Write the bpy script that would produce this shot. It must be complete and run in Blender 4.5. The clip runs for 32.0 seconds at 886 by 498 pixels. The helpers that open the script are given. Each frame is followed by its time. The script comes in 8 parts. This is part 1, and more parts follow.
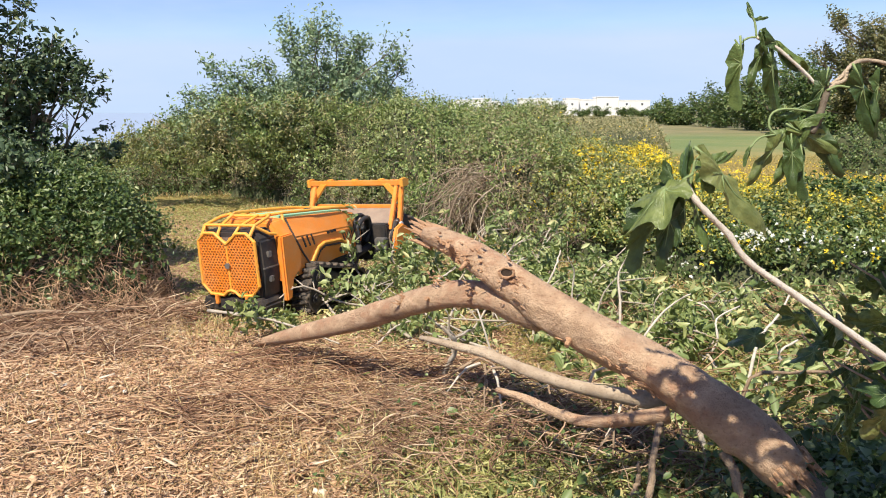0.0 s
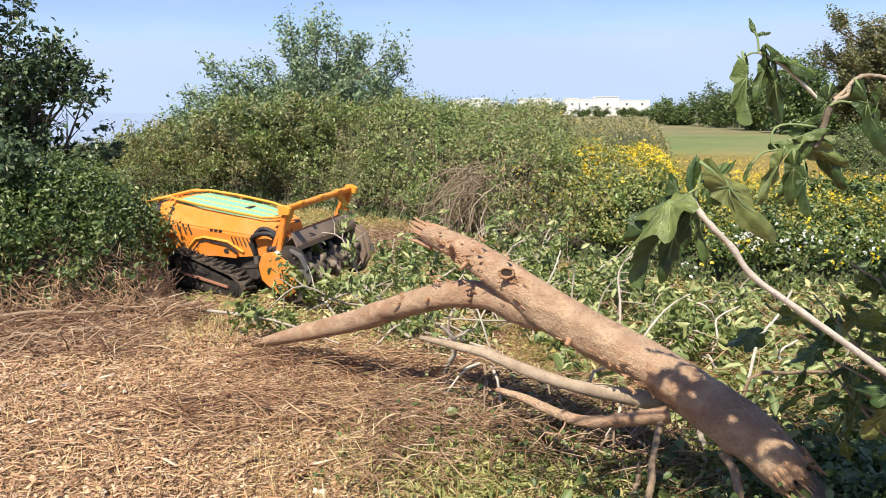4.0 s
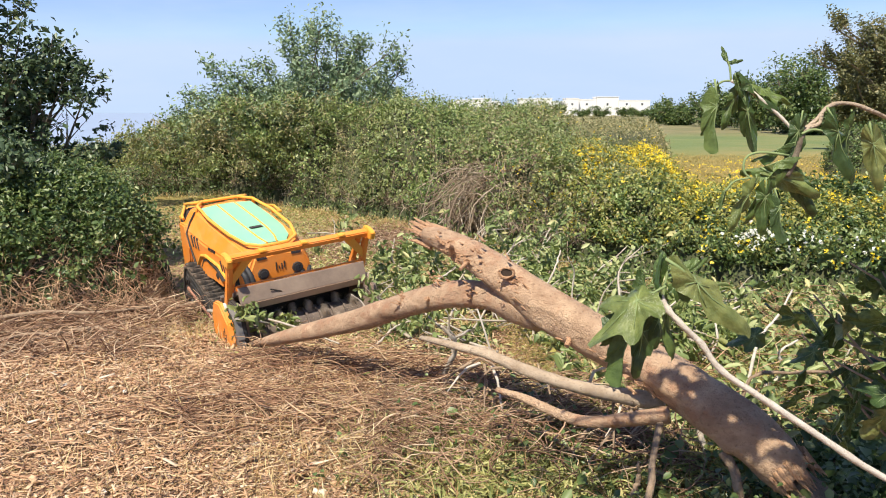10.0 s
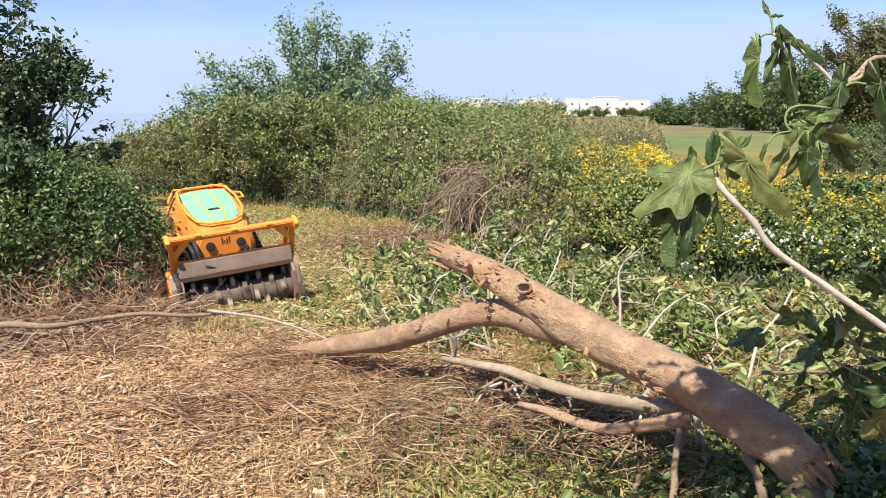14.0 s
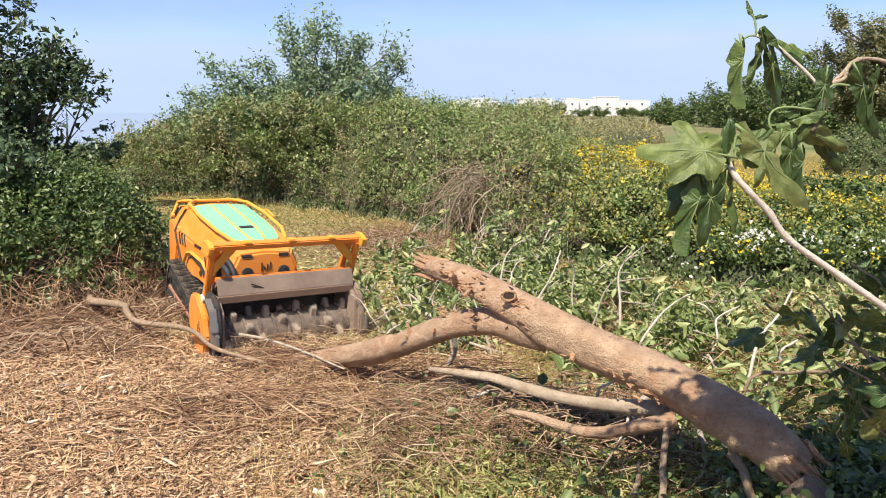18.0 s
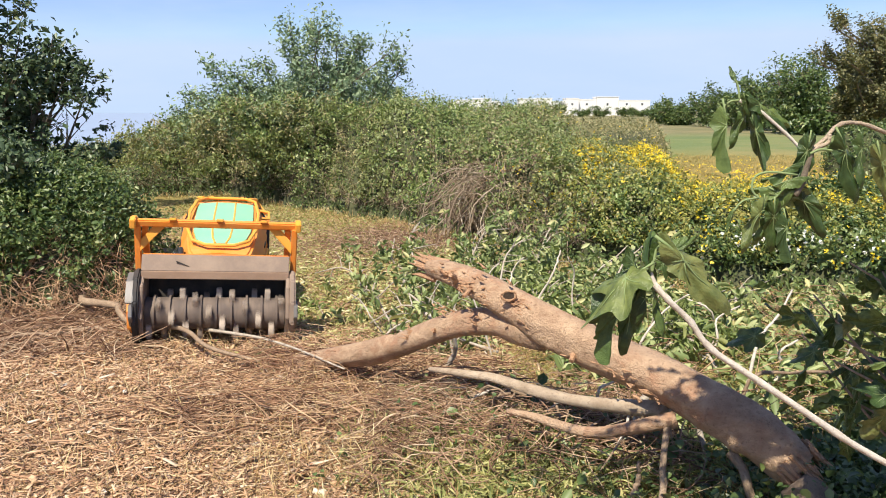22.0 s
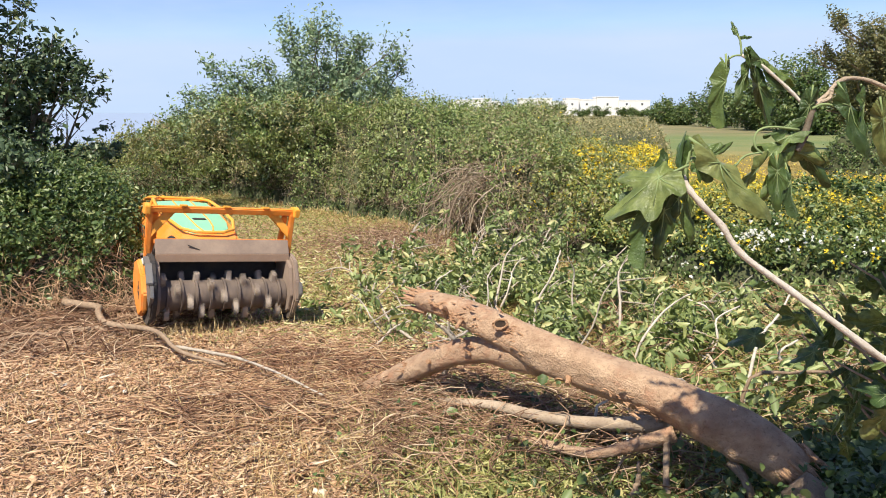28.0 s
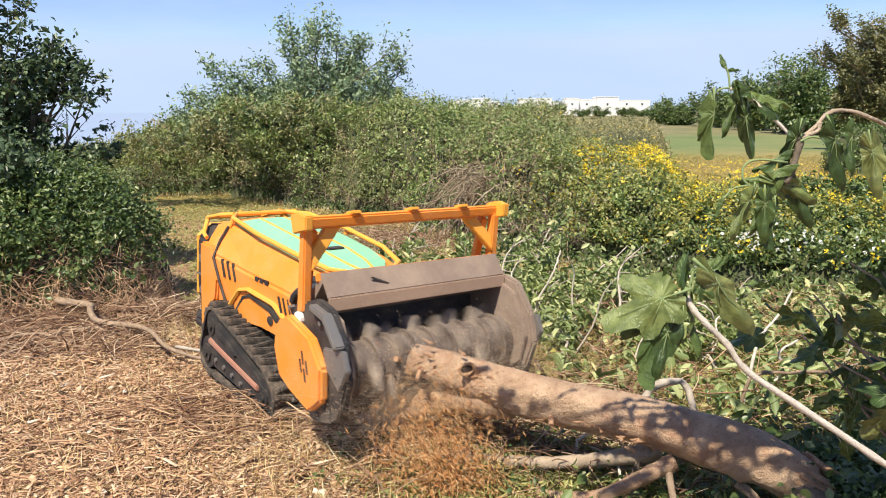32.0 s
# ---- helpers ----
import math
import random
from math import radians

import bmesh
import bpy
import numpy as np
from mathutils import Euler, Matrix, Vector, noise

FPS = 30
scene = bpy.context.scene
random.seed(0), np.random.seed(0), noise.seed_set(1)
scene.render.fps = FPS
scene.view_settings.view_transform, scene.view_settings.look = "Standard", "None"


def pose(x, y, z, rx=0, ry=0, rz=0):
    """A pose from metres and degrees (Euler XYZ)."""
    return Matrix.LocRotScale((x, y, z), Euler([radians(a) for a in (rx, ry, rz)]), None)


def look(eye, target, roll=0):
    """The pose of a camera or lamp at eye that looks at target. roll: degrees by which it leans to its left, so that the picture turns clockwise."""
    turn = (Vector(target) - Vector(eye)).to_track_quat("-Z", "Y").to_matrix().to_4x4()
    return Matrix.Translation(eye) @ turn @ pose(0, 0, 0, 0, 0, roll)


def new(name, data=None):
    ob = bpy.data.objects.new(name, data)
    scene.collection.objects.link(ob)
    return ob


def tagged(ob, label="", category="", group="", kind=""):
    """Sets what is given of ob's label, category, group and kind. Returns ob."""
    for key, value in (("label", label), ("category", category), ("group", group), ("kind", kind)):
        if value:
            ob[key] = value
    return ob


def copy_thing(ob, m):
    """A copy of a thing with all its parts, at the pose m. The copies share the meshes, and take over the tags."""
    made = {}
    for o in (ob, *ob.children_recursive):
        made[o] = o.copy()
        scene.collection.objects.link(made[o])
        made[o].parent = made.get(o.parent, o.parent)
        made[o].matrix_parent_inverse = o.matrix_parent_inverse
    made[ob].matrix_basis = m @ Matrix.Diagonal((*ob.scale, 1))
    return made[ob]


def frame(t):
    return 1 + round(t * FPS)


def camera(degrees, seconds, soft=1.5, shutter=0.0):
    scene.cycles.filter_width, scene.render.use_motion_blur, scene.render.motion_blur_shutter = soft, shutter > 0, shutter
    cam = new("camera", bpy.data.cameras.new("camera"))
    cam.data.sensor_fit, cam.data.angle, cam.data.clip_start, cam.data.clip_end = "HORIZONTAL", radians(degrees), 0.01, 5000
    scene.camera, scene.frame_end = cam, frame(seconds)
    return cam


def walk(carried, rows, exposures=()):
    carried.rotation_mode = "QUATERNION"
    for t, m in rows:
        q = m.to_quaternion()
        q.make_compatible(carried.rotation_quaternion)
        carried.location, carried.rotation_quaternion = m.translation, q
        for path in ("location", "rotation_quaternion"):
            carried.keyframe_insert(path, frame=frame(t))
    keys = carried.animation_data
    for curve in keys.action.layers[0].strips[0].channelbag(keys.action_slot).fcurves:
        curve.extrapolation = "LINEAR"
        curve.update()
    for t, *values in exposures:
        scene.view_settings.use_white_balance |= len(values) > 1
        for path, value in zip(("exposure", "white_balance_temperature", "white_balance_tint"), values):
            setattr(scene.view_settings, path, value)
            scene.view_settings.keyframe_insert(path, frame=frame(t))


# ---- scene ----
EYE = 2.1
cam = camera(60.0, 32.0, soft=1.0, shutter=0.4)
STAND = look((0, 0, EYE), (0, 10, EYE - 1.804))
walk(cam, [(0, STAND), (32, STAND)])

# ---- daylight ----
SUN_AZ, SUN_EL = radians(205), radians(56)      # from behind the camera, a little to its left
world = bpy.data.worlds.new("sky")
scene.world = world
world.use_nodes = True
wn = world.node_tree
sky = wn.nodes.new("ShaderNodeTexSky")
sky.sky_type, sky.sun_disc = "NISHITA", False
sky.sun_elevation, sky.sun_rotation = SUN_EL, SUN_AZ
sky.air_density, sky.dust_density, sky.ozone_density = 0.8, 0.1, 2.2
wn.nodes["Background"].inputs["Strength"].default_value = 0.10
tint = wn.nodes.new("ShaderNodeMix")                 # clear sea air: a little bluer than the model's
tint.data_type, tint.blend_type = "RGBA", "MULTIPLY"
tint.inputs[0].default_value, tint.inputs[7].default_value = 1.0, (0.93, 0.92, 1.13, 1)
wn.links.new(sky.outputs[0], tint.inputs[6])
haze = wn.nodes.new("ShaderNodeMix")                 # an even, milky haze: the horizon is no brighter than the sky above it
haze.data_type, haze.blend_type = "RGBA", "DARKEN"
haze.inputs[0].default_value, haze.inputs[7].default_value = 1.0, (4.0, 5.1, 7.0, 1)
wn.links.new(tint.outputs[2], haze.inputs[6])
cirrus = wn.nodes.new("ShaderNodeTexNoise")          # faint high cloud drawn out in streaks
cirrus.inputs["Scale"].default_value, cirrus.inputs["Detail"].default_value, cirrus.inputs["Roughness"].default_value = 2.2, 5, 0.6
wmap, wco = wn.nodes.new("ShaderNodeMapping"), wn.nodes.new("ShaderNodeTexCoord")
wmap.inputs["Scale"].default_value, wmap.inputs["Rotation"].default_value = (1.0, 1.0, 4.0), (0, 0.25, 0)
wn.links.new(wco.outputs["Generated"], wmap.inputs["Vector"])
wn.links.new(wmap.outputs[0], cirrus.inputs["Vector"])
thin = wn.nodes.new("ShaderNodeMapRange")
thin.inputs["From Min"].default_value, thin.inputs["From Max"].default_value, thin.inputs["To Max"].default_value = 0.42, 0.75, 0.32
wn.links.new(cirrus.outputs["Fac"], thin.inputs["Value"])
veil = wn.nodes.new("ShaderNodeMix")
veil.data_type = "RGBA"
veil.inputs[7].default_value = (5.6, 6.1, 7.2, 1)
wn.links.new(thin.outputs[0], veil.inputs[0])
wn.links.new(haze.outputs[2], veil.inputs[6])
wn.links.new(veil.outputs[2], wn.nodes["Background"].inputs["Color"])
sun = new("sun", bpy.data.lights.new("sun", "SUN"))
sun.data.energy, sun.data.angle, sun.data.color = 5.2, radians(0.55), (1.0, 0.917, 0.765)
SUN_DIR = Vector((math.sin(SUN_AZ) * math.cos(SUN_EL), math.cos(SUN_AZ) * math.cos(SUN_EL), math.sin(SUN_EL)))
sun.matrix_basis = look(SUN_DIR * 60, (0, 0, 0))
scene.view_settings.exposure = 0.55

# ---- materials ----
def nodes_of(name):
    m = bpy.data.materials.new(name)
    m.use_nodes = True
    t = m.node_tree
    return m, t, t.nodes["Principled BSDF"]


def ramp(t, stops):
    r = t.nodes.new("ShaderNodeValToRGB")
    el = r.color_ramp.elements
    while len(el) < len(stops):
        el.new(0.5)
    for e, (p, c) in zip(el, stops):
        e.position, e.color = p, (*c, 1)
    return r


def noise_tex(t, scale, detail=4, rough=0.6, coords="Object", stretch=None):
    co = t.nodes.new("ShaderNodeTexCoord")
    n = t.nodes.new("ShaderNodeTexNoise")
    n.inputs["Scale"].default_value, n.inputs["Detail"].default_value, n.inputs["Roughness"].default_value = scale, detail, rough
    if stretch:
        mp = t.nodes.new("ShaderNodeMapping")
        mp.inputs["Scale"].default_value = stretch
        t.links.new(co.outputs[coords], mp.inputs["Vector"])
        t.links.new(mp.outputs[0], n.inputs["Vector"])
    else:
        t.links.new(co.outputs[coords], n.inputs["Vector"])
    return n


def mix(t, a, b, fac, how="MIX"):
    m = t.nodes.new("ShaderNodeMix")
    m.data_type, m.blend_type = "RGBA", how
    for sock, v in ((m.inputs[6], a), (m.inputs[7], b)):
        if isinstance(v, tuple):
            sock.default_value = (*v, 1)
        else:
            t.links.new(v, sock)
    if isinstance(fac, (int, float)):
        m.inputs[0].default_value = fac
    else:
        t.links.new(fac, m.inputs[0])
    return m.outputs[2]


def bump(t, b, height, strength, dist):
    n = t.nodes.new("ShaderNodeBump")
    n.inputs["Strength"].default_value, n.inputs["Distance"].default_value = strength, dist
    t.links.new(height, n.inputs["Height"])
    t.links.new(n.outputs[0], b.inputs["Normal"])


def paint(name, colour, dirt, amount=0.35, rough=0.42, metal=0.0, scale=5.0):
    """Painted or bare sheet: a coat with dust in uneven patches, fine scratches and a slight waviness."""
    m, t, b = nodes_of(name)
    n1, n2 = noise_tex(t, scale, 8, 0.7), noise_tex(t, scale * 14, 3, 0.6)
    r = ramp(t, [(0.42, (0, 0, 0)), (0.72, (1, 1, 1))])
    t.links.new(n1.outputs["Fac"], r.inputs[0])
    k = t.nodes.new("ShaderNodeMath")
    k.operation = "MULTIPLY"
    k.inputs[1].default_value = amount
    t.links.new(r.outputs[0], k.inputs[0])
    c1 = mix(t, colour, tuple(v * 0.82 for v in colour), n2.outputs["Fac"])
    c = mix(t, c1, dirt, k.outputs[0])
    t.links.new(c, b.inputs["Base Color"])
    rr = t.nodes.new("ShaderNodeMapRange")
    rr.inputs["To Min"].default_value, rr.inputs["To Max"].default_value = rough, min(1.0, rough + 0.4)
    t.links.new(n1.outputs["Fac"], rr.inputs["Value"])
    t.links.new(rr.outputs[0], b.inputs["Roughness"])
    b.inputs["Metallic"].default_value = metal
    bump(t, b, n2.outputs["Fac"], 0.15, 0.004)
    return m


def leafy(name, stops, rough=0.5, through_light=0.45, patch=None, patch_scale=0.7):
    """Leaves: every one its own tone, lit through from behind; patch shifts whole areas."""
    m, t, b = nodes_of(name)
    g = t.nodes.new("ShaderNodeNewGeometry")
    r = ramp(t, stops)
    t.links.new(g.outputs["Random Per Island"], r.inputs[0])
    c = r.outputs[0]
    if patch:
        n = noise_tex(t, patch_scale, 3, 0.6)
        q = ramp(t, [(0.45, (0, 0, 0)), (0.62, (1, 1, 1))])
        t.links.new(n.outputs["Fac"], q.inputs[0])
        c = mix(t, c, patch, q.outputs[0], "MIX")
        c = mix(t, r.outputs[0], c, 0.6)
    t.links.new(c, b.inputs["Base Color"])
    b.inputs["Roughness"].default_value = rough
    b.inputs["Specular IOR Level"].default_value = 0.5
    tr = t.nodes.new("ShaderNodeBsdfTranslucent")
    bright = mix(t, c, (1.0, 1.0, 0.35), 0.55, "MULTIPLY")
    t.links.new(bright, tr.inputs["Color"])
    s = t.nodes.new("ShaderNodeMixShader")
    s.inputs[0].default_value = through_light
    t.links.new(b.outputs[0], s.inputs[1])
    t.links.new(tr.outputs[0], s.inputs[2])
    t.links.new(s.outputs[0], t.nodes["Material Output"].inputs["Surface"])
    return m


def fig_leaf_mat():
    """Broad fig leaves: each its own green, paler and darker between the veins, crinkled, with a waxy sheen."""
    m, t, b = nodes_of("fig_leaf")
    o = t.nodes.new("ShaderNodeObjectInfo")
    r = ramp(t, [(0, (0.050, 0.088, 0.026)), (0.5, (0.088, 0.142, 0.038)), (0.85, (0.145, 0.205, 0.056)), (1, (0.24, 0.25, 0.09))])
    t.links.new(o.outputs["Random"], r.inputs[0])
    n, fine = noise_tex(t, 5, 5, 0.6), noise_tex(t, 34, 4, 0.6)
    q = ramp(t, [(0.38, (0.62, 0.66, 0.6)), (0.62, (1.25, 1.2, 1.2))])
    t.links.new(n.outputs["Fac"], q.inputs[0])
    c = mix(t, r.outputs[0], q.outputs[0], 1.0, "MULTIPLY")
    w = ramp(t, [(0.66, (0, 0, 0)), (0.74, (0.5, 0.5, 0.5))])
    t.links.new(noise_tex(t, 2.6, 6, 0.7).outputs["Fac"], w.inputs[0])
    c = mix(t, c, (0.26, 0.20, 0.09), w.outputs[0])
    t.links.new(c, b.inputs["Base Color"])
    b.inputs["Roughness"].default_value = 0.32
    bump(t, b, fine.outputs["Fac"], 0.35, 0.012)
    tr = t.nodes.new("ShaderNodeBsdfTranslucent")
    t.links.new(mix(t, c, (1.0, 1.0, 0.4), 0.5, "MULTIPLY"), tr.inputs["Color"])
    s = t.nodes.new("ShaderNodeMixShader")
    s.inputs[0].default_value = 0.20
    t.links.new(b.outputs[0], s.inputs[1])
    t.links.new(tr.outputs[0], s.inputs[2])
    t.links.new(s.outputs[0], t.nodes["Material Output"].inputs["Surface"])
    return m


def scraps(name, stops, rough=0.85):
    """Chips, straw and twigs: every piece its own tone, with a fine grain."""
    m, t, b = nodes_of(name)
    g = t.nodes.new("ShaderNodeNewGeometry")
    r = ramp(t, stops)
    t.links.new(g.outputs["Random Per Island"], r.inputs[0])
    n = noise_tex(t, 60, 3)
    c = mix(t, r.outputs[0], tuple(0.6 for _ in range(3)), n.outputs["Fac"], "MULTIPLY")
    c = mix(t, r.outputs[0], c, 0.6)
    t.links.new(c, b.inputs["Base Color"])
    b.inputs["Roughness"].default_value = rough
    return m


def bark(name, pale, dark, scale=9.0, relief=0.5, stretch=(1, 1, 1), patch=None):
    m, t, b = nodes_of(name)
    n1, n2, n3 = noise_tex(t, scale, 9, 0.68, stretch=stretch), noise_tex(t, scale * 7, 5, 0.7), noise_tex(t, scale * 0.35, 3)
    r = ramp(t, [(0.30, dark), (0.47, tuple(0.5 * (a + c) for a, c in zip(pale, dark))), (0.66, pale)])
    t.links.new(n1.outputs["Fac"], r.inputs[0])
    c = mix(t, r.outputs[0], tuple(0.68 * v for v in pale), n3.outputs["Fac"])
    c = mix(t, c, r.outputs[0], 0.55)
    if patch:
        q = ramp(t, [(0.50, (0, 0, 0)), (0.60, (0.75, 0.75, 0.75))])
        t.links.new(noise_tex(t, 4.5, 9, 0.78).outputs["Fac"], q.inputs[0])
        c = mix(t, c, patch, q.outputs[0])
    t.links.new(c, b.inputs["Base Color"])
    b.inputs["Roughness"].default_value = 0.8
    h = t.nodes.new("ShaderNodeMath")
    h.operation = "ADD"
    t.links.new(n1.outputs["Fac"], h.inputs[0])
    t.links.new(n2.outputs["Fac"], h.inputs[1])
    sp = ramp(t, [(0.36, (1, 1, 1)), (0.44, (0, 0, 0))])
    t.links.new(n2.outputs["Fac"], sp.inputs[0])
    t.links.new(mix(t, c, tuple(0.7 * v for v in dark), mix(t, (0, 0, 0), sp.outputs[0], 0.55)), b.inputs["Base Color"])
    bump(t, b, h.outputs[0], relief, 0.02)
    return m


def plain_mat(name, colour, rough=0.6, metal=0.0, scale=20.0):
    return paint(name, colour, tuple(0.5 * c + 0.10 for c in colour), 0.25, rough, metal, scale)


DUST = (0.30, 0.21, 0.13)
M_ORANGE = paint("orange_paint", (0.91, 0.285, 0.030), (0.62, 0.38, 0.18), 0.35, 0.38)
M_AMBER = paint("amber_paint", (0.90, 0.40, 0.045), (0.6, 0.33, 0.13), 0.35, 0.4)
M_GREEN = paint("mint_green_paint", (0.25, 0.60, 0.37), (0.45, 0.50, 0.34), 0.25, 0.35)
M_BLACK = paint("black_plastic", (0.022, 0.021, 0.022), (0.16, 0.12, 0.09), 0.45, 0.5)
M_STEEL = paint("dusty_steel", (0.27, 0.20, 0.155), (0.42, 0.32, 0.24), 0.6, 0.6, 0.15)
M_LIP = paint("worn_steel_edge", (0.44, 0.30, 0.21), (0.55, 0.40, 0.29), 0.5, 0.5, 0.2)
M_ROTOR = paint("dusty_drum_steel", (0.13, 0.10, 0.085), (0.33, 0.25, 0.19), 0.65, 0.65, 0.2, 9)
M_TOOTH = paint("bare_tooth_steel", (0.46, 0.385, 0.315), (0.34, 0.26, 0.19), 0.6, 0.5, 0.35, 14)
M_RUBBER = paint("dusty_rubber", (0.034, 0.030, 0.027), (0.25, 0.19, 0.14), 0.85, 0.75, 0.0, 9)
M_HOSE = plain_mat("hose_rubber", (0.02, 0.02, 0.022), 0.45)
M_GREY = paint("grey_metal", (0.25, 0.24, 0.23), DUST, 0.4, 0.4, 0.6)
M_LENS = plain_mat("lamp_glass", (0.03, 0.03, 0.035), 0.1)
M_RED = paint("faded_red_paint", (0.42, 0.20, 0.14), DUST, 0.6, 0.5)
M_TRUNK = bark("fig_bark", (0.60, 0.42, 0.275), (0.27, 0.155, 0.09), 6.5, 1.0, (1, 1, 1.6), (0.38, 0.20, 0.115))
M_RAW = bark("torn_wood", (0.60, 0.37, 0.215), (0.34, 0.165, 0.085), 14.0, 0.8)
M_PALE = bark("pale_twig_bark", (0.52, 0.46, 0.38), (0.30, 0.24, 0.18), 22.0, 0.3)
# Bark darkened in its colour for wood that should lie in shade.
M_SHADEBARK = bark("shaded_grey_bark", (0.36, 0.265, 0.18), (0.16, 0.105, 0.065), 9.0, 0.6)
M_STICK = bark("dry_stick_bark", (0.40, 0.29, 0.19), (0.17, 0.11, 0.07), 20.0, 0.4)
M_HOLLOW = bark("dark_knot_wood", (0.07, 0.042, 0.025), (0.018, 0.011, 0.007), 20.0, 0.5)
# Colour set midway between the bough's sunlit cream and its shaded grey.
M_BOUGH = bark("midtone_bough_bark", (0.52, 0.415, 0.305), (0.27, 0.195, 0.13), 9.0, 0.6)
M_LIMB = bark("bush_bark", (0.20, 0.16, 0.11), (0.08, 0.06, 0.04), 16.0, 0.4)
M_HEDGE = leafy("hedge_leaf", [(0, (0.090, 0.145, 0.045)), (0.5, (0.185, 0.262, 0.080)), (0.85, (0.33, 0.40, 0.135)), (1, (0.52, 0.53, 0.24))], 0.40, 0.30, (0.225, 0.235, 0.100), 0.55)
M_BRAMBLE = leafy("bramble_leaf", [(0, (0.047, 0.085, 0.025)), (0.5, (0.095, 0.150, 0.045)), (0.85, (0.175, 0.235, 0.075)), (1, (0.31, 0.34, 0.14))], 0.40, 0.28)
M_LOWSHRUB = leafy("low_shrub_leaf", [(0, (0.10, 0.145, 0.040)), (0.5, (0.25, 0.300, 0.080)), (0.85, (0.43, 0.44, 0.13)), (1, (0.62, 0.52, 0.17))], 0.45, 0.34, (0.42, 0.34, 0.09), 0.9)
M_DARK = leafy("dark_tree_leaf", [(0, (0.034, 0.064, 0.030)), (0.6, (0.080, 0.125, 0.058)), (1, (0.17, 0.22, 0.105))], 0.45, 0.2)
M_SHRUB = leafy("shrub_leaf", [(0, (0.120, 0.190, 0.105)), (0.5, (0.215, 0.305, 0.175)), (1, (0.39, 0.47, 0.29))], 0.38, 0.30)
M_TALL = leafy("tall_tree_leaf", [(0, (0.075, 0.090, 0.034)), (0.6, (0.15, 0.155, 0.062)), (1, (0.30, 0.26, 0.12))], 0.5, 0.25)
M_OLIVE = leafy("dry_scrub_leaf", [(0, (0.17, 0.185, 0.080)), (0.5, (0.29, 0.275, 0.13)), (1, (0.46, 0.39, 0.21))], 0.6, 0.25)
M_DEADLEAF = leafy("dead_leaf", [(0, (0.15, 0.115, 0.07)), (0.6, (0.27, 0.205, 0.13)), (1, (0.40, 0.32, 0.21))], 0.8, 0.15)
M_VINE = scraps("dead_vine", [(0, (0.17, 0.12, 0.075)), (0.6, (0.34, 0.255, 0.175)), (1, (0.60, 0.50, 0.38))])
M_MEADOW = leafy("meadow_green", [(0, (0.15, 0.18, 0.035)), (0.6, (0.29, 0.29, 0.055)), (1, (0.46, 0.39, 0.09))], 0.5, 0.3)
M_YELLOW = leafy("yellow_petal", [(0, (0.76, 0.54, 0.02)), (1, (0.92, 0.74, 0.06))], 0.5, 0.3)
M_WHITE_PETAL = leafy("white_petal", [(0, (0.62, 0.64, 0.58)), (1, (0.82, 0.82, 0.78))], 0.5, 0.3)
M_FIG = fig_leaf_mat()
M_WILT = leafy("wilted_leaf", [(0, (0.13, 0.185, 0.062)), (0.5, (0.30, 0.365, 0.145)), (0.85, (0.50, 0.54, 0.26)), (1, (0.60, 0.51, 0.24))], 0.5, 0.32)
M_CHIP = scraps("wood_chip", [(0, (0.33, 0.18, 0.10)), (0.35, (0.54, 0.325, 0.185)), (0.75, (0.68, 0.45, 0.27)), (0.95, (0.76, 0.55, 0.35)), (1, (0.86, 0.70, 0.50))])
M_STRAW = scraps("dry_straw", [(0, (0.31, 0.17, 0.07)), (0.4, (0.55, 0.375, 0.165)), (0.85, (0.72, 0.555, 0.28)), (1, (0.84, 0.72, 0.44))])
M_FRESH = leafy("chopped_green", [(0, (0.17, 0.205, 0.06)), (0.5, (0.36, 0.37, 0.13)), (1, (0.55, 0.50, 0.22))], 0.6, 0.3)
M_SHRED = scraps("pale_green_shred", [(0, (0.34, 0.28, 0.10)), (0.5, (0.58, 0.50, 0.22)), (1, (0.78, 0.72, 0.42))])
M_TWIG = scraps("brown_twig", [(0, (0.28, 0.15, 0.085)), (0.5, (0.52, 0.33, 0.20)), (1, (0.74, 0.54, 0.34))])


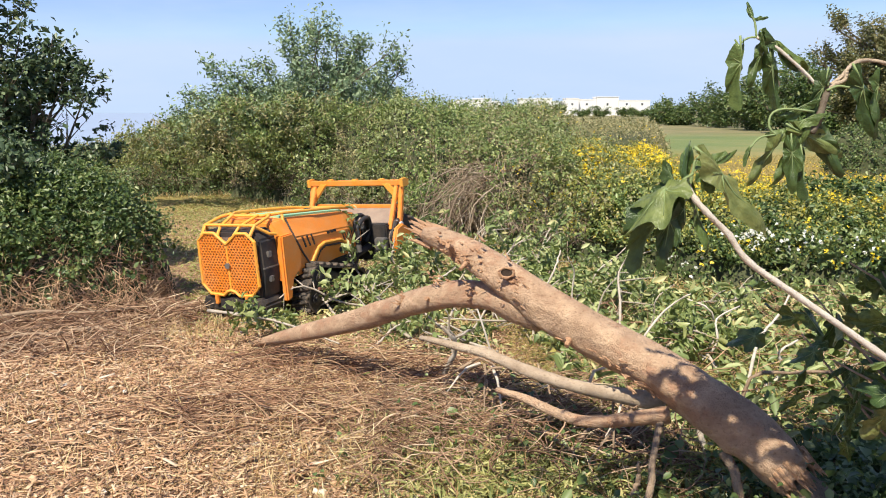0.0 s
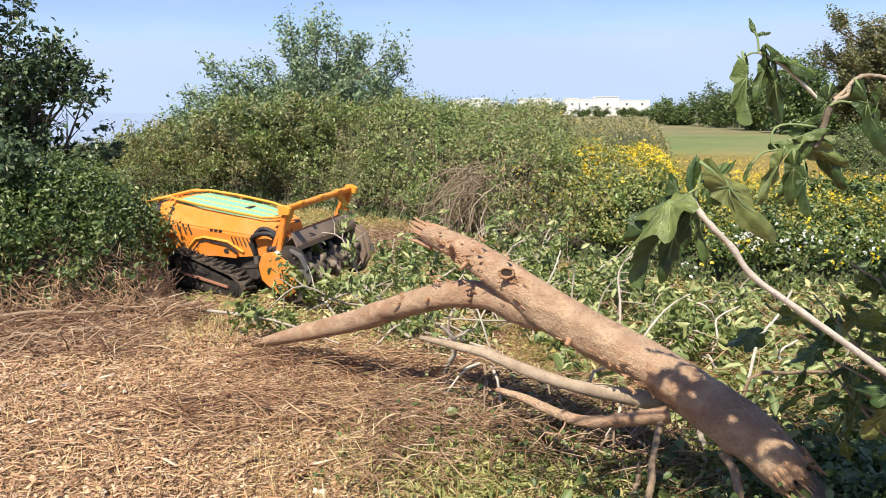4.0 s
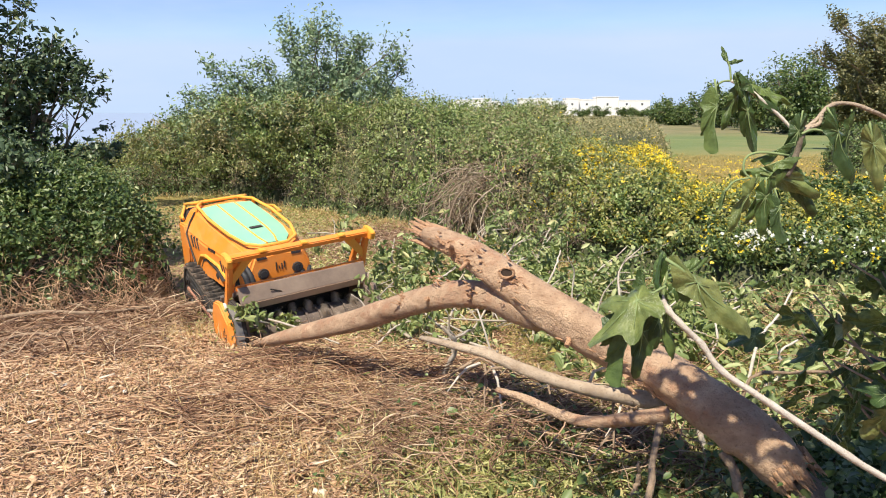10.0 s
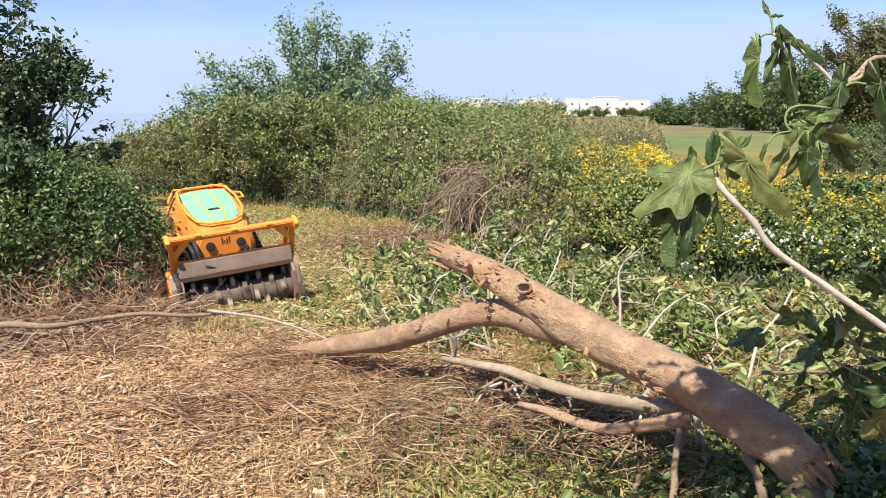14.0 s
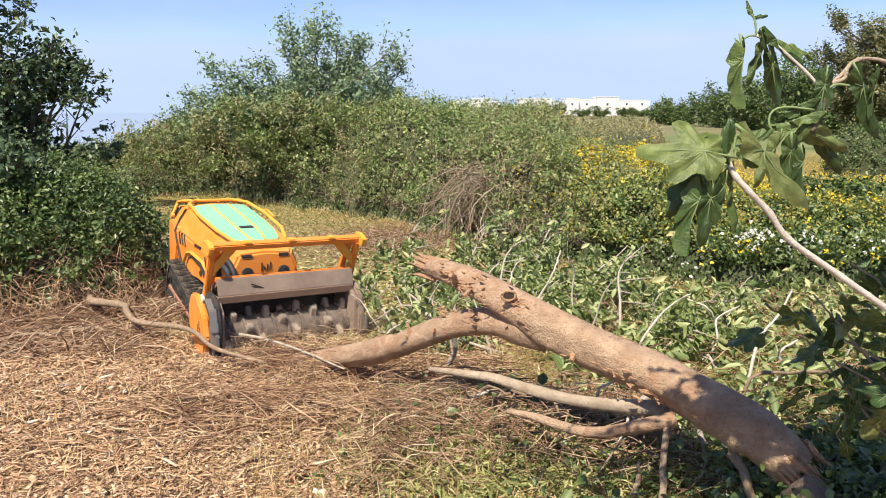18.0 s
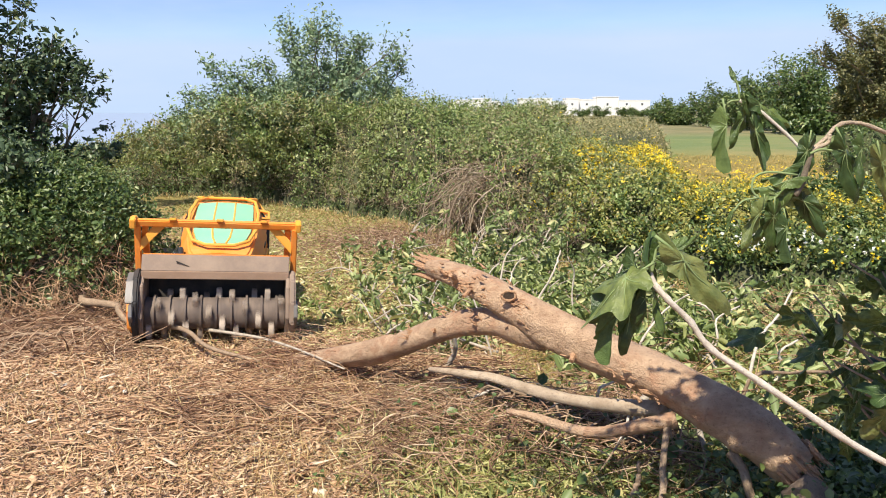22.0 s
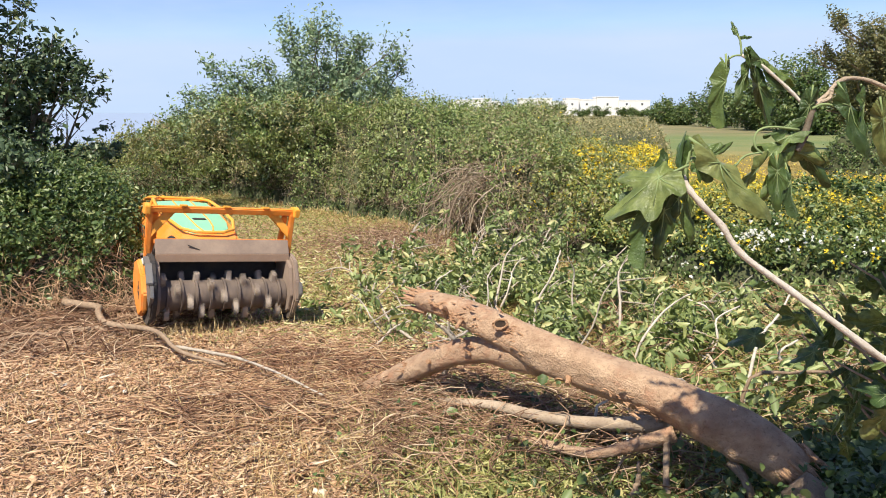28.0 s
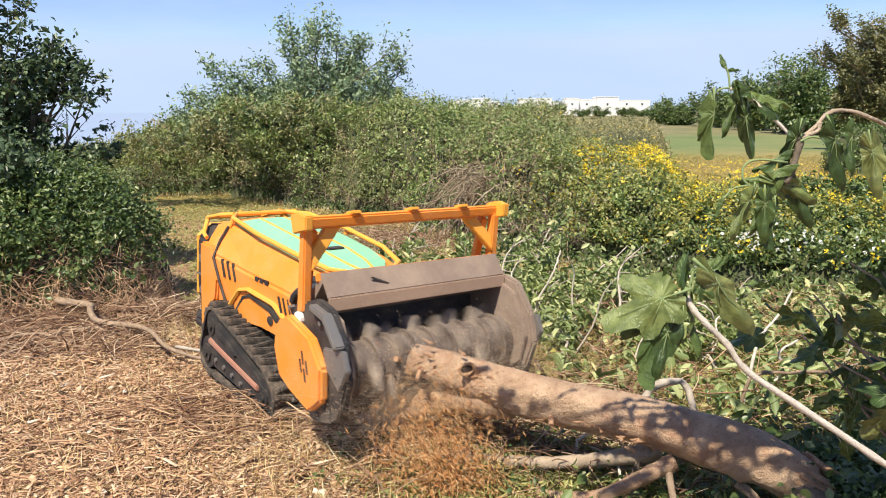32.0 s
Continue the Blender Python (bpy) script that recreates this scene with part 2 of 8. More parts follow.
def ground_mat():
    """Trodden litter near by, meadow and field grass far off."""
    m, t, b = nodes_of("ground_litter")
    fine, mid, big = noise_tex(t, 38, 8, 0.75), noise_tex(t, 5, 6, 0.7), noise_tex(t, 0.5, 4, 0.6)
    r = ramp(t, [(0.30, (0.10, 0.055, 0.03)), (0.46, (0.30, 0.175, 0.10)), (0.60, (0.46, 0.29, 0.17)), (0.78, (0.58, 0.41, 0.26))])
    t.links.new(fine.outputs["Fac"], r.inputs[0])
    r2 = ramp(t, [(0.35, (0.10, 0.10, 0.03)), (0.6, (0.28, 0.22, 0.09))])
    t.links.new(mid.outputs["Fac"], r2.inputs[0])
    w = ramp(t, [(0.45, (0, 0, 0)), (0.60, (1, 1, 1))])
    t.links.new(big.outputs["Fac"], w.inputs[0])
    near = mix(t, r.outputs[0], r2.outputs[0], w.outputs[0])
    near = mix(t, r.outputs[0], near, 0.5)
    gold = ramp(t, [(0.3, (0.17, 0.165, 0.045)), (0.5, (0.28, 0.215, 0.065)), (0.7, (0.37, 0.275, 0.09))])
    green = ramp(t, [(0.3, (0.095, 0.145, 0.045)), (0.5, (0.14, 0.18, 0.055)), (0.7, (0.25, 0.22, 0.085))])
    dry = ramp(t, [(0.3, (0.12, 0.13, 0.05)), (0.5, (0.18, 0.165, 0.07)), (0.7, (0.27, 0.215, 0.105))])
    t.links.new(noise_tex(t, 0.45, 6, 0.7).outputs["Fac"], gold.inputs[0])
    t.links.new(noise_tex(t, 0.07, 5, 0.65).outputs["Fac"], green.inputs[0])
    co = t.nodes.new("ShaderNodeTexCoord")
    xyz = t.nodes.new("ShaderNodeSeparateXYZ")
    t.links.new(co.outputs["Object"], xyz.inputs[0])
    mr = t.nodes.new("ShaderNodeMapRange")
    mr.inputs["From Min"].default_value, mr.inputs["From Max"].default_value = 16, 20
    t.links.new(xyz.outputs["Y"], mr.inputs["Value"])
    m2 = t.nodes.new("ShaderNodeMapRange")           # the sere strip ends where the green pasture begins
    m2.inputs["From Min"].default_value, m2.inputs["From Max"].default_value = 36, 50
    t.links.new(xyz.outputs["Y"], m2.inputs["Value"])
    far = mix(t, gold.outputs[0], green.outputs[0], m2.outputs[0])
    m3 = t.nodes.new("ShaderNodeMapRange")           # rough dry grazing at the pasture's far end
    m3.inputs["From Min"].default_value, m3.inputs["From Max"].default_value = 70, 88
    t.links.new(xyz.outputs["Y"], m3.inputs["Value"])
    t.links.new(noise_tex(t, 0.16, 6, 0.7).outputs["Fac"], dry.inputs[0])
    far = mix(t, far, dry.outputs[0], m3.outputs[0])
    t.links.new(mix(t, near, far, mr.outputs[0]), b.inputs["Base Color"])
    b.inputs["Roughness"].default_value = 0.95
    bump(t, b, fine.outputs["Fac"], 0.9, 0.03)
    return m


M_GROUND = ground_mat()
# Near-black colour stands in for the shade deep inside the scrub.
M_SHADE_CORE = paint("shade_core", (0.055, 0.066, 0.027), (0.10, 0.092, 0.045), 0.6, 0.95, 0.0, 3)
M_WALLWHITE = paint("white_render", (0.80, 0.79, 0.76), (0.66, 0.62, 0.55), 0.3, 0.8, 0.0, 0.3)
M_PANE = plain_mat("dark_window_glass", (0.04, 0.05, 0.06), 0.15, 0.0, 0.5)
M_ROOF = plain_mat("terracotta_roof", (0.36, 0.17, 0.10), 0.8, 0.0, 0.5)


def sea_mat():
    m, t, b = nodes_of("hazy_sea")
    n = noise_tex(t, 0.02, 5, 0.6)
    # the distance haze is mixed into the water's pale base colour
    t.links.new(mix(t, (0.24, 0.31, 0.43), (0.30, 0.37, 0.49), n.outputs["Fac"]), b.inputs["Base Color"])
    b.inputs["Roughness"].default_value = 0.6
    bump(t, b, noise_tex(t, 0.4, 4).outputs["Fac"], 0.3, 0.3)
    return m


M_SEA = sea_mat()
M_SERE = scraps("sere_grass", [(0, (0.17, 0.17, 0.045)), (0.5, (0.36, 0.27, 0.075)), (1, (0.56, 0.42, 0.15))])
M_CUT = leafy("cut_fig_leaf", [(0, (0.125, 0.175, 0.055)), (0.6, (0.27, 0.33, 0.115)), (1, (0.47, 0.49, 0.20))], 0.4, 0.3)
M_VEIN = plain_mat("leaf_vein", (0.22, 0.29, 0.11), 0.5)
M_ASH = bark("whitish_bark", (0.70, 0.64, 0.55), (0.44, 0.36, 0.28), 26.0, 0.3)
M_SPRAY = scraps("fresh_orange_chip", [(0, (0.46, 0.19, 0.06)), (0.6, (0.68, 0.35, 0.13)), (1, (0.84, 0.56, 0.29))])
M_FLAKE = scraps("pale_flake", [(0, (0.50, 0.33, 0.20)), (0.6, (0.68, 0.52, 0.36)), (1, (0.84, 0.74, 0.60))])
M_REDTWIG = scraps("red_brown_twig", [(0, (0.14, 0.07, 0.04)), (0.5, (0.34, 0.20, 0.12)), (0.85, (0.54, 0.37, 0.235)), (1, (0.74, 0.58, 0.40))])
M_WINDROW = scraps("raked_stem", [(0, (0.17, 0.085, 0.05)), (0.4, (0.36, 0.20, 0.12)), (0.8, (0.56, 0.36, 0.21)), (1, (0.76, 0.58, 0.36))])

# ---- building tools ----
rng = np.random.default_rng(7)


def thing(name, label, category, m=None, group="", kind=""):
    ob = new(name)
    if m is not None:
        ob.matrix_basis = m
    return tagged(ob, label, category, group, kind)


def finish(name, me, mat, parent=None, label="", smooth=False):
    if mat:
        me.materials.append(mat)
    if smooth:
        me.polygons.foreach_set("use_smooth", [True] * len(me.polygons))
    ob = new(name, me)
    ob.parent = parent
    if label:
        ob["label"] = label
    return ob


def part(name, bm, mat, parent=None, label="", smooth=False):
    me = bpy.data.meshes.new(name)
    bm.to_mesh(me)
    bm.free()
    return finish(name, me, mat, parent, label, smooth)


def raw(name, verts, faces, mat, parent=None, label="", smooth=False):
    """A mesh from arrays: verts n x 3, faces n x 3 or n x 4 indices."""
    me = bpy.data.meshes.new(name)
    verts, faces = np.asarray(verts, np.float32), np.asarray(faces, np.int32)
    k = faces.shape[1]
    me.vertices.add(len(verts))
    me.vertices.foreach_set("co", verts.ravel())
    me.loops.add(faces.size)
    me.loops.foreach_set("vertex_index", faces.ravel())
    me.polygons.add(len(faces))
    me.polygons.foreach_set("loop_start", np.arange(len(faces), dtype=np.int32) * k)
    me.update(calc_edges=True)
    return finish(name, me, mat, parent, label, smooth)


def box(bm, x0, x1, y0, y1, z0, z1, bevel=0.0, m=None):
    r = bmesh.ops.create_cube(bm, size=1)
    v = r["verts"]
    bmesh.ops.transform(bm, matrix=Matrix.Translation(((x0 + x1) / 2, (y0 + y1) / 2, (z0 + z1) / 2)) @ Matrix.Diagonal((x1 - x0, y1 - y0, z1 - z0, 1)), verts=v)
    if bevel:
        e = list({e for q in v for e in q.link_edges})
        v = bmesh.ops.bevel(bm, geom=e, offset=bevel, segments=2, affect="EDGES", clamp_overlap=True)["verts"]
    if m is not None:
        bmesh.ops.transform(bm, matrix=m, verts=v)
    return bm


def cbox(*a, bevel=0.0, m=None):
    return box(bmesh.new(), *a, bevel=bevel, m=m)


def prism(bm, outline, axis, a, b, bevel=0.0):
    """A plate or block: an outline of 2D points pushed from a to b along x, y or z."""
    def place(p, k):
        return {"x": (k, p[0], p[1]), "y": (p[0], k, p[1]), "z": (p[0], p[1], k)}[axis]
    lo, hi = [bm.verts.new(place(p, a)) for p in outline], [bm.verts.new(place(p, b)) for p in outline]
    fs = [bm.faces.new(lo), bm.faces.new(hi[::-1])]
    n = len(outline)
    fs += [bm.faces.new((lo[i], hi[i], hi[(i + 1) % n], lo[(i + 1) % n])) for i in range(n)]
    bmesh.ops.recalc_face_normals(bm, faces=fs)
    if bevel:
        bmesh.ops.bevel(bm, geom=list({e for f in fs for e in f.edges}), offset=bevel, segments=2, affect="EDGES", clamp_overlap=True)
    return bm


def cprism(*a, **k):
    return prism(bmesh.new(), *a, **k)


def tube(points, radii, sides=8, rough=0.0, seed=0, cap=True, bm=None):
    """A bent, tapered rod along points."""
    bm = bm or bmesh.new()
    r = random.Random(seed)
    pts = [Vector(p) for p in points]
    if isinstance(radii, (int, float)):
        radii = [radii] * len(pts)
    rings, up = [], Vector((0.13, 0.21, 0.97)).normalized()
    for i, p in enumerate(pts):
        d = (pts[min(i + 1, len(pts) - 1)] - pts[max(i - 1, 0)]).normalized()
        s = d.cross(up)
        s = s.normalized() if s.length > 1e-3 else Vector((1, 0, 0))
        u = s.cross(d).normalized()
        rings.append([bm.verts.new(p + (s * math.cos(a) + u * math.sin(a)) * radii[i] * (1 + rough * r.uniform(-1, 1)))
                      for a in (2 * math.pi * k / sides for k in range(sides))])
    for a, b in zip(rings, rings[1:]):
        for k in range(sides):
            bm.faces.new((a[k], a[(k + 1) % sides], b[(k + 1) % sides], b[k]))
    if cap:
        bm.faces.new(rings[0][::-1])
        bm.faces.new(rings[-1])
    return bm


def smooth_line(points, n):
    """n points along a soft curve through points (with extra columns carried along)."""
    p = np.asarray(points, float)
    p = np.vstack([2 * p[0] - p[1], p, 2 * p[-1] - p[-2]])
    out = []
    for u in np.linspace(0, len(p) - 3.0001, n):
        i, f = int(u), u - int(u)
        a, b, c, d = p[i:i + 4]
        out.append(0.5 * (2 * b + (c - a) * f + (2 * a - 5 * b + 4 * c - d) * f * f + (3 * b - a - 3 * c + d) * f ** 3))
    return np.array(out)


def disc(bm, centre, axis, radius, depth, sides=20):
    turn = {"x": Matrix.Rotation(math.pi / 2, 4, "Y"), "y": Matrix.Rotation(math.pi / 2, 4, "X"), "z": Matrix.Identity(4)}[axis]
    bmesh.ops.create_cone(bm, cap_ends=True, segments=sides, radius1=radius, radius2=radius, depth=depth, matrix=Matrix.Translation(centre) @ turn)
    return bm


def frames_for(normals, spin):
    """Two unit vectors across each normal, turned by spin."""
    n = normals / np.maximum(np.linalg.norm(normals, axis=1, keepdims=True), 1e-6)
    ref = np.where(np.abs(n[:, 2:3]) > 0.95, [[1.0, 0, 0]], [[0, 0, 1.0]])
    a = np.cross(n, ref)
    a /= np.maximum(np.linalg.norm(a, axis=1, keepdims=True), 1e-6)
    b = np.cross(n, a)
    c, s = np.cos(spin)[:, None], np.sin(spin)[:, None]
    return n, a * c + b * s, b * c - a * s


def leaf_arrays(centres, normals, size, aspect=0.55, fold=0.18, spin=None):
    """Folded leaves, six corners and four triangles each."""
    k = len(centres)
    n, u, v = frames_for(normals, rng.uniform(0, 6.283, k) if spin is None else spin)
    L, w = size[:, None], (size * aspect)[:, None]
    lift = n * (fold * w)
    base, tip = centres - u * L * 0.5, centres + u * L * 0.5 - n * L * 0.12
    l1, r1 = centres - u * L * 0.08 + v * w * 0.5 + lift, centres - u * L * 0.08 - v * w * 0.5 + lift
    verts = np.stack([base, r1, tip, l1], 1).reshape(-1, 3)
    i = np.arange(k)[:, None] * 4
    faces = np.concatenate([i + [0, 1, 2], i + [0, 2, 3]], 1).reshape(-1, 3)
    return verts, faces


def round_leaf_arrays(centres, normals, size, aspect=0.6, fold=0.2):
    """Rounded leaves, folded along the rib and bent at the tip: seven corners and six triangles each."""
    k = len(centres)
    n, u, v = frames_for(normals, rng.uniform(0, 6.283, k))
    L, w = size[:, None], (size * aspect * rng.uniform(0.75, 1.2, k))[:, None]
    lift, curl = n * (fold * w), n * L * rng.uniform(0.0, 0.28, k)[:, None]
    pts = [centres - u * L * 0.5, centres - u * L * 0.24 - v * w * 0.40 + lift, centres + u * L * 0.14 - v * w * 0.46 + lift - curl * 0.2, centres + u * L * 0.5 - curl,
           centres + u * L * 0.14 + v * w * 0.46 + lift - curl * 0.2, centres - u * L * 0.24 + v * w * 0.40 + lift, centres]
    i = np.arange(k)[:, None] * 7
    faces = np.concatenate([i + [q, (q + 1) % 6, 6] for q in range(6)], 1).reshape(-1, 3)
    return np.stack(pts, 1).reshape(-1, 3), faces


def leaf_cloud(name, centres, normals, size, mat, parent=None, label="", aspect=0.55, fold=0.18, rounded=False):
    v, f = (round_leaf_arrays if rounded else leaf_arrays)(centres, normals, size, aspect, fold)
    return raw(name, v, f, mat, parent, label)


def sliver_arrays(centres, heading, tilt, length, width, thick):
    """Thin flat splinters: a four-sided rod with pointed ends, eight triangles each."""
    k = len(centres)
    d = np.stack([np.cos(heading) * np.cos(tilt), np.sin(heading) * np.cos(tilt), np.sin(tilt)], 1)
    s = np.stack([-np.sin(heading), np.cos(heading), rng.normal(0, 0.35, k)], 1)
    s /= np.linalg.norm(s, axis=1, keepdims=True)
    u = np.cross(d, s)
    L, w, h = length[:, None] / 2, width[:, None] / 2, thick[:, None] / 2
    a, b = centres - d * L, centres + d * L
    mid = centres + u * (rng.normal(0, 0.06, k)[:, None] * L)
    verts = np.stack([a, mid + s * w, mid + u * h, mid - s * w, mid - u * h, b], 1).reshape(-1, 3)
    i = np.arange(k)[:, None] * 6
    tri = []
    for q in range(4):
        p, r = 1 + q, 1 + (q + 1) % 4
        tri += [i + [0, r, p], i + [5, p, r]]
    return verts, np.concatenate(tri, 1).reshape(-1, 3)


def chip_arrays(centres, heading, tilt, length, width, thick):
    """Flat chips: slanted little boards of twelve triangles."""
    k = len(centres)
    d = np.stack([np.cos(heading) * np.cos(tilt), np.sin(heading) * np.cos(tilt), np.sin(tilt)], 1)
    s = np.stack([-np.sin(heading), np.cos(heading), rng.normal(0, 0.4, k)], 1)
    s /= np.linalg.norm(s, axis=1, keepdims=True)
    u = np.cross(d, s)
    L, w, h = d * length[:, None] / 2, s * width[:, None] / 2, u * thick[:, None] / 2
    q = rng.uniform(0.45, 1.0, (k, 1))
    c = [centres - L - w * q - h, centres + L * q - w - h, centres + L + w * q - h, centres - L * q + w - h]
    c += [p + 2 * h for p in c]
    verts = np.stack(c, 1).reshape(-1, 3)
    i = np.arange(k)[:, None] * 8
    quads = [[0, 3, 2, 1], [4, 5, 6, 7], [0, 1, 5, 4], [1, 2, 6, 5], [2, 3, 7, 6], [3, 0, 4, 7]]
    return verts, np.concatenate([i + x for x in quads], 1).reshape(-1, 4)


_P = rng.uniform(0, 6.283, (24, 2))
_D = rng.normal(0, 1, (24, 2))


def bumps(x, y, size, seed=0):
    """Soft irregular hills between -1 and 1, at the given size."""
    out = 0
    for i in range(6):
        j = (i + seed * 5) % 24
        d = _D[j] / np.linalg.norm(_D[j]) * (0.7 + 0.13 * i)
        out = out + np.sin((x * d[0] + y * d[1]) * 6.283 / size + _P[j, 0]) * np.cos((y * d[0] - x * d[1]) * 4.1 / size + _P[j, 1])
    return out / 3.0


def step(a, b, v):
    t = np.clip((v - a) / (b - a), 0, 1)
    return t * t * (3 - 2 * t)


def ground_z(x, y):
    """The lie of the land: it falls gently away from the camera, with a root mound under the felled tree."""
    x, y = np.asarray(x, float), np.asarray(y, float)
    z = -0.055 * np.clip(y - 4.9, 0, 6.0) + 0.16 * np.exp(-((x - 2.3) / 0.75) ** 2 - ((y - 3.2) / 0.75) ** 2)
    return z + (0.020 * bumps(x, y, 1.1, 1) + 0.012 * bumps(x, y, 0.45, 2)) * step(17, 12, y)


# ---- ground ----
def build_ground():
    xs = np.concatenate([[-3000, -900, -300, -100, -45, -25], np.linspace(-14, 12, 131), [25, 45, 100, 300, 900, 3000]])
    ys = np.concatenate([[-600, -100, -30, -8], np.linspace(-2, 18, 101), [22, 28, 36, 50, 80, 150, 300, 700, 1500, 3400]])
    gx, gy = np.meshgrid(xs, ys)
    sea = step(45, 75, gy) * step(0.02, -0.10, gx / np.maximum(gy, 1))
    v = np.stack([gx, gy, ground_z(gx, gy) - 30 * sea], 2).reshape(-1, 3)
    w = len(xs)
    i = (np.arange(len(ys) - 1)[:, None] * w + np.arange(w - 1)).reshape(-1, 1)
    ob = raw("ground", v, i + [0, 1, w + 1, w], M_GROUND, smooth=True)
    tagged(ob, "litter-strewn clearing of brown wood chips running into green field", "ground", kind="structure")
    w = raw("water", [(-4500, 60, -14), (600, 60, -14), (600, 4800, -14), (-4500, 4800, -14)], [[0, 1, 2, 3]], M_SEA)
    tagged(w, "hazy pale blue sea below the land", "sea", kind="structure")


build_ground()

# ---- the tracked mulcher: +y ahead, +x to its right, origin on the ground under the tracks ----
PIVOT = Vector((0, 0.49, 0.40))          # the lift arms' hinge
DRUM = Vector((0, 0.80, -0.02))          # the drum's axle, seen from the hinge


def track_outline(grow=0.0):
    """The belt's run in the side plane (y, z): a raised sprocket behind, an idler ahead."""
    wheels = [(-0.43, 0.205, 0.14), (0.50, 0.155, 0.15), (0.43, 0.235, 0.12), (-0.34, 0.41, 0.135)]
    pts = []
    n = len(wheels)
    for i in range(n):
        (y, z, r), (y0, z0, r0), (y1, z1, r1) = wheels[i], wheels[i - 1], wheels[(i + 1) % n]
        a0, a1 = math.atan2(z - z0, y - y0) - math.pi / 2, math.atan2(z1 - z, y1 - y) - math.pi / 2
        while a1 < a0:
            a1 += 2 * math.pi
        if a1 - a0 > math.pi * 1.5:
            a1 = a0
        for k in range(7):
            a = a0 + (a1 - a0) * k / 6
            pts.append((y + (r + grow) * math.cos(a), z + (r + grow) * math.sin(a)))
    return pts


def along(pts, n):
    """n even stations round a closed outline: place and direction."""
    p = np.array(pts + pts[:1])
    seg = np.linalg.norm(np.diff(p, axis=0), axis=1)
    cum = np.concatenate([[0], np.cumsum(seg)])
    out = []
    for s in np.arange(n) / n * cum[-1]:
        i = min(np.searchsorted(cum, s, side="right") - 1, len(seg) - 1)
        while seg[i] < 1e-6:
            i -= 1
        f = (s - cum[i]) / seg[i]
        q, d = p[i] + (p[i + 1] - p[i]) * f, (p[i + 1] - p[i]) / seg[i]
        out.append((q, d))
    return out


def build_track(parent, side):
    x0, x1 = (0.325, 0.545) if side > 0 else (-0.545, -0.325)
    bm = bmesh.new()
    outer, inner = track_outline(0.0), track_outline(-0.022)
    k = len(outer)
    ring = []
    for (ya, za), (yb, zb) in zip(outer, inner):
        ring.append([bm.verts.new(c) for c in ((x0, ya, za), (x1, ya, za), (x1, yb, zb), (x0, yb, zb))])
    for i in range(k):
        a, b = ring[i], ring[(i + 1) % k]
        for j in range(4):
            bm.faces.new((a[j], b[j], b[(j + 1) % 4], a[(j + 1) % 4]))
    bmesh.ops.remove_doubles(bm, verts=bm.verts, dist=1e-4)
    bmesh.ops.recalc_face_normals(bm, faces=bm.faces)
    belt = part("track", bm, M_RUBBER, parent, "dusty black rubber crawler track")
    lug = bpy.data.meshes.new("lug")
    b2 = bmesh.new()
    prism(b2, [(-0.026, 0.0), (0.026, 0.0), (0.014, 0.034), (-0.014, 0.034)], "x", -0.107, 0.107, 0.006)
    b2.to_mesh(lug)
    b2.free()
    lug.materials.append(M_RUBBER)
    for i, (q, d) in enumerate(along(outer, 44)):
        o = new("lug", lug)
        o.parent = belt
        ang = math.atan2(d[1], d[0])
        skew = radians(12 if i % 2 else -12)
        o.matrix_basis = Matrix.Translation(((x0 + x1) / 2, q[0], q[1])) @ Matrix.Rotation(ang, 4, "X") @ Matrix.Rotation(math.pi, 4, "X") @ Matrix.Rotation(skew, 4, "Z")
    out = x1 if side > 0 else x0
    s = 1 if side > 0 else -1
    xa, xb = sorted((out - s * 0.10, out - s * 0.005))
    part("side_shield", cprism([(-0.30, 0.30), (-0.36, 0.38), (-0.27, 0.47), (-0.10, 0.43), (0.42, 0.27), (0.50, 0.20), (-0.42, 0.20)], "x", xa, xb, 0.012), M_BLACK, belt, "black pressed-steel track shield")
    part("crease", cprism([(-0.24, 0.40), (-0.05, 0.375), (0.10, 0.315), (0.05, 0.295), (-0.10, 0.345), (-0.24, 0.36)], "x", xb - 0.004, xb + 0.012, 0.004) if s > 0 else
         cprism([(-0.24, 0.40), (-0.05, 0.375), (0.10, 0.315), (0.05, 0.295), (-0.10, 0.345), (-0.24, 0.36)], "x", xa - 0.012, xa + 0.004, 0.004), M_BLACK, belt)
    part("guide_strip", cprism([(-0.38, 0.285), (0.42, 0.175), (0.42, 0.210), (-0.38, 0.320)], "x", *sorted((out - s * 0.04, out + s * 0.010)), 0.006), M_RED, belt, "faded red guide strip")
    part("track_frame", cprism([(-0.34, 0.12), (0.46, 0.065), (0.46, 0.170), (-0.36, 0.280)], "x", *sorted((out - s * 0.12, out - s * 0.012)), 0.008), M_BLACK, belt)
    for y in (-0.28, -0.14, 0.0, 0.14, 0.28):
        part("bolt", disc(bmesh.new(), (out - s * 0.008, y, 0.155 - 0.11 * y), "x", 0.016, 0.02, 8), M_GREY, belt)
    for name, y, z, r in (("idler", -0.43, 0.205, 0.11), ("idler", 0.50, 0.155, 0.12), ("sprocket", -0.34, 0.41, 0.105)):
        bm = disc(bmesh.new(), ((x0 + x1) / 2, y, z), "x", r, 0.20, 20)
        disc(bm, (out - s * 0.02, y, z), "x", r * 0.55, 0.05, 14)
        disc(bm, (out - s * 0.008, y, z), "x", r * 0.28, 0.05, 6)
        part(name, bm, M_BLACK, belt)
    belt.matrix_basis = Matrix.Translation((0, -0.05, 0)) @ Matrix.Diagonal((1, 0.93, 1, 1))
    return belt


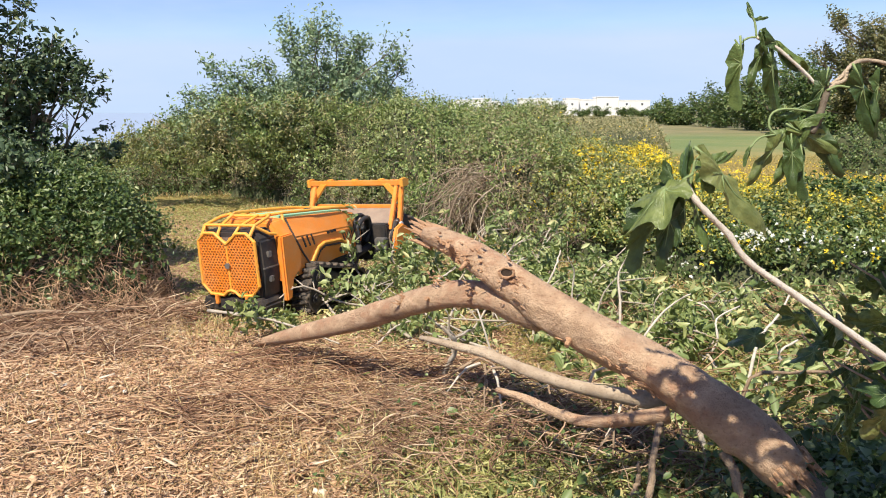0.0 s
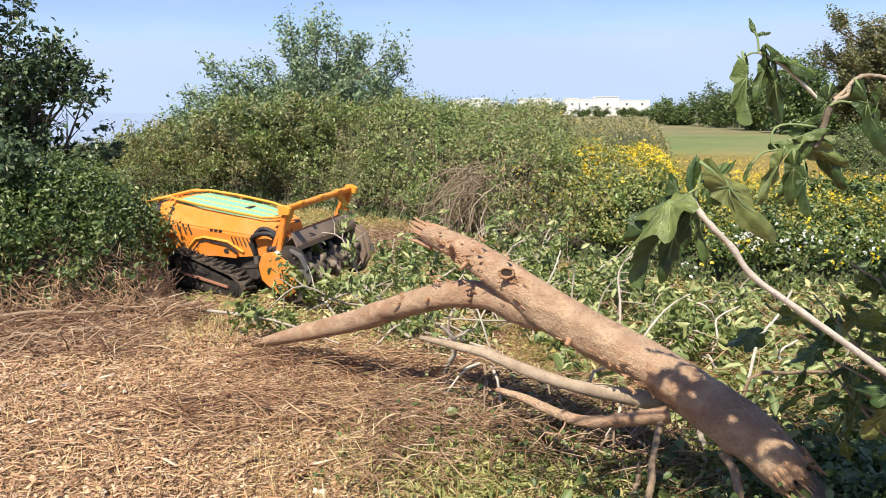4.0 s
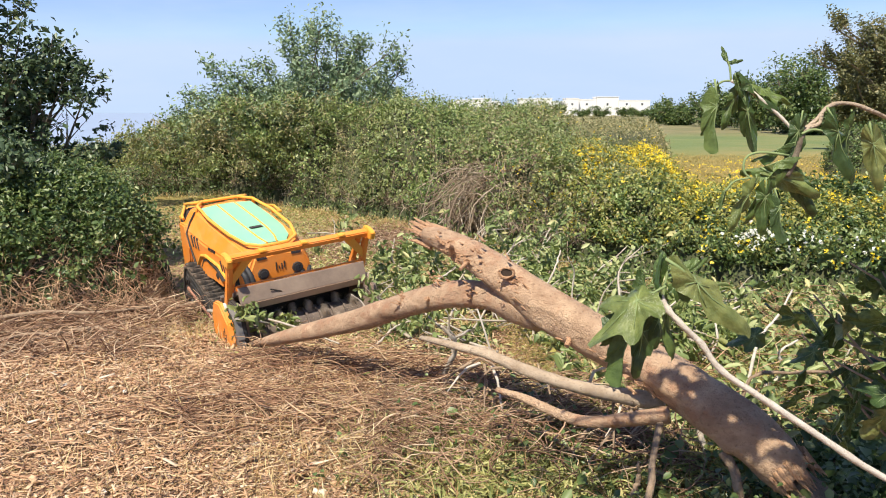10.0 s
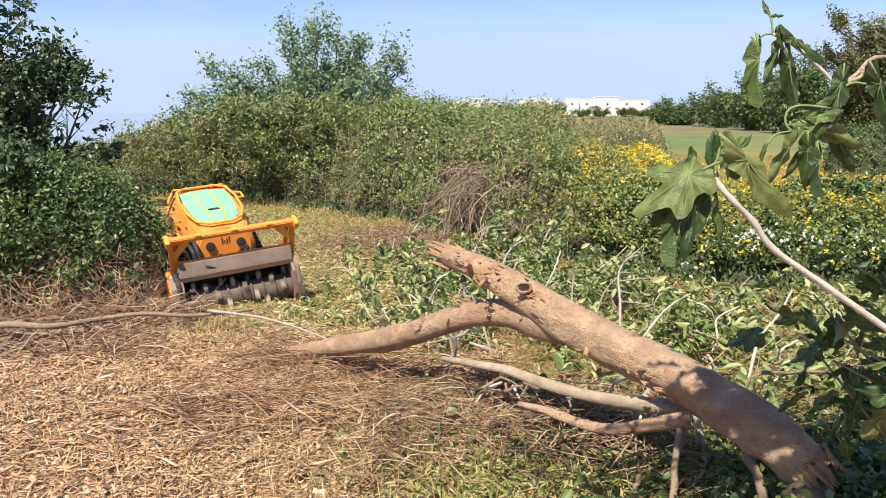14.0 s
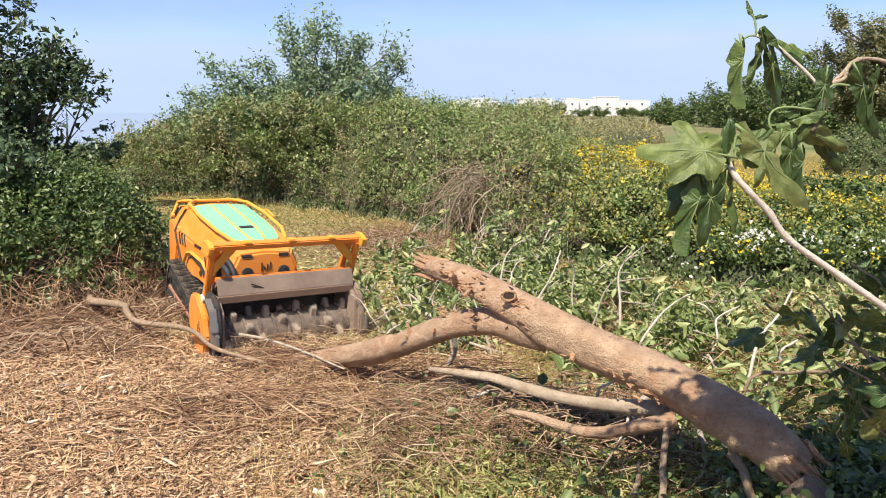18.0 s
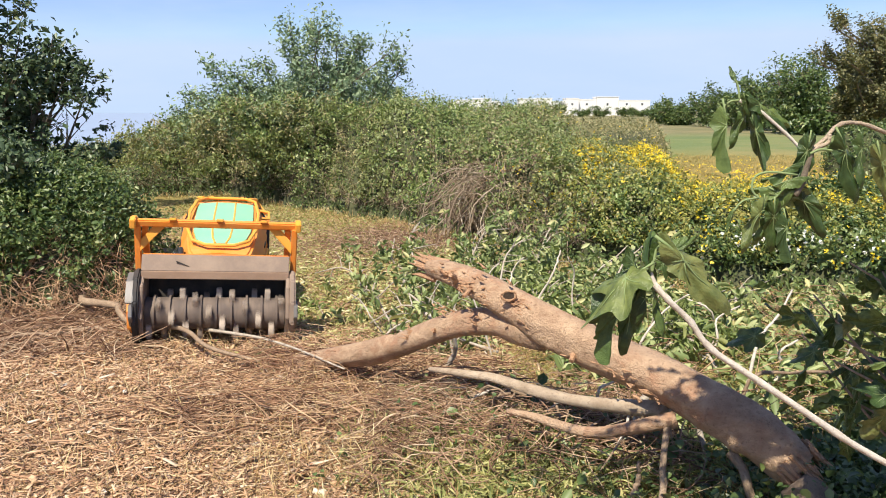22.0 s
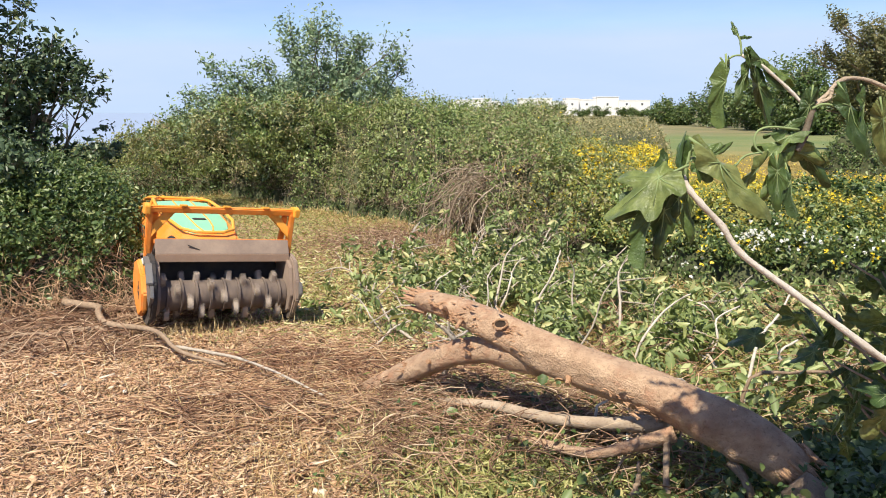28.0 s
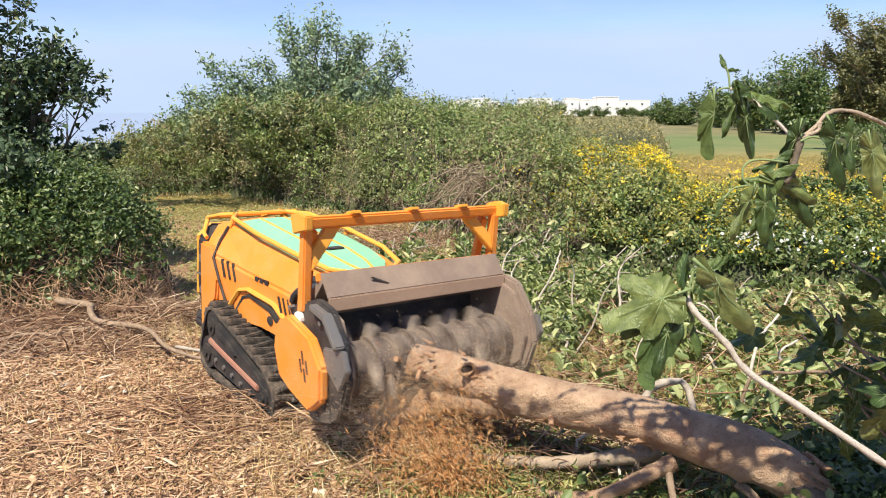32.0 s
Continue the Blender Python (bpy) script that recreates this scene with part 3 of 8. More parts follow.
def section(y, top_w, mid_w, low_w, top, mid, low):
    """Half outline of the hood at y, right side from the top down."""
    return [(top_w * 0.0, y, top + 0.02), (top_w, y, top), (mid_w, y, mid), (low_w, y, low)]


def build_hood(parent):
    secs = [section(-0.70, 0.31, 0.435, 0.41, 1.125, 0.92, 0.50), section(-0.58, 0.32, 0.44, 0.42, 1.135, 0.92, 0.50),
            section(-0.10, 0.33, 0.42, 0.42, 1.085, 0.88, 0.52), section(0.40, 0.315, 0.385, 0.385, 1.025, 0.84, 0.56),
            section(0.68, 0.275, 0.335, 0.335, 0.965, 0.80, 0.60), section(0.75, 0.24, 0.30, 0.30, 0.93, 0.79, 0.62)]
    bm = bmesh.new()
    rows = []
    for s in secs:
        right = [bm.verts.new(p) for p in s]
        left = [bm.verts.new((-p[0], p[1], p[2])) for p in s[1:]]
        rows.append(left[::-1] + right)
    for a, b in zip(rows, rows[1:]):
        for i in range(len(a) - 1):
            bm.faces.new((a[i], a[i + 1], b[i + 1], b[i]))
    bm.faces.new(rows[0])
    bm.faces.new(rows[-1][::-1])
    bmesh.ops.recalc_face_normals(bm, faces=bm.faces)
    bmesh.ops.bevel(bm, geom=[e for e in bm.edges if e.is_manifold and e.calc_face_angle(0) > 0.35], offset=0.018, segments=2, affect="EDGES", clamp_overlap=True)
    hood = part("hood", bm, M_ORANGE, parent, "orange painted sheet-metal hood")
    roof = lambda y: float(np.interp(y, [-0.70, -0.58, -0.10, 0.40, 0.68], [1.14, 1.155, 1.105, 1.045, 0.985]))
    half = lambda y: float(np.interp(y, [-0.62, -0.5, -0.10, 0.40, 0.56, 0.64], [0.20, 0.285, 0.295, 0.27, 0.21, 0.12]))
    # green lid in three fields
    ys = [-0.50, -0.30, 0.0, 0.3, 0.5, 0.62]
    for name, f0, f1 in (("green_panel", -0.97, -0.36), ("green_panel", -0.31, 0.31), ("green_panel", 0.36, 0.97)):
        bm = bmesh.new()
        grid = [[bm.verts.new((half(y) * f, y, roof(y) + 0.012 + (0.012 if abs(f) < 0.4 else -0.006 * (abs(f) > 0.8)))) for f in (f0, f1)] for y in ys]
        low = [[bm.verts.new((half(y) * f, y, roof(y) - 0.03)) for f in (f0, f1)] for y in ys]
        for g, h in zip(grid, grid[1:]):
            bm.faces.new((g[0], g[1], h[1], h[0]))
        for j in (0, 1):
            for i in range(len(ys) - 1):
                bm.faces.new((grid[i][j], grid[i + 1][j], low[i + 1][j], low[i][j]))
        for i in (0, -1):
            bm.faces.new((grid[i][0], grid[i][1], low[i][1], low[i][0]))
        bmesh.ops.recalc_face_normals(bm, faces=bm.faces)
        part(name, bm, M_GREEN, hood, "mint-green bonnet panel")
    for f in (-0.335, 0.335):
        part("rib", tube([(half(y) * f, y, roof(y) + 0.020) for y in ys], 0.011, 6), M_AMBER, hood)
    for s in (-1, 1):
        # the rear shoulder: a deeper panel with a hooked lower edge, parted from the flank by a dark seam
        part("shoulder", cprism([(-0.705, 0.98), (-0.54, 0.98), (-0.44, 0.74), (-0.47, 0.58), (-0.58, 0.50), (-0.63, 0.30), (-0.705, 0.28)], "x", *sorted((s * 0.39, s * 0.452)), bevel=0.014), M_ORANGE, hood, "orange rear shoulder panel")
        part("seam", tube([(s * 0.335, -0.50, 1.125), (s * 0.395, -0.51, 1.02), (s * 0.448, -0.50, 0.90), (s * 0.445, -0.42, 0.74), (s * 0.442, -0.33, 0.60)], 0.009, 6), M_BLACK, hood, "dark rubber seam")
        # black strip in place of the shade along the recess's upper edge
        part("recess_shade", cprism([(-0.24, 0.56), (-0.13, 0.70), (-0.04, 0.735), (0.22, 0.705), (0.36, 0.61), (0.35, 0.60), (0.21, 0.685), (-0.04, 0.715), (-0.12, 0.68), (-0.22, 0.56)], "x", *sorted((s * 0.36, s * 0.424))), M_BLACK, hood, "black strip painted as the shade under the flank rib")
    part("vent", cbox(-0.065, 0.065, 0.24, 0.30, roof(0.27) + 0.022, roof(0.27) + 0.034, bevel=0.005), M_BLACK, hood, "black bonnet vent")
    # tube guard round the lid
    loop = [(0.30, -0.50), (0.20, -0.66), (0, -0.665), (-0.20, -0.66), (-0.30, -0.50), (-0.335, -0.1), (-0.315, 0.36), (-0.25, 0.60), (-0.13, 0.69), (0, 0.70), (0.13, 0.69), (0.25, 0.60), (0.315, 0.36), (0.335, -0.1), (0.30, -0.50)]
    part("guard_rail", tube([(x, y, roof(y) + 0.038) for x, y in loop], 0.0165, 8), M_AMBER, hood, "amber tube guard round the bonnet")
    for x in (-0.30, 0.30):
        part("rail_foot", tube([(x, -0.50, roof(-0.5) + 0.03), (x * 1.2, -0.54, 1.0)], 0.015, 6), M_AMBER, hood)
    part("rail_foot", tube([(-0.33, -0.30, 1.14), (-0.44, -0.28, 1.12), (-0.44, -0.12, 1.09), (-0.34, -0.10, 1.10)], 0.016, 6), M_AMBER, hood, "tube step on the hood's side")
    for s in (-1, 1):
        # a recess with a raised hexagonal edge on each flank
        rim = [(-0.28, 0.60), (-0.16, 0.735), (-0.05, 0.765), (0.24, 0.735), (0.42, 0.62)]
        wx = lambda y, z: s * (float(np.interp(y, [-0.6, -0.1, 0.4, 0.68], [0.435, 0.42, 0.385, 0.335])) + 0.006)
        part("flank_rib", tube([(wx(y, z), y, z) for y, z in rim], 0.017, 6), M_AMBER, hood)
        part("flank_panel", cprism([(-0.22, 0.54), (-0.12, 0.70), (0.22, 0.69), (0.36, 0.60), (0.34, 0.54)], "x", *sorted((s * 0.36, s * 0.412))), M_ORANGE, hood)
        part("cap", disc(bmesh.new(), (s * 0.413, 0.22, 0.62), "x", 0.032, 0.012, 12), M_BLACK, hood)
        for i in range(3):
            y = -0.40 + i * 0.07
            part("louvre", cprism([(y, 0.90), (y + 0.012, 0.91), (y + 0.052, 0.79), (y + 0.040, 0.78)], "x", *sorted((s * 0.40, s * (0.441 - 0.004 * i)))), M_BLACK, hood)
        for i in range(5):
            y = 0.28 + i * 0.045
            part("louvre", cprism([(y, 0.80), (y + 0.009, 0.806), (y + 0.045, 0.70), (y + 0.036, 0.694)], "x", *sorted((s * 0.30, s * (0.402 - 0.006 * i)))), M_BLACK, hood)
        for i in range(3):
            part("lettering_bar", cbox(*sorted((s * 0.36, s * (0.413 - 0.003 * i))), 0.02 + i * 0.055, 0.06 + i * 0.055, 0.845, 0.875), M_BLACK, hood)
        for i, (dy, dz) in enumerate(((0, 0), (0.05, 0.03), (0.02, 0.07), (0.06, -0.03), (-0.01, -0.05))):
            part("emblem_bar", cbox(*sorted((s * 0.40, s * 0.446)), -0.60 + dy, -0.585 + dy, 0.66 + dz, 0.72 + dz, bevel=0.003), M_BLACK, hood)
    # front face: two lamps and an emblem
    for x in (-0.17, 0.17):
        part("headlight", disc(bmesh.new(), (x, 0.757, 0.76), "y", 0.052, 0.03, 18), M_BLACK, hood, "black round headlight")
        part("headlight_glass", disc(bmesh.new(), (x, 0.774, 0.76), "y", 0.034, 0.012, 14), M_LENS, hood)
        part("marker_lamp", cbox(x - 0.055, x + 0.055, 0.71, 0.755, 0.895, 0.93, bevel=0.008), M_LENS, hood)
    for i in range(4):
        part("emblem_bar", cbox(-0.05 + i * 0.027, -0.04 + i * 0.027, 0.745, 0.757, 0.78 - 0.012 * (i % 2), 0.85 - 0.02 * (i % 3)), M_BLACK, hood)
    return hood


def grille_shape(x, z):
    """Inside the two-lobed rear grille?"""
    x = abs(x)
    top = 1.02 - 1.1 * max(0.0, 0.10 - x) * 0.9 - max(0.0, x - 0.27) * 0.9
    low = 0.40 + 0.8 * max(0.0, 0.07 - x) * 0.6 + max(0.0, x - 0.25) * 0.9
    return x < 0.345 and low < z < top


def build_rear(parent):
    rear = part("engine_cover", cprism([(-0.36, 0.36), (0.36, 0.36), (0.385, 0.60), (0.375, 0.95), (0.30, 1.05), (-0.30, 1.05), (-0.375, 0.95), (-0.385, 0.60)], "y", -0.93, -0.70, 0.02), M_BLACK, parent, "black ribbed engine cover")
    for s in (-1, 1):
        for z in (0.55, 0.80):
            part("latch", cbox(*sorted((s * 0.37, s * 0.402)), -0.86, -0.81, z - 0.03, z + 0.03, bevel=0.006), M_GREY, rear, "bright metal latch")
        part("seam", cbox(*sorted((s * 0.37, s * 0.391)), -0.92, -0.72, 0.66, 0.675), M_GREY, rear)
        part("cage_tube", tube([(s * 0.30, -0.97, 1.00), (s * 0.31, -0.90, 1.10), (s * 0.30, -0.70, 1.15), (s * 0.24, -0.62, 1.165)], 0.0165, 8), M_AMBER, rear)
        part("cage_tube", tube([(s * 0.10, -0.97, 1.00), (s * 0.12, -0.90, 1.085), (s * 0.16, -0.68, 1.165)], 0.0155, 8), M_AMBER, rear)
        part("cage_tube", tube([(s * 0.31, -0.90, 1.09), (s * 0.385, -0.80, 1.0), (s * 0.40, -0.72, 0.98)], 0.0155, 8), M_AMBER, rear)
    part("cage_tube", tube([(-0.31, -0.90, 1.10), (0.31, -0.90, 1.10)], 0.0155, 8), M_AMBER, rear)
    # perforated guard: small square rings in slanted rows
    bm = bmesh.new()
    p, y0, y1 = 0.038, -0.975, -0.962
    for j in range(-4, 24):
        for i in range(-12, 13):
            x, z = (i + (0.5 if j % 2 else 0)) * p, 0.40 + j * p * 0.72
            if not grille_shape(x, z):
                continue
            ring = []
            for y in (y0, y1):
                for r in (0.56, 0.36):
                    ring.append([bm.verts.new((x + p * r * math.cos(a), y, z + p * r * 1.0 * math.sin(a))) for a in (radians(60 * q + 30) for q in range(6))])
            for q in range(6):
                n = (q + 1) % 6
                bm.faces.new((ring[0][q], ring[0][n], ring[1][n], ring[1][q]))
                bm.faces.new((ring[1][q], ring[1][n], ring[3][n], ring[3][q]))
    part("grille", bm, M_ORANGE, rear, "orange perforated radiator grille")
    edge = [(0, 0.92), (0.09, 0.99), (0.14, 1.03), (0.26, 1.03), (0.35, 0.95), (0.355, 0.50), (0.26, 0.40), (0.10, 0.39), (0.05, 0.43), (0, 0.445)]
    edge = edge + [(-x, z) for x, z in edge[-2::-1]]
    part("grille_frame", tube([(x, -0.97, z) for x, z in edge], 0.017, 8), M_AMBER, rear, "amber frame of two lobes")
    part("grille_bar", tube([(0, -0.97, 0.92), (0, -0.97, 0.445)], 0.012, 6), M_AMBER, rear)
    part("badge", disc(bmesh.new(), (0, -0.985, 0.70), "y", 0.03, 0.014, 14), M_GREY, rear)
    part("radiator", cbox(-0.31, 0.31, -0.95, -0.93, 0.42, 0.98), M_ROTOR, rear, "dark dusty radiator")
    part("bumper", cprism([(-0.38, 0.22), (0.38, 0.22), (0.40, 0.30), (0.36, 0.37), (-0.36, 0.37), (-0.40, 0.30)], "y", -0.97, -0.72, 0.02), M_BLACK, rear)
    for x in (-0.18, 0.20):
        part("tow_eye", cbox(x - 0.02, x + 0.02, -1.0, -0.96, 0.30, 0.40, bevel=0.006), M_ORANGE, rear)
    return rear


def build_head(parent):
    """The mulching head, its coordinates counted from the hinge."""
    side = [(0.48, 0.18), (0.50, -0.10), (0.60, -0.22), (0.80, -0.25), (0.97, -0.20), (1.06, -0.06), (1.06, 0.12), (0.98, 0.30), (0.86, 0.36), (0.60, 0.34)]
    bm = bmesh.new()
    box(bm, -0.58, 0.58, 0.46, 0.60, -0.12, 0.31, 0.015)
    head = part("head", bm, M_BLACK, parent, "black steel mulching head body")
    head.matrix_basis = Matrix.Translation(PIVOT)
    part("apron", cprism([(0.56, 0.30), (0.80, 0.46), (0.84, 0.44), (0.60, 0.26)], "x", -0.59, 0.59), M_STEEL, head, "dusty brown apron behind the deflector")
    for s in (-1, 1):
        xa, xb = sorted((s * 0.605, s * 0.655))
        pl = part("side_plate", cprism(side, "x", xa, xb, 0.012), M_BLACK if s > 0 else M_STEEL, head, "black rounded side plate" if s > 0 else "dusty steel side plate")
        xa, xb = sorted((s * 0.575, s * 0.606))
        part("side_liner", cprism([(0.50, 0.16), (0.52, -0.08), (0.60, -0.20), (0.80, -0.22), (0.96, -0.16), (1.03, -0.02), (0.98, 0.24), (0.85, 0.33), (0.60, 0.30)], "x", xa, xb, 0.006), M_STEEL, head)
        # post, back stay, gusset
        xa, xb = sorted((s * 0.615, s * 0.665))
        part("post", cprism([(0.66, 0.30), (0.73, 0.30), (0.85, 0.72), (0.80, 0.74)], "x", xa, xb, 0.008), M_ORANGE, head, "orange guard post")
        part("stay", cprism([(0.52, 0.24), (0.58, 0.24), (0.80, 0.70), (0.77, 0.72)], "x", *sorted((s * 0.56, s * 0.61)), bevel=0.006), M_ORANGE, head)
        part("bracket", cbox(*sorted((s * 0.44, s * 0.59)), 0.40, 0.47, 0.02, 0.16, bevel=0.01), M_GREY, head, "scuffed bare metal hinge bracket")
        part("gusset", cprism([(s * 0.62, 0.50), (s * 0.62, 0.60), (s * 0.50, 0.74), (s * 0.40, 0.74)], "y", 0.76, 0.80, 0.005), M_AMBER, head, "orange corner gusset")
        part("bar_end", cprism([(0.76, 0.70), (0.90, 0.70), (0.92, 0.77), (0.85, 0.80), (0.76, 0.80)], "x", *sorted((s * 0.645, s * 0.690)), bevel=0.006), M_AMBER, head)
        part("skid", cprism([(0.66, -0.25), (0.74, -0.268), (0.86, -0.268), (0.94, -0.24), (0.98, -0.19), (0.92, -0.17), (0.64, -0.19)], "x", *sorted((s * 0.60, s * 0.66)), bevel=0.008), M_RUBBER, head, "worn dark skid shoe")
        part("lug_plate", cprism([(0.90, 0.12), (1.08, 0.10), (1.10, 0.0), (1.0, -0.10), (0.90, 0.02)], "x", *sorted((s * 0.64, s * 0.672)), bevel=0.006), M_GREY, head)
        part("arm", tube([(s * 0.30, -0.10, -0.02), (s * 0.30, 0.25, 0.02), (s * 0.34, 0.50, 0.06)], 0.045, 8), M_BLACK, head, "black lift arm")
        part("ram", tube([(s * 0.22, -0.05, 0.18), (s * 0.24, 0.48, 0.16)], 0.026, 8), M_GREY, head, "bright hydraulic ram")
    octa = [(0.44, 0.06), (0.50, 0.19), (0.64, 0.22), (0.84, 0.10), (0.92, -0.06), (0.88, -0.22), (0.74, -0.28), (0.56, -0.18), (0.46, -0.10)]
    cover = part("drive_cover", cprism([(y, z + 0.075) for y, z in octa], "x", 0.657, 0.712, 0.014), M_ORANGE, head, "orange many-sided drive cover")
    for i, (dy, dz) in enumerate(((0, 0), (0.03, 0.04), (0.06, -0.01), (0.03, -0.05))):
        part("emblem_bar", cbox(0.710, 0.714, 0.72 + dy, 0.735 + dy, 0.0 + dz, 0.07 + dz), M_BLACK, head)
    part("round_cap", disc(bmesh.new(), (0.66, 0.68, 0.27), "x", 0.036, 0.03, 14), M_WALLWHITE, head, "whitish oval bearing cap")
    part("edge_guard", cprism([(0.86, 0.34), (0.99, 0.28), (1.07, 0.12), (1.05, 0.10), (0.97, 0.25), (0.86, 0.31)], "x", 0.64, 0.70, 0.006), M_GREY, head, "worn bright edge guard")
    for y, z in ((0.60, 0.33), (0.52, -0.16), (0.90, 0.24), (0.98, -0.02)):
        part("bolt", disc(bmesh.new(), (0.66, y, z), "x", 0.014, 0.03, 6), M_GREY, head)
    bm = bmesh.new()
    prism(bm, [(0.775, 0.715), (0.835, 0.715), (0.855, 0.765), (0.835, 0.78), (0.775, 0.78)], "x", -0.665, 0.665, 0.008)
    bar = part("guard_bar", bm, M_ORANGE, head, "orange square guard bar")
    for x in (-0.38, -0.02, 0.36):
        part("tab", cbox(x - 0.03, x + 0.03, 0.80, 0.87, 0.772, 0.792, bevel=0.005), M_AMBER, head)
    # deflector: an upright plate with a folded lip
    part("deflector", cprism([(0.83, 0.485), (0.845, 0.485), (0.895, 0.355), (0.88, 0.345)], "x", -0.60, 0.60, 0.004), M_STEEL, head, "dusty brown steel deflector plate")
    part("deflector_lip", cprism([(0.884, 0.356), (0.898, 0.352), (0.885, 0.285), (0.868, 0.285)], "x", -0.60, 0.60, 0.004), M_LIP, head, "worn lighter folded lip")
    part("deflector_edge", cbox(-0.60, 0.60, 0.775, 0.812, 0.44, 0.487, bevel=0.008), M_ORANGE, head)
    part("scrape", cprism([(0.22, 0.395), (0.23, 0.39), (0.33, 0.43), (0.32, 0.437)], "y", 0.877, 0.884), M_BLACK, head)
    # hoses in a loop above the arms
    for i, x in enumerate((-0.26, -0.19, -0.12, 0.12, 0.19, 0.26)):
        pts = smooth_line([(x, 0.16, 0.16), (x - 0.05, 0.28, 0.30 - 0.02 * i), (x + 0.04, 0.44, 0.28), (x + 0.10, 0.56, 0.24)], 14)
        part("hose", tube(pts, 0.020, 8), M_HOSE, head, "black hydraulic hose", smooth=True)
    for i, x in enumerate((0.33, 0.38)):
        loop = [(x, 0.16, 0.12), (x + 0.03, 0.14, 0.34), (x + 0.02, 0.26, 0.46 - 0.05 * i), (x, 0.42, 0.40), (x - 0.02, 0.46, 0.26), (x - 0.05, 0.40, 0.12)]
        part("hose_loop", tube(smooth_line(loop, 20), 0.026, 8), M_HOSE, head, "thick black hose in a loop", smooth=True)
        part("fitting", tube([(x, 0.16, 0.06), (x, 0.16, 0.15)], 0.032, 8), M_GREY, head, "bright hose fitting")
    return head


def build_rotor(parent):
    bm = disc(bmesh.new(), (0, 0, 0), "x", 0.135, 1.14, 28)
    rotor = part("rotor", bm, M_ROTOR, parent, "dusty brown steel cutting drum", smooth=False)
    for k in range(9):
        part("ring", disc(bmesh.new(), (-0.50 + k * 0.125, 0, 0), "x", 0.155, 0.018, 28), M_ROTOR, rotor)
    me = bpy.data.meshes.new("tooth")
    b = bmesh.new()
    prism(b, [(-0.035, 0.12), (0.045, 0.12), (0.050, 0.205), (0.028, 0.225), (-0.010, 0.19)], "x", -0.024, 0.024, 0.006)
    b.to_mesh(me)
    b.free()
    me.materials.append(M_TOOTH)
    for k in range(30):
        o = new("tooth", me)
        o.parent = rotor
        o.matrix_basis = Matrix.Translation((-0.535 + 1.07 * k / 29, 0, 0)) @ Matrix.Rotation(radians(k * 133.0), 4, "X")
    return rotor


def build_mulcher():
    m = thing("mulcher", "orange and mint-green tracked mulching machine with steel head", "mulching machine")
    ch = part("chassis", cprism([(-0.78, 0.24), (0.60, 0.24), (0.72, 0.36), (0.70, 0.60), (-0.78, 0.55)], "x", -0.335, 0.335, 0.02), M_BLACK, m, "black chassis between the tracks")
    for s in (-1, 1):
        build_track(m, s)
    build_hood(m).matrix_basis = Matrix.Diagonal((1, 1.115, 0.937, 1))
    build_rear(m).matrix_basis = Matrix.Diagonal((1, 1.095, 0.960, 1))
    head = build_head(m)
    rotor = build_rotor(m)
    m.scale = (1.12, 1.12, 1.12)
    return m, head, rotor


mulcher, mulcher_head, mulcher_rotor = build_mulcher()

# ---- the felled fig tree ----
FOOT = Vector((1.719, 3.532, 0.306))
TRUNK_LINE = [(1.720, 3.503, 0.340, 0.108), (1.663, 3.543, 0.392, 0.122), (1.550, 3.643, 0.493, 0.131), (1.389, 3.761, 0.587, 0.132), (1.178, 3.916, 0.715, 0.125), (0.935, 4.127, 0.816, 0.123), (0.642, 4.335, 0.957, 0.121), (0.397, 4.552, 1.089, 0.110), (0.161, 4.76, 1.212, 0.090), (-0.019, 4.902, 1.283, 0.072), (-0.113, 4.977, 1.302, 0.050)]
STUMP_LINE = [(1.730, 3.515, 0.300, 0.080), (1.797, 3.457, 0.226, 0.105), (1.883, 3.405, 0.122, 0.122), (1.924, 3.378, -0.016, 0.140)]
LIMB_LINE = [(0.589, 4.403, 0.9, 0.095), (0.43, 4.532, 0.93, 0.093), (0.304, 4.671, 0.956, 0.089), (0.06, 4.928, 0.904, 0.090), (-0.256, 5.265, 0.748, 0.087), (-0.437, 5.433, 0.653, 0.082), (-0.60, 5.605, 0.572, 0.070), (-0.82, 5.810, 0.485, 0.044)]
LIMB_END = [(-0.32, 5.325, 0.714, 0.066), (-0.437, 5.433, 0.653, 0.087), (-0.616, 5.624, 0.546, 0.086), (-1.025, 6.001, 0.348, 0.074), (-1.431, 6.369, 0.164, 0.054), (-1.717, 6.615, 0.037, 0.019)]


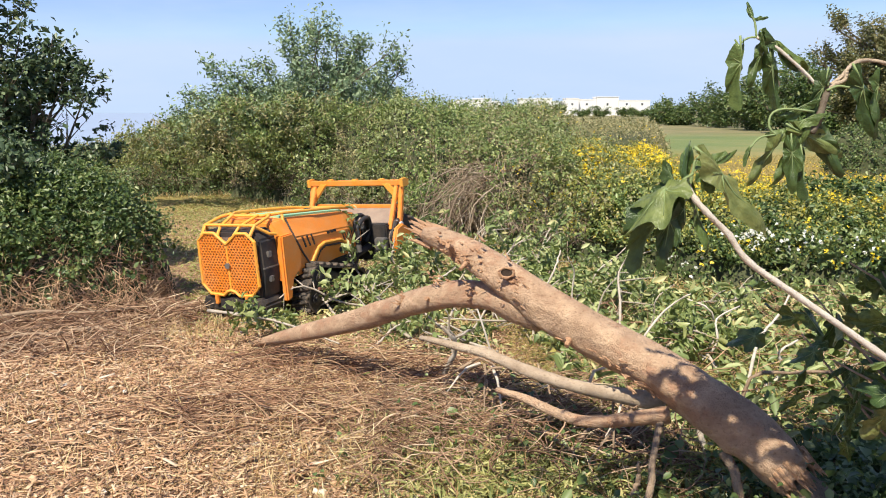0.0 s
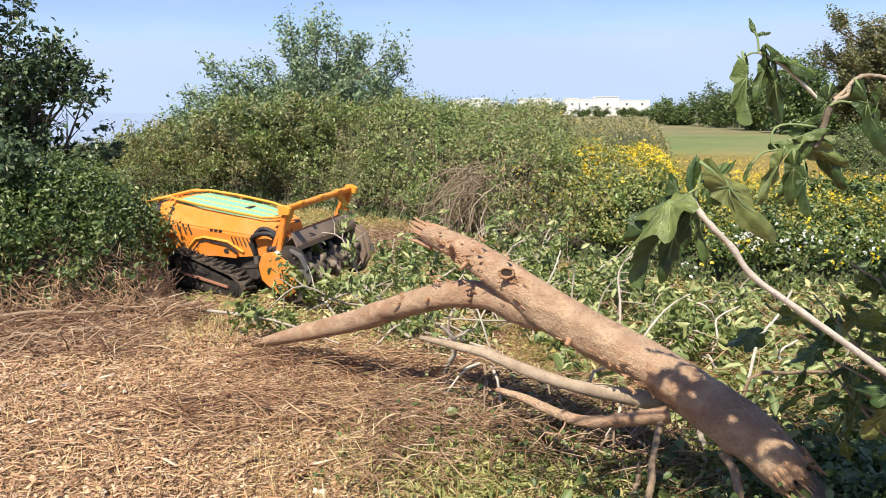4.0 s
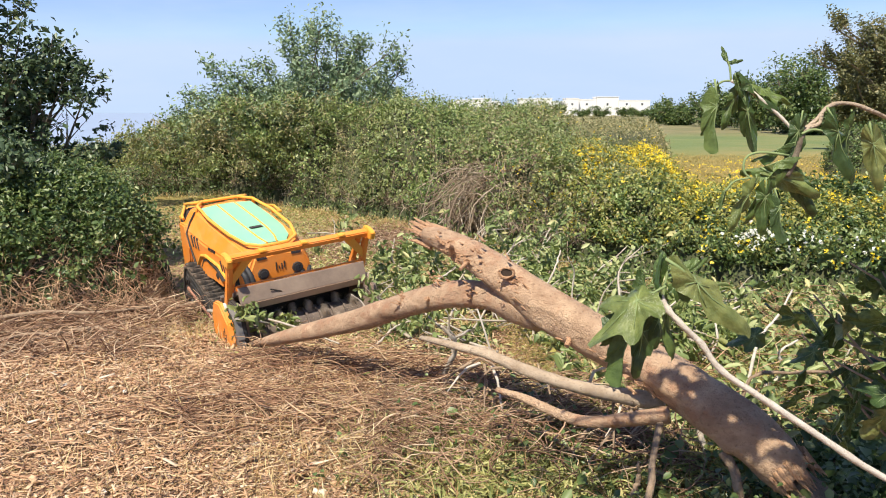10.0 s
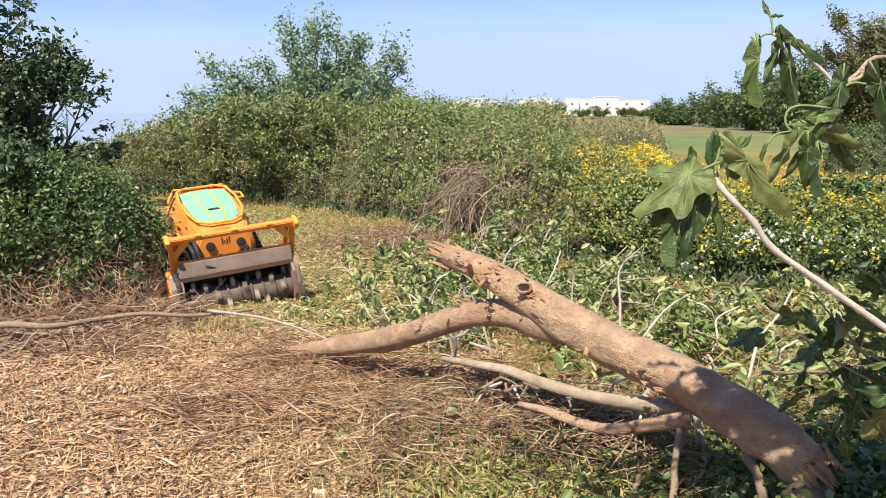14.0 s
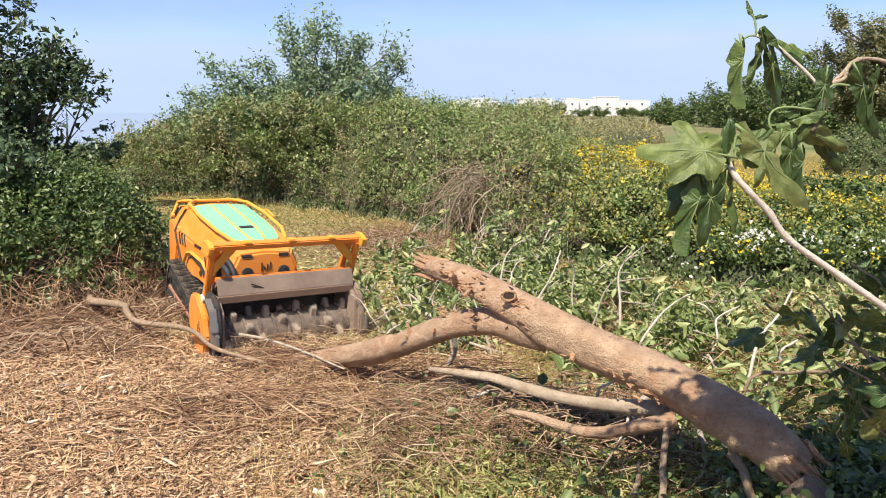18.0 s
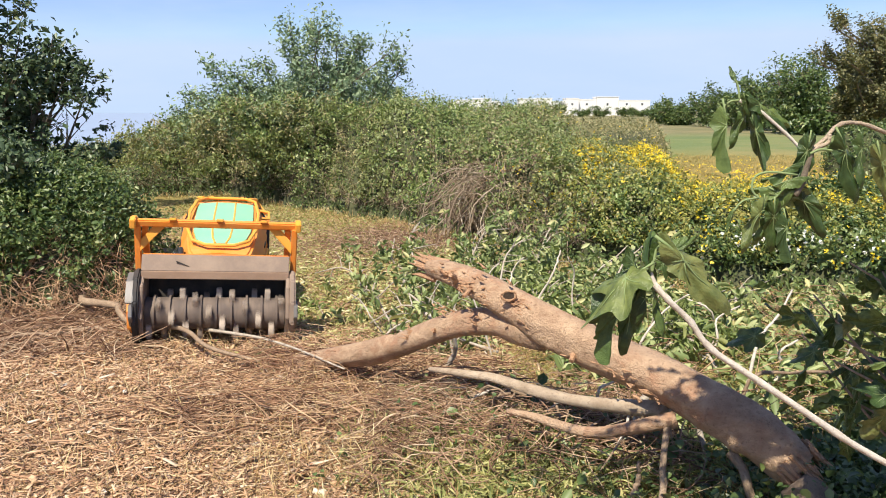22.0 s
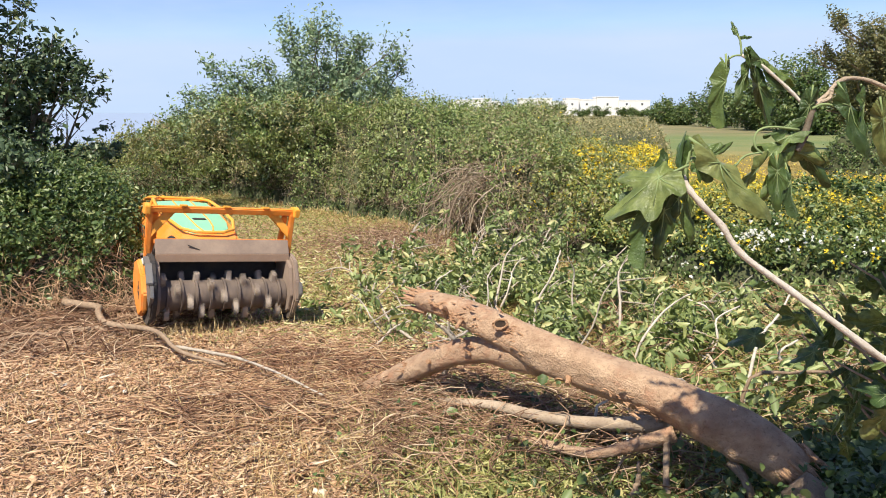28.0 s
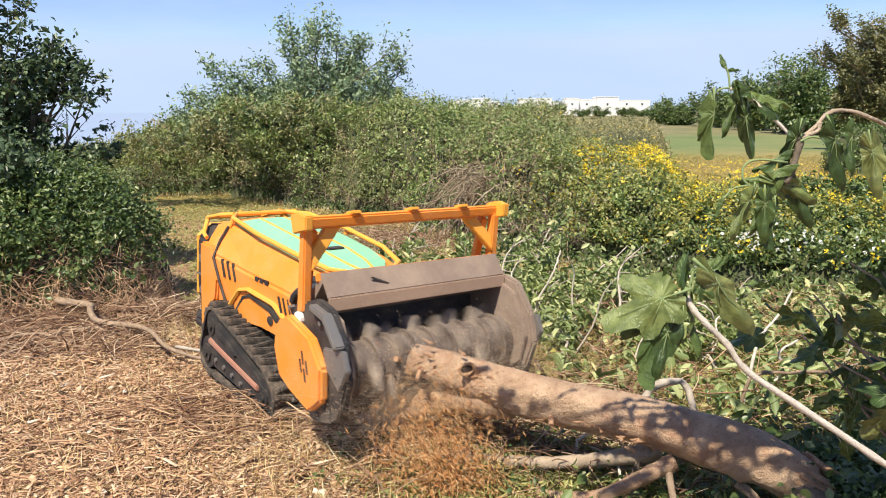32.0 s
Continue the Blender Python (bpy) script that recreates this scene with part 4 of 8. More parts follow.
def log_mesh(line, origin, n, sides=18, knots=5, seed=1, rough=0.02):
    c = smooth_line(line, n)
    r = random.Random(seed)
    k = [(r.uniform(0.1, 0.9) * n, r.uniform(0, 6.28), r.uniform(0.06, 0.16)) for _ in range(knots)]
    bm = bmesh.new()
    rings = []
    for i in range(n):
        d = Vector(c[min(i + 1, n - 1), :3] - c[max(i - 1, 0), :3]).normalized()
        s = d.cross(Vector((0, 0, 1))).normalized()
        u = s.cross(d)
        ring = []
        for q in range(sides):
            a = 2 * math.pi * q / sides
            f = 1 + 0.05 * math.sin(3 * a + i * 0.21) + 0.035 * math.sin(5 * a - i * 0.33) + rough * r.uniform(-1, 1)
            for ki, ka, kh in k:
                da = (a - ka + math.pi) % (2 * math.pi) - math.pi
                f += kh * math.exp(-((i - ki) / (n * 0.02)) ** 2 - (da / 0.4) ** 2)
            ring.append(bm.verts.new(Vector(c[i, :3]) - origin + (s * math.cos(a) + u * math.sin(a)) * c[i, 3] * f))
        rings.append(ring)
    for a, b in zip(rings, rings[1:]):
        for q in range(sides):
            bm.faces.new((a[q], a[(q + 1) % sides], b[(q + 1) % sides], b[q]))
    bm.faces.new(rings[0][::-1])
    bm.faces.new(rings[-1])
    return bm


def wound(bm_at, normal, length, width, seed, n=26):
    """Torn fibres and flakes round a wound in the bark."""
    r = random.Random(seed)
    bm = bmesh.new()
    nrm = Vector(normal).normalized()
    side = nrm.cross(Vector((0.8, -0.6, -0.3))).normalized()
    run = side.cross(nrm)
    for _ in range(n):
        c = Vector(bm_at) + run * r.gauss(0, length * 0.42) + side * r.gauss(0, width * 0.5)
        q = r.choice((-1, 1)) * r.uniform(0.012, 0.055)
        tip = c + nrm * r.uniform(-0.002, 0.009) + run * q + side * r.gauss(0, 0.35) * q
        tube([c - nrm * 0.008 - run * q * 0.4, c + nrm * 0.006, tip], [0.003, r.uniform(0.004, 0.010), 0.002], 5, 0.45, r.random(), bm=bm)
    return bm


def build_fallen_tree():
    t = thing("fallen_tree", "felled fig trunk with smooth tan bark and torn broken end", "tree trunk", Matrix.Translation(FOOT))
    o = FOOT
    trunk = part("trunk", log_mesh(TRUNK_LINE, o, 64, 24, 7, 3), M_TRUNK, t, "thick tan fig trunk", True)
    limb = part("limb", log_mesh(LIMB_LINE, o, 34, 18, 4, 5), M_TRUNK, t, "arched side limb resting on the litter", True)
    # broken end: jagged splinters
    bm = bmesh.new()
    r = random.Random(4)
    end, run = Vector((-0.104, 4.972, 1.297)) - o, Vector((-0.70, 0.55, 0.20)).normalized()
    for _ in range(22):
        off = Vector((r.gauss(0, 0.03), r.gauss(0, 0.03), r.gauss(0, 0.035)))
        tube([end + off - run * 0.12, end + off + run * r.uniform(0.0, 0.05), end + off * 1.3 + run * r.uniform(0.05, 0.15)], [0.022, 0.016, 0.002], 5, 0.3, r.random(), bm=bm)
    part("broken_end", bm, M_RAW, trunk, "jagged torn end")
    # the split foot: splinters round the break above the stump
    bm = bmesh.new()
    foot, down = Vector(TRUNK_LINE[0][:3]) - o, (Vector(STUMP_LINE[1][:3]) - Vector(TRUNK_LINE[1][:3])).normalized()
    side = down.cross(Vector((0, 0, 1))).normalized()
    rise = side.cross(down)
    for k in range(46):
        a = r.uniform(0, 6.283)
        p = foot + (side * math.cos(a) + rise * math.sin(a)) * r.uniform(0.085, 0.118)
        tube([p - down * r.uniform(0.05, 0.10), p + down * 0.01, p + down * r.uniform(0.02, 0.09) + rise * r.uniform(-0.01, 0.02)], [0.012, 0.011, 0.002], 5, 0.3, r.random(), bm=bm)
    part("split_foot", bm, M_RAW, trunk, "pale split wood at the break")
    for i, (c, nrm, ln, wd, n) in enumerate((((0.472, 4.388, 1.095), (-0.2, -1, 0.5), 0.22, 0.07, 130), ((0.33, 4.54, 1.13), (-0.2, -1, 0.2), 0.30, 0.10, 130), ((0.15, 4.68, 1.20), (-0.2, -1, 0.3), 0.24, 0.08, 120), ((0.56, 4.33, 0.98), (-0.2, -1, 0.1), 0.20, 0.08, 60), ((0.264, 4.590, 1.17), (-0.2, -1, 0.5), 0.14, 0.06, 90), ((0.047, 4.76, 1.269), (-0.3, -1, 0.3), 0.14, 0.05, 80),
                                             ((0.68, 4.203, 0.891), (-0.3, -1, 0.0), 0.08, 0.05, 46), ((1.114, 3.86, 0.672), (-0.3, -1, 0.1), 0.24, 0.08, 150), ((0.992, 3.965, 0.735), (-0.2, -1, 0.3), 0.24, 0.06, 90))):
        part("bark_tear", wound(Vector(c) - o, nrm, ln, wd, 20 + i, n // 3), M_RAW, trunk, "torn reddish bark")["kind"] = "stuff"
    for i, (c, nrm, ln, wd, n) in enumerate((((-0.02, 4.93, 0.985), (-0.1, -0.8, 0.7), 0.12, 0.05, 60), ((-0.24, 5.18, 0.80), (-0.1, -1, 0.3), 0.16, 0.06, 60), ((0.22, 4.66, 0.98), (-0.1, -1, 0.2), 0.16, 0.06, 50))):
        part("bark_tear", wound(Vector(c) - o, nrm, ln, wd, 40 + i, n // 4), M_RAW, limb, "torn reddish bark")["kind"] = "stuff"
    # knot hole and stubs of cut shoots
    bm = bmesh.new()
    c = Vector((0.378, 4.42, 1.165)) - o
    ring = [(c + Vector((0.045 * math.cos(a) - 0.005, -0.02, 0.030 * math.sin(a)))) for a in (k * 0.524 for k in range(13))]
    tube(ring, 0.008, 6, 0.35, 2, False, bm)
    part("knot_rim", bm, M_RAW, trunk, "ragged rim of a knot hole")
    # the hole is a flat disc in a very dark brown
    part("knot_hole", disc(bmesh.new(), c + Vector((-0.005, -0.012, 0)), "y", 0.034, 0.02, 12), M_HOLLOW, trunk, "dark knot hole")
    for a, b, ra in (((0.057, 4.713, 1.222), (0.028, 4.618, 1.288), 0.022), ((0.151, 4.628, 1.193), (0.104, 4.533, 1.156), 0.016), ((0.708, 4.184, 0.834), (0.689, 4.118, 0.806), 0.02), ((-0.094, 5.006, 0.834), (-0.113, 4.949, 0.872), 0.02)):
        part("stub", tube([Vector(a) - o, (Vector(a) + Vector(b)) / 2 - o + Vector((0.01, 0, 0.01)), Vector(b) - o], [ra, ra * 0.9, ra * 0.7], 8, 0.12), M_RAW, trunk, "short stub of a shoot")
    # boughs underneath, near the ground
    under = [([(1.209, 3.984, 0.529, 0.054), (0.948, 4.136, 0.524, 0.043), (0.746, 4.268, 0.525, 0.037), (0.500, 4.446, 0.553, 0.036), (0.270, 4.627, 0.598, 0.031), (0.059, 4.809, 0.596, 0.026), (-0.149, 5.011, 0.585, 0.018)], M_BOUGH),
             ([(1.187, 3.803, 0.536, 0.046), (0.975, 3.836, 0.494, 0.038), (0.777, 3.890, 0.458, 0.032), (0.645, 4.020, 0.446, 0.028), (0.478, 4.225, 0.455, 0.025), (0.325, 4.377, 0.453, 0.018)], M_TRUNK),
             ([(1.425, 3.655, 0.393, 0.030), (1.463, 3.591, 0.317, 0.023), (1.472, 3.55, 0.24, 0.024), (1.494, 3.517, 0.10, 0.018)], M_SHADEBARK),
             ([(1.14, 3.80, 0.50, 0.020), (1.07, 3.66, 0.34, 0.017), (1.05, 3.60, 0.24, 0.019), (0.99, 3.519, 0.08, 0.015)], M_SHADEBARK)]
    for i, (pts, mat) in enumerate(under):
        part("bough", log_mesh(pts, o, 26, 12, 5, 30 + i, 0.06), mat, t, "bare bough under the trunk, mid-tone between sunlit and shaded" if i == 0 else "", True)
    r = random.Random(77)
    for k in range(14):
        u = r.random()
        p = Vector((1.25 - 1.25 * u, 4.05 + 1.2 * u, 0.50 - 0.12 * u)) - o
        d = Vector((r.gauss(-0.1, 0.14), r.gauss(-0.12, 0.10), r.gauss(-0.10, 0.12)))
        part("twig", tube([p, p + d * 0.5 + Vector((r.gauss(0, 0.03), r.gauss(0, 0.03), 0.03)), p + d, p + d * 1.5 + Vector((0, 0, -0.06))], [0.012, 0.009, 0.007, 0.003], 6, 0.15, k), M_ASH if k % 3 == 0 else M_STICK, t)
    end = part("limb_end", log_mesh(LIMB_END, Vector(LIMB_END[0][:3]), 28, 14, 3, 8), M_TRUNK, t, "thin end of the side limb", True)
    end.matrix_basis = Matrix.Translation(Vector(LIMB_END[0][:3]) - o)
    stump = thing("tree_stump", "short split stump of the felled fig in its weeds", "tree stump", Matrix.Translation(STUMP_LINE[-1][:3]))
    # the stump's shade is put into this darker bark colour
    part("wood", log_mesh(STUMP_LINE, Vector(STUMP_LINE[-1][:3]), 22, 18, 5, 12, 0.09), M_SHADEBARK, stump, "brown stump bark, its dark tone standing in for shade", True)
    return t, end


fallen_tree, limb_end = build_fallen_tree()

# ---- scrub, hedges and trees ----
FRONT_X = [-14, -9, -6.5, -5.0, -3.5, -2.0, -0.5, 0.4, 1.2, 2.0, 3.2, 4.2, 6.0, 9.0, 13]
FRONT_Y = [18.5, 21.5, 22.6, 21.2, 19.4, 17.8, 16.4, 15.2, 13.9, 12.3, 10.9, 9.9, 9.5, 9.4, 10]


def low_part(x, y):
    """Where the low flowering shrubs take over from the tall bank."""
    return step(0.135, 0.185, x / np.maximum(y, 1) + 0.02 * bumps(x, y, 1.5, 1))


def hedge_h(x, y):
    """Height of the scrub over the plan: a tall bank of bramble, lower flowering shrubs beside it, meadow behind."""
    d = y - np.interp(x, FRONT_X, FRONT_Y) + 0.45 * bumps(x, y, 2.3, 3) + 0.34 * bumps(x, y, 0.9, 1)
    tall = 1.92 + 0.18 * bumps(x, y, 3.2, 1) + 0.21 * bumps(x, y, 1.2, 2) + 0.10 * bumps(x, y, 0.55, 3) + 0.25 * np.exp(-((x + 2.4) / 2.8) ** 2 - ((y - 18) / 2.7) ** 2)
    tall = tall - 0.25 * step(-6.5, -9.5, x) - 0.14 * step(18, 30, y) - 0.30 * step(4, 9, x) - 0.50 * step(-0.9, 0.9, x) * step(20, 16.5, y)
    tall = tall - 0.95 * step(-0.325, -0.425, x / np.maximum(y, 1))
    low = 0.96 + 0.16 * step(11, 15, y) + 0.20 * bumps(x, y, 1.7, 4) + 0.13 * bumps(x, y, 0.7, 2) - 0.10 * step(3.0, 5.5, x)
    a = x / np.maximum(y, 1)
    low = low - 0.36 * step(0.285, 0.33, a) * step(12.0, 10.6, y)
    low = low - 0.62 * step(17.5, 21, y) - 0.62 * step(0.275, 0.325, a) * step(11.0, 13.0, y)
    w = low_part(x, y)
    scrub = (1.50 + 0.16 * bumps(x, y, 2.1, 2)) * step(19.0, 21.5, y) * step(0.31, 0.27, a)
    top = tall * (1 - w) + np.maximum(low, scrub) * w
    rise = 0.80 * step(-0.1, 0.75, d) + 0.20 * step(0.5, 2.2, d)
    edge = 1 - step(16, 19, y) * w * step(0.26, 0.30, a)
    return top * rise * edge


def surface(fn, n, xr, yr, near=0.0, depth_bias=1.2):
    """n places on a height field, by area, thinned with distance; with normals."""
    k = int(n * 6)
    x, y = rng.uniform(*xr, k), yr[0] + (yr[1] - yr[0]) * rng.uniform(0, 1, k) ** depth_bias
    z, e = fn(x, y), 0.06
    gx, gy = (fn(x + e, y) - fn(x - e, y)) / (2 * e), (fn(x, y + e) - fn(x, y - e)) / (2 * e)
    wgt = np.sqrt(1 + gx * gx + gy * gy) * (z > 0.10) * np.clip(11.0 / y, 0.1, 1.5) ** 1.5
    p = rng.choice(k, size=n, p=wgt / wgt.sum())
    nn = np.stack([-gx[p], -gy[p], np.ones(n)], 1)
    nn /= np.linalg.norm(nn, axis=1, keepdims=True)
    c = np.stack([x[p], y[p], z[p]], 1) + rng.normal(0, 0.02, (n, 3))
    return c, nn


# A plain dark sheet below the scrub's surface; its colour paints the inner shade.
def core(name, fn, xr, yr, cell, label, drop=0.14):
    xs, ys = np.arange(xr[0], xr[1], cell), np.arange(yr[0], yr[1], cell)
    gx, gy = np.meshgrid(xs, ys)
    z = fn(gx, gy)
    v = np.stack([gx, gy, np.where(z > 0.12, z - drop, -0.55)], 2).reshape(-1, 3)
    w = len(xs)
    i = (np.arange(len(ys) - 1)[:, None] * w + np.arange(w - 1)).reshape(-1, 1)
    return raw(name, v, i + [0, 1, w + 1, w], M_SHADE_CORE, label=label)


def clothe(name, ob_parent, c, nn, mat, size, depth=0.16, jitter=0.8, aspect=0.55, label="", rounded=False):
    lump = bumps(c[:, 0] + 0.8 * c[:, 2], c[:, 1] - 0.9 * c[:, 2], 0.62, 1) + 0.5 * bumps(c[:, 0] - 0.6 * c[:, 2], c[:, 1] + c[:, 2], 0.33, 3)
    keep = rng.uniform(0, 1, len(c)) < 0.22 + 0.78 * step(-0.50, 0.10, lump)
    c, nn = (c + nn * (0.22 * np.clip(lump, -1, 1))[:, None])[keep], nn[keep]
    n = len(c)
    inset = rng.uniform(-1.0, 0.55, n)[:, None] * depth
    centres = c + nn * inset
    nrm = nn + rng.normal(0, jitter, (n, 3)) + [0, -0.15, 0.35]
    return leaf_cloud(name, centres, nrm, size * rng.uniform(0.6, 1.35, n), mat, ob_parent, label, aspect, rounded=rounded)


def sprays(parent, name, c, nn, leaves, length, size, mat):
    """Shoots that stand out of the mass, each with a row of leaves."""
    n = len(c)
    d = nn * 0.7 + rng.normal(0, 0.45, (n, 3)) + [0, 0, 0.45]
    d /= np.linalg.norm(d, axis=1, keepdims=True)
    L = length * rng.uniform(0.45, 1.2, n)
    f = rng.uniform(0.0, 1.0, (n, leaves))
    p = c[:, None] + d[:, None] * (f * L[:, None])[..., None] + rng.normal(0, size * 0.55, (n, leaves, 3))
    nr = d[:, None] * 0.3 + rng.normal(0, 0.7, (n, leaves, 3)) + [0, -0.15, 0.5]
    s = size * rng.uniform(0.55, 1.25, (n, leaves)) * (1.15 - 0.45 * f)
    leaf_cloud(name, p.reshape(-1, 3), nr.reshape(-1, 3), s.ravel(), mat, parent)


def build_hedge():
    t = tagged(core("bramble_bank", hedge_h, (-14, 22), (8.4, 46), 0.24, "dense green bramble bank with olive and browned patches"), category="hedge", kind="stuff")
    c, nn = surface(hedge_h, 310000, (-15, 13), (8.6, 31), depth_bias=1.4)
    x, y = c[:, 0], c[:, 1]
    low = (low_part(x, y) > 0.5) & (y < 19.5)
    dry = (bumps(x, y, 2.7, 2) + 0.5 * bumps(x, y, 0.9, 4) + rng.normal(0, 0.35, len(x)) + 0.6 * step(14.5, 19, y) + 2.0 * step(18.5, 20, y) * step(0.1, 0.16, x / y) - 0.9 * np.exp(-((x + 0.7) / 1.2) ** 2) + 0.55 * np.exp(-((x + 5.0) / 1.3) ** 2)) > 0.38
    dead = (np.abs(x - 0.62) < 0.58 + 0.15 * rng.normal(0, 1, len(x))) & (y < 17) & (c[:, 2] < 1.15)
    yel = low & ((y > 15.5) | ((x / y > 0.305) & (y > 11.7)))
    q = np.exp(-((x / y - 0.09) / 0.065) ** 2) * step(0.35, 0.9, c[:, 2]) * step(20, 17, y) * (0.55 + 0.6 * bumps(x, y, 1.0, 2))
    husk = ~low & ~dead & (rng.uniform(0, 1, len(x)) < 1.15 * q)
    clothe("dead_foliage", t, c[husk], nn[husk], M_DEADLEAF, 0.065, 0.30, aspect=0.3, label="withered brown vine foliage")
    dead = dead | husk
    sel = ~low & ~dry & ~dead
    clothe("foliage", t, c[sel], nn[sel], M_HEDGE, 0.082, 0.30)
    sel = ~low & dry & ~dead
    clothe("dry_foliage", t, c[sel], nn[sel], M_OLIVE, 0.066, 0.26, aspect=0.38)
    sel = low & ~yel
    sel = sel & (y + 1.5 * bumps(x, y, 0.9, 2) + 0.8 * rng.normal(0, 1, len(y)) < 10.5 + 0.8 * step(0.30, 0.36, x / y))
    clothe("shrub_foliage", t, c[sel], nn[sel], M_BRAMBLE, 0.070, 0.26, rounded=True)
    sel = low & ~yel & ~sel
    clothe("olive_shrub_foliage", t, c[sel], nn[sel], M_LOWSHRUB, 0.060, 0.28, rounded=True)
    clothe("meadow_foliage", t, c[yel], nn[yel], M_MEADOW, 0.10, 0.25, 0.7, 0.22)
    # leaves down to the foot of the bank, and the far back of it
    n = 16000
    fx = rng.uniform(-11, 11, n)
    fz = -0.38 + 0.95 * rng.uniform(0, 1, n) ** 1.4
    fy = np.interp(fx, FRONT_X, FRONT_Y) - 0.10 + rng.normal(0, 0.16, n) + 0.25 * (fz + 0.3) - 0.45 * bumps(fx, np.interp(fx, FRONT_X, FRONT_Y), 2.3, 3)
    fc = np.stack([fx, fy, fz], 1)
    leaf_cloud("foot_foliage", fc, rng.normal(0, 0.7, (n, 3)) + [0, -0.6, 0.5], 0.075 * rng.uniform(0.5, 1.3, n), M_BRAMBLE, t)
    c4, n4 = surface(hedge_h, 30000, (-14, 22), (26, 46), depth_bias=1.0)
    clothe("far_foliage", t, c4, n4, M_OLIVE, 0.16, 0.35, 0.9, 0.4)
    for m, k, mat, size in ((2600, 16, M_HEDGE, 0.080), (900, 14, M_OLIVE, 0.06)):
        c3, n3 = surface(hedge_h, m, (-12, 3.2), (9, 25))
        sprays(t, "sprigs", c3, n3, k, 0.46, size, mat)
    c3, n3 = surface(hedge_h, 1100, (1.8, 11), (9, 15))
    sprays(t, "sprigs", c3, n3, 16, 0.36, 0.065, M_LOWSHRUB)
    # dead vine stems hanging down the bank's end
    n = 900
    q = rng.normal(0, 1, (n, 2))
    vx, vd = 0.55 + 0.52 * q[:, 0], rng.uniform(-0.25, 1.0, n)
    vy = np.interp(vx, FRONT_X, FRONT_Y) + vd * 0.8
    vz = hedge_h(vx, vy) * rng.uniform(0.25, 0.95, n)
    ce = np.stack([vx, vy - 0.08, vz], 1)
    v, f = sliver_arrays(ce, rng.uniform(0, 6.28, n), rng.choice([-1, 1], n) * rng.uniform(0.5, 1.5, n), rng.uniform(0.3, 0.9, n), rng.uniform(0.008, 0.018, n), rng.uniform(0.008, 0.016, n))
    raw("dead_vines", v, f, M_VINE, t, "tangle of dead grey-brown vines")
    bm = bmesh.new()
    r = np.random.default_rng(31)
    for i in range(190):
        a = r.uniform(1.9, 5.4)
        out = np.array([math.cos(a), 0.55 * math.sin(a)])
        x0, y0 = r.normal(0.98, 0.34), np.interp(0.9, FRONT_X, FRONT_Y) + r.normal(0.25, 0.25)
        L, top = r.uniform(0.35, 1.35), r.uniform(0.45, 1.12)
        end = max(-0.30, top - r.uniform(0.3, 1.5))
        at = lambda f, z: (x0 + out[0] * L * f + r.normal(0, 0.11), y0 + out[1] * L * f + r.normal(0, 0.07), z + r.normal(0, 0.07))
        line = [at(-0.2, top - 0.06), at(0.1, top), at(0.45, top - 0.12 * (top - end)), at(0.8, top - 0.5 * (top - end)), at(1.0, end)]
        tube(smooth_line(line, 9), r.uniform(0.0035, 0.0095), 4, bm=bm)
    part("vines", bm, M_VINE, t, "arching dead bramble canes")["kind"] = "stuff"
    # bare stems low in the bank
    n = 15000
    c2, n2 = surface(hedge_h, n, (-10, 3), (12, 24))
    c2 = c2 + n2 * 0.10
    c2[:, 2] *= rng.uniform(0.0, 1.0, n) ** 1.5
    v, f = sliver_arrays(c2, rng.uniform(0, 6.28, n), rng.uniform(-1.4, 1.4, n), rng.uniform(0.15, 0.7, n), rng.uniform(0.006, 0.014, n), rng.uniform(0.006, 0.012, n))
    raw("stems", v, f, M_VINE, t)
    # dry grass along the foot
    n = 2200
    gx = rng.uniform(-9, 4, n)
    gy = np.interp(gx, FRONT_X, FRONT_Y) + rng.normal(-0.45, 0.5, n)
    L = rng.uniform(0.06, 0.26, n)
    ce = np.stack([gx, gy, ground_z(gx, gy) + L * 0.38], 1)
    v, f = sliver_arrays(ce, rng.uniform(0, 6.28, n), rng.uniform(0.6, 1.5, n), L, rng.uniform(0.006, 0.012, n), np.full(n, 0.003))
    raw("dry_grass", v, f, M_STRAW, t, "dry straw-coloured grass at the foot")
    return t


def petals(parent, name, c, mat, size, label):
    n = len(c)
    leaf_cloud(name, np.repeat(c, 3, 0) + rng.normal(0, size * 0.3, (n * 3, 3)), rng.normal(0, 0.6, (n * 3, 3)) + [0, -0.5, 0.8], np.full(n * 3, size) * rng.uniform(0.6, 1.3, n * 3), mat, parent, label, 0.8)


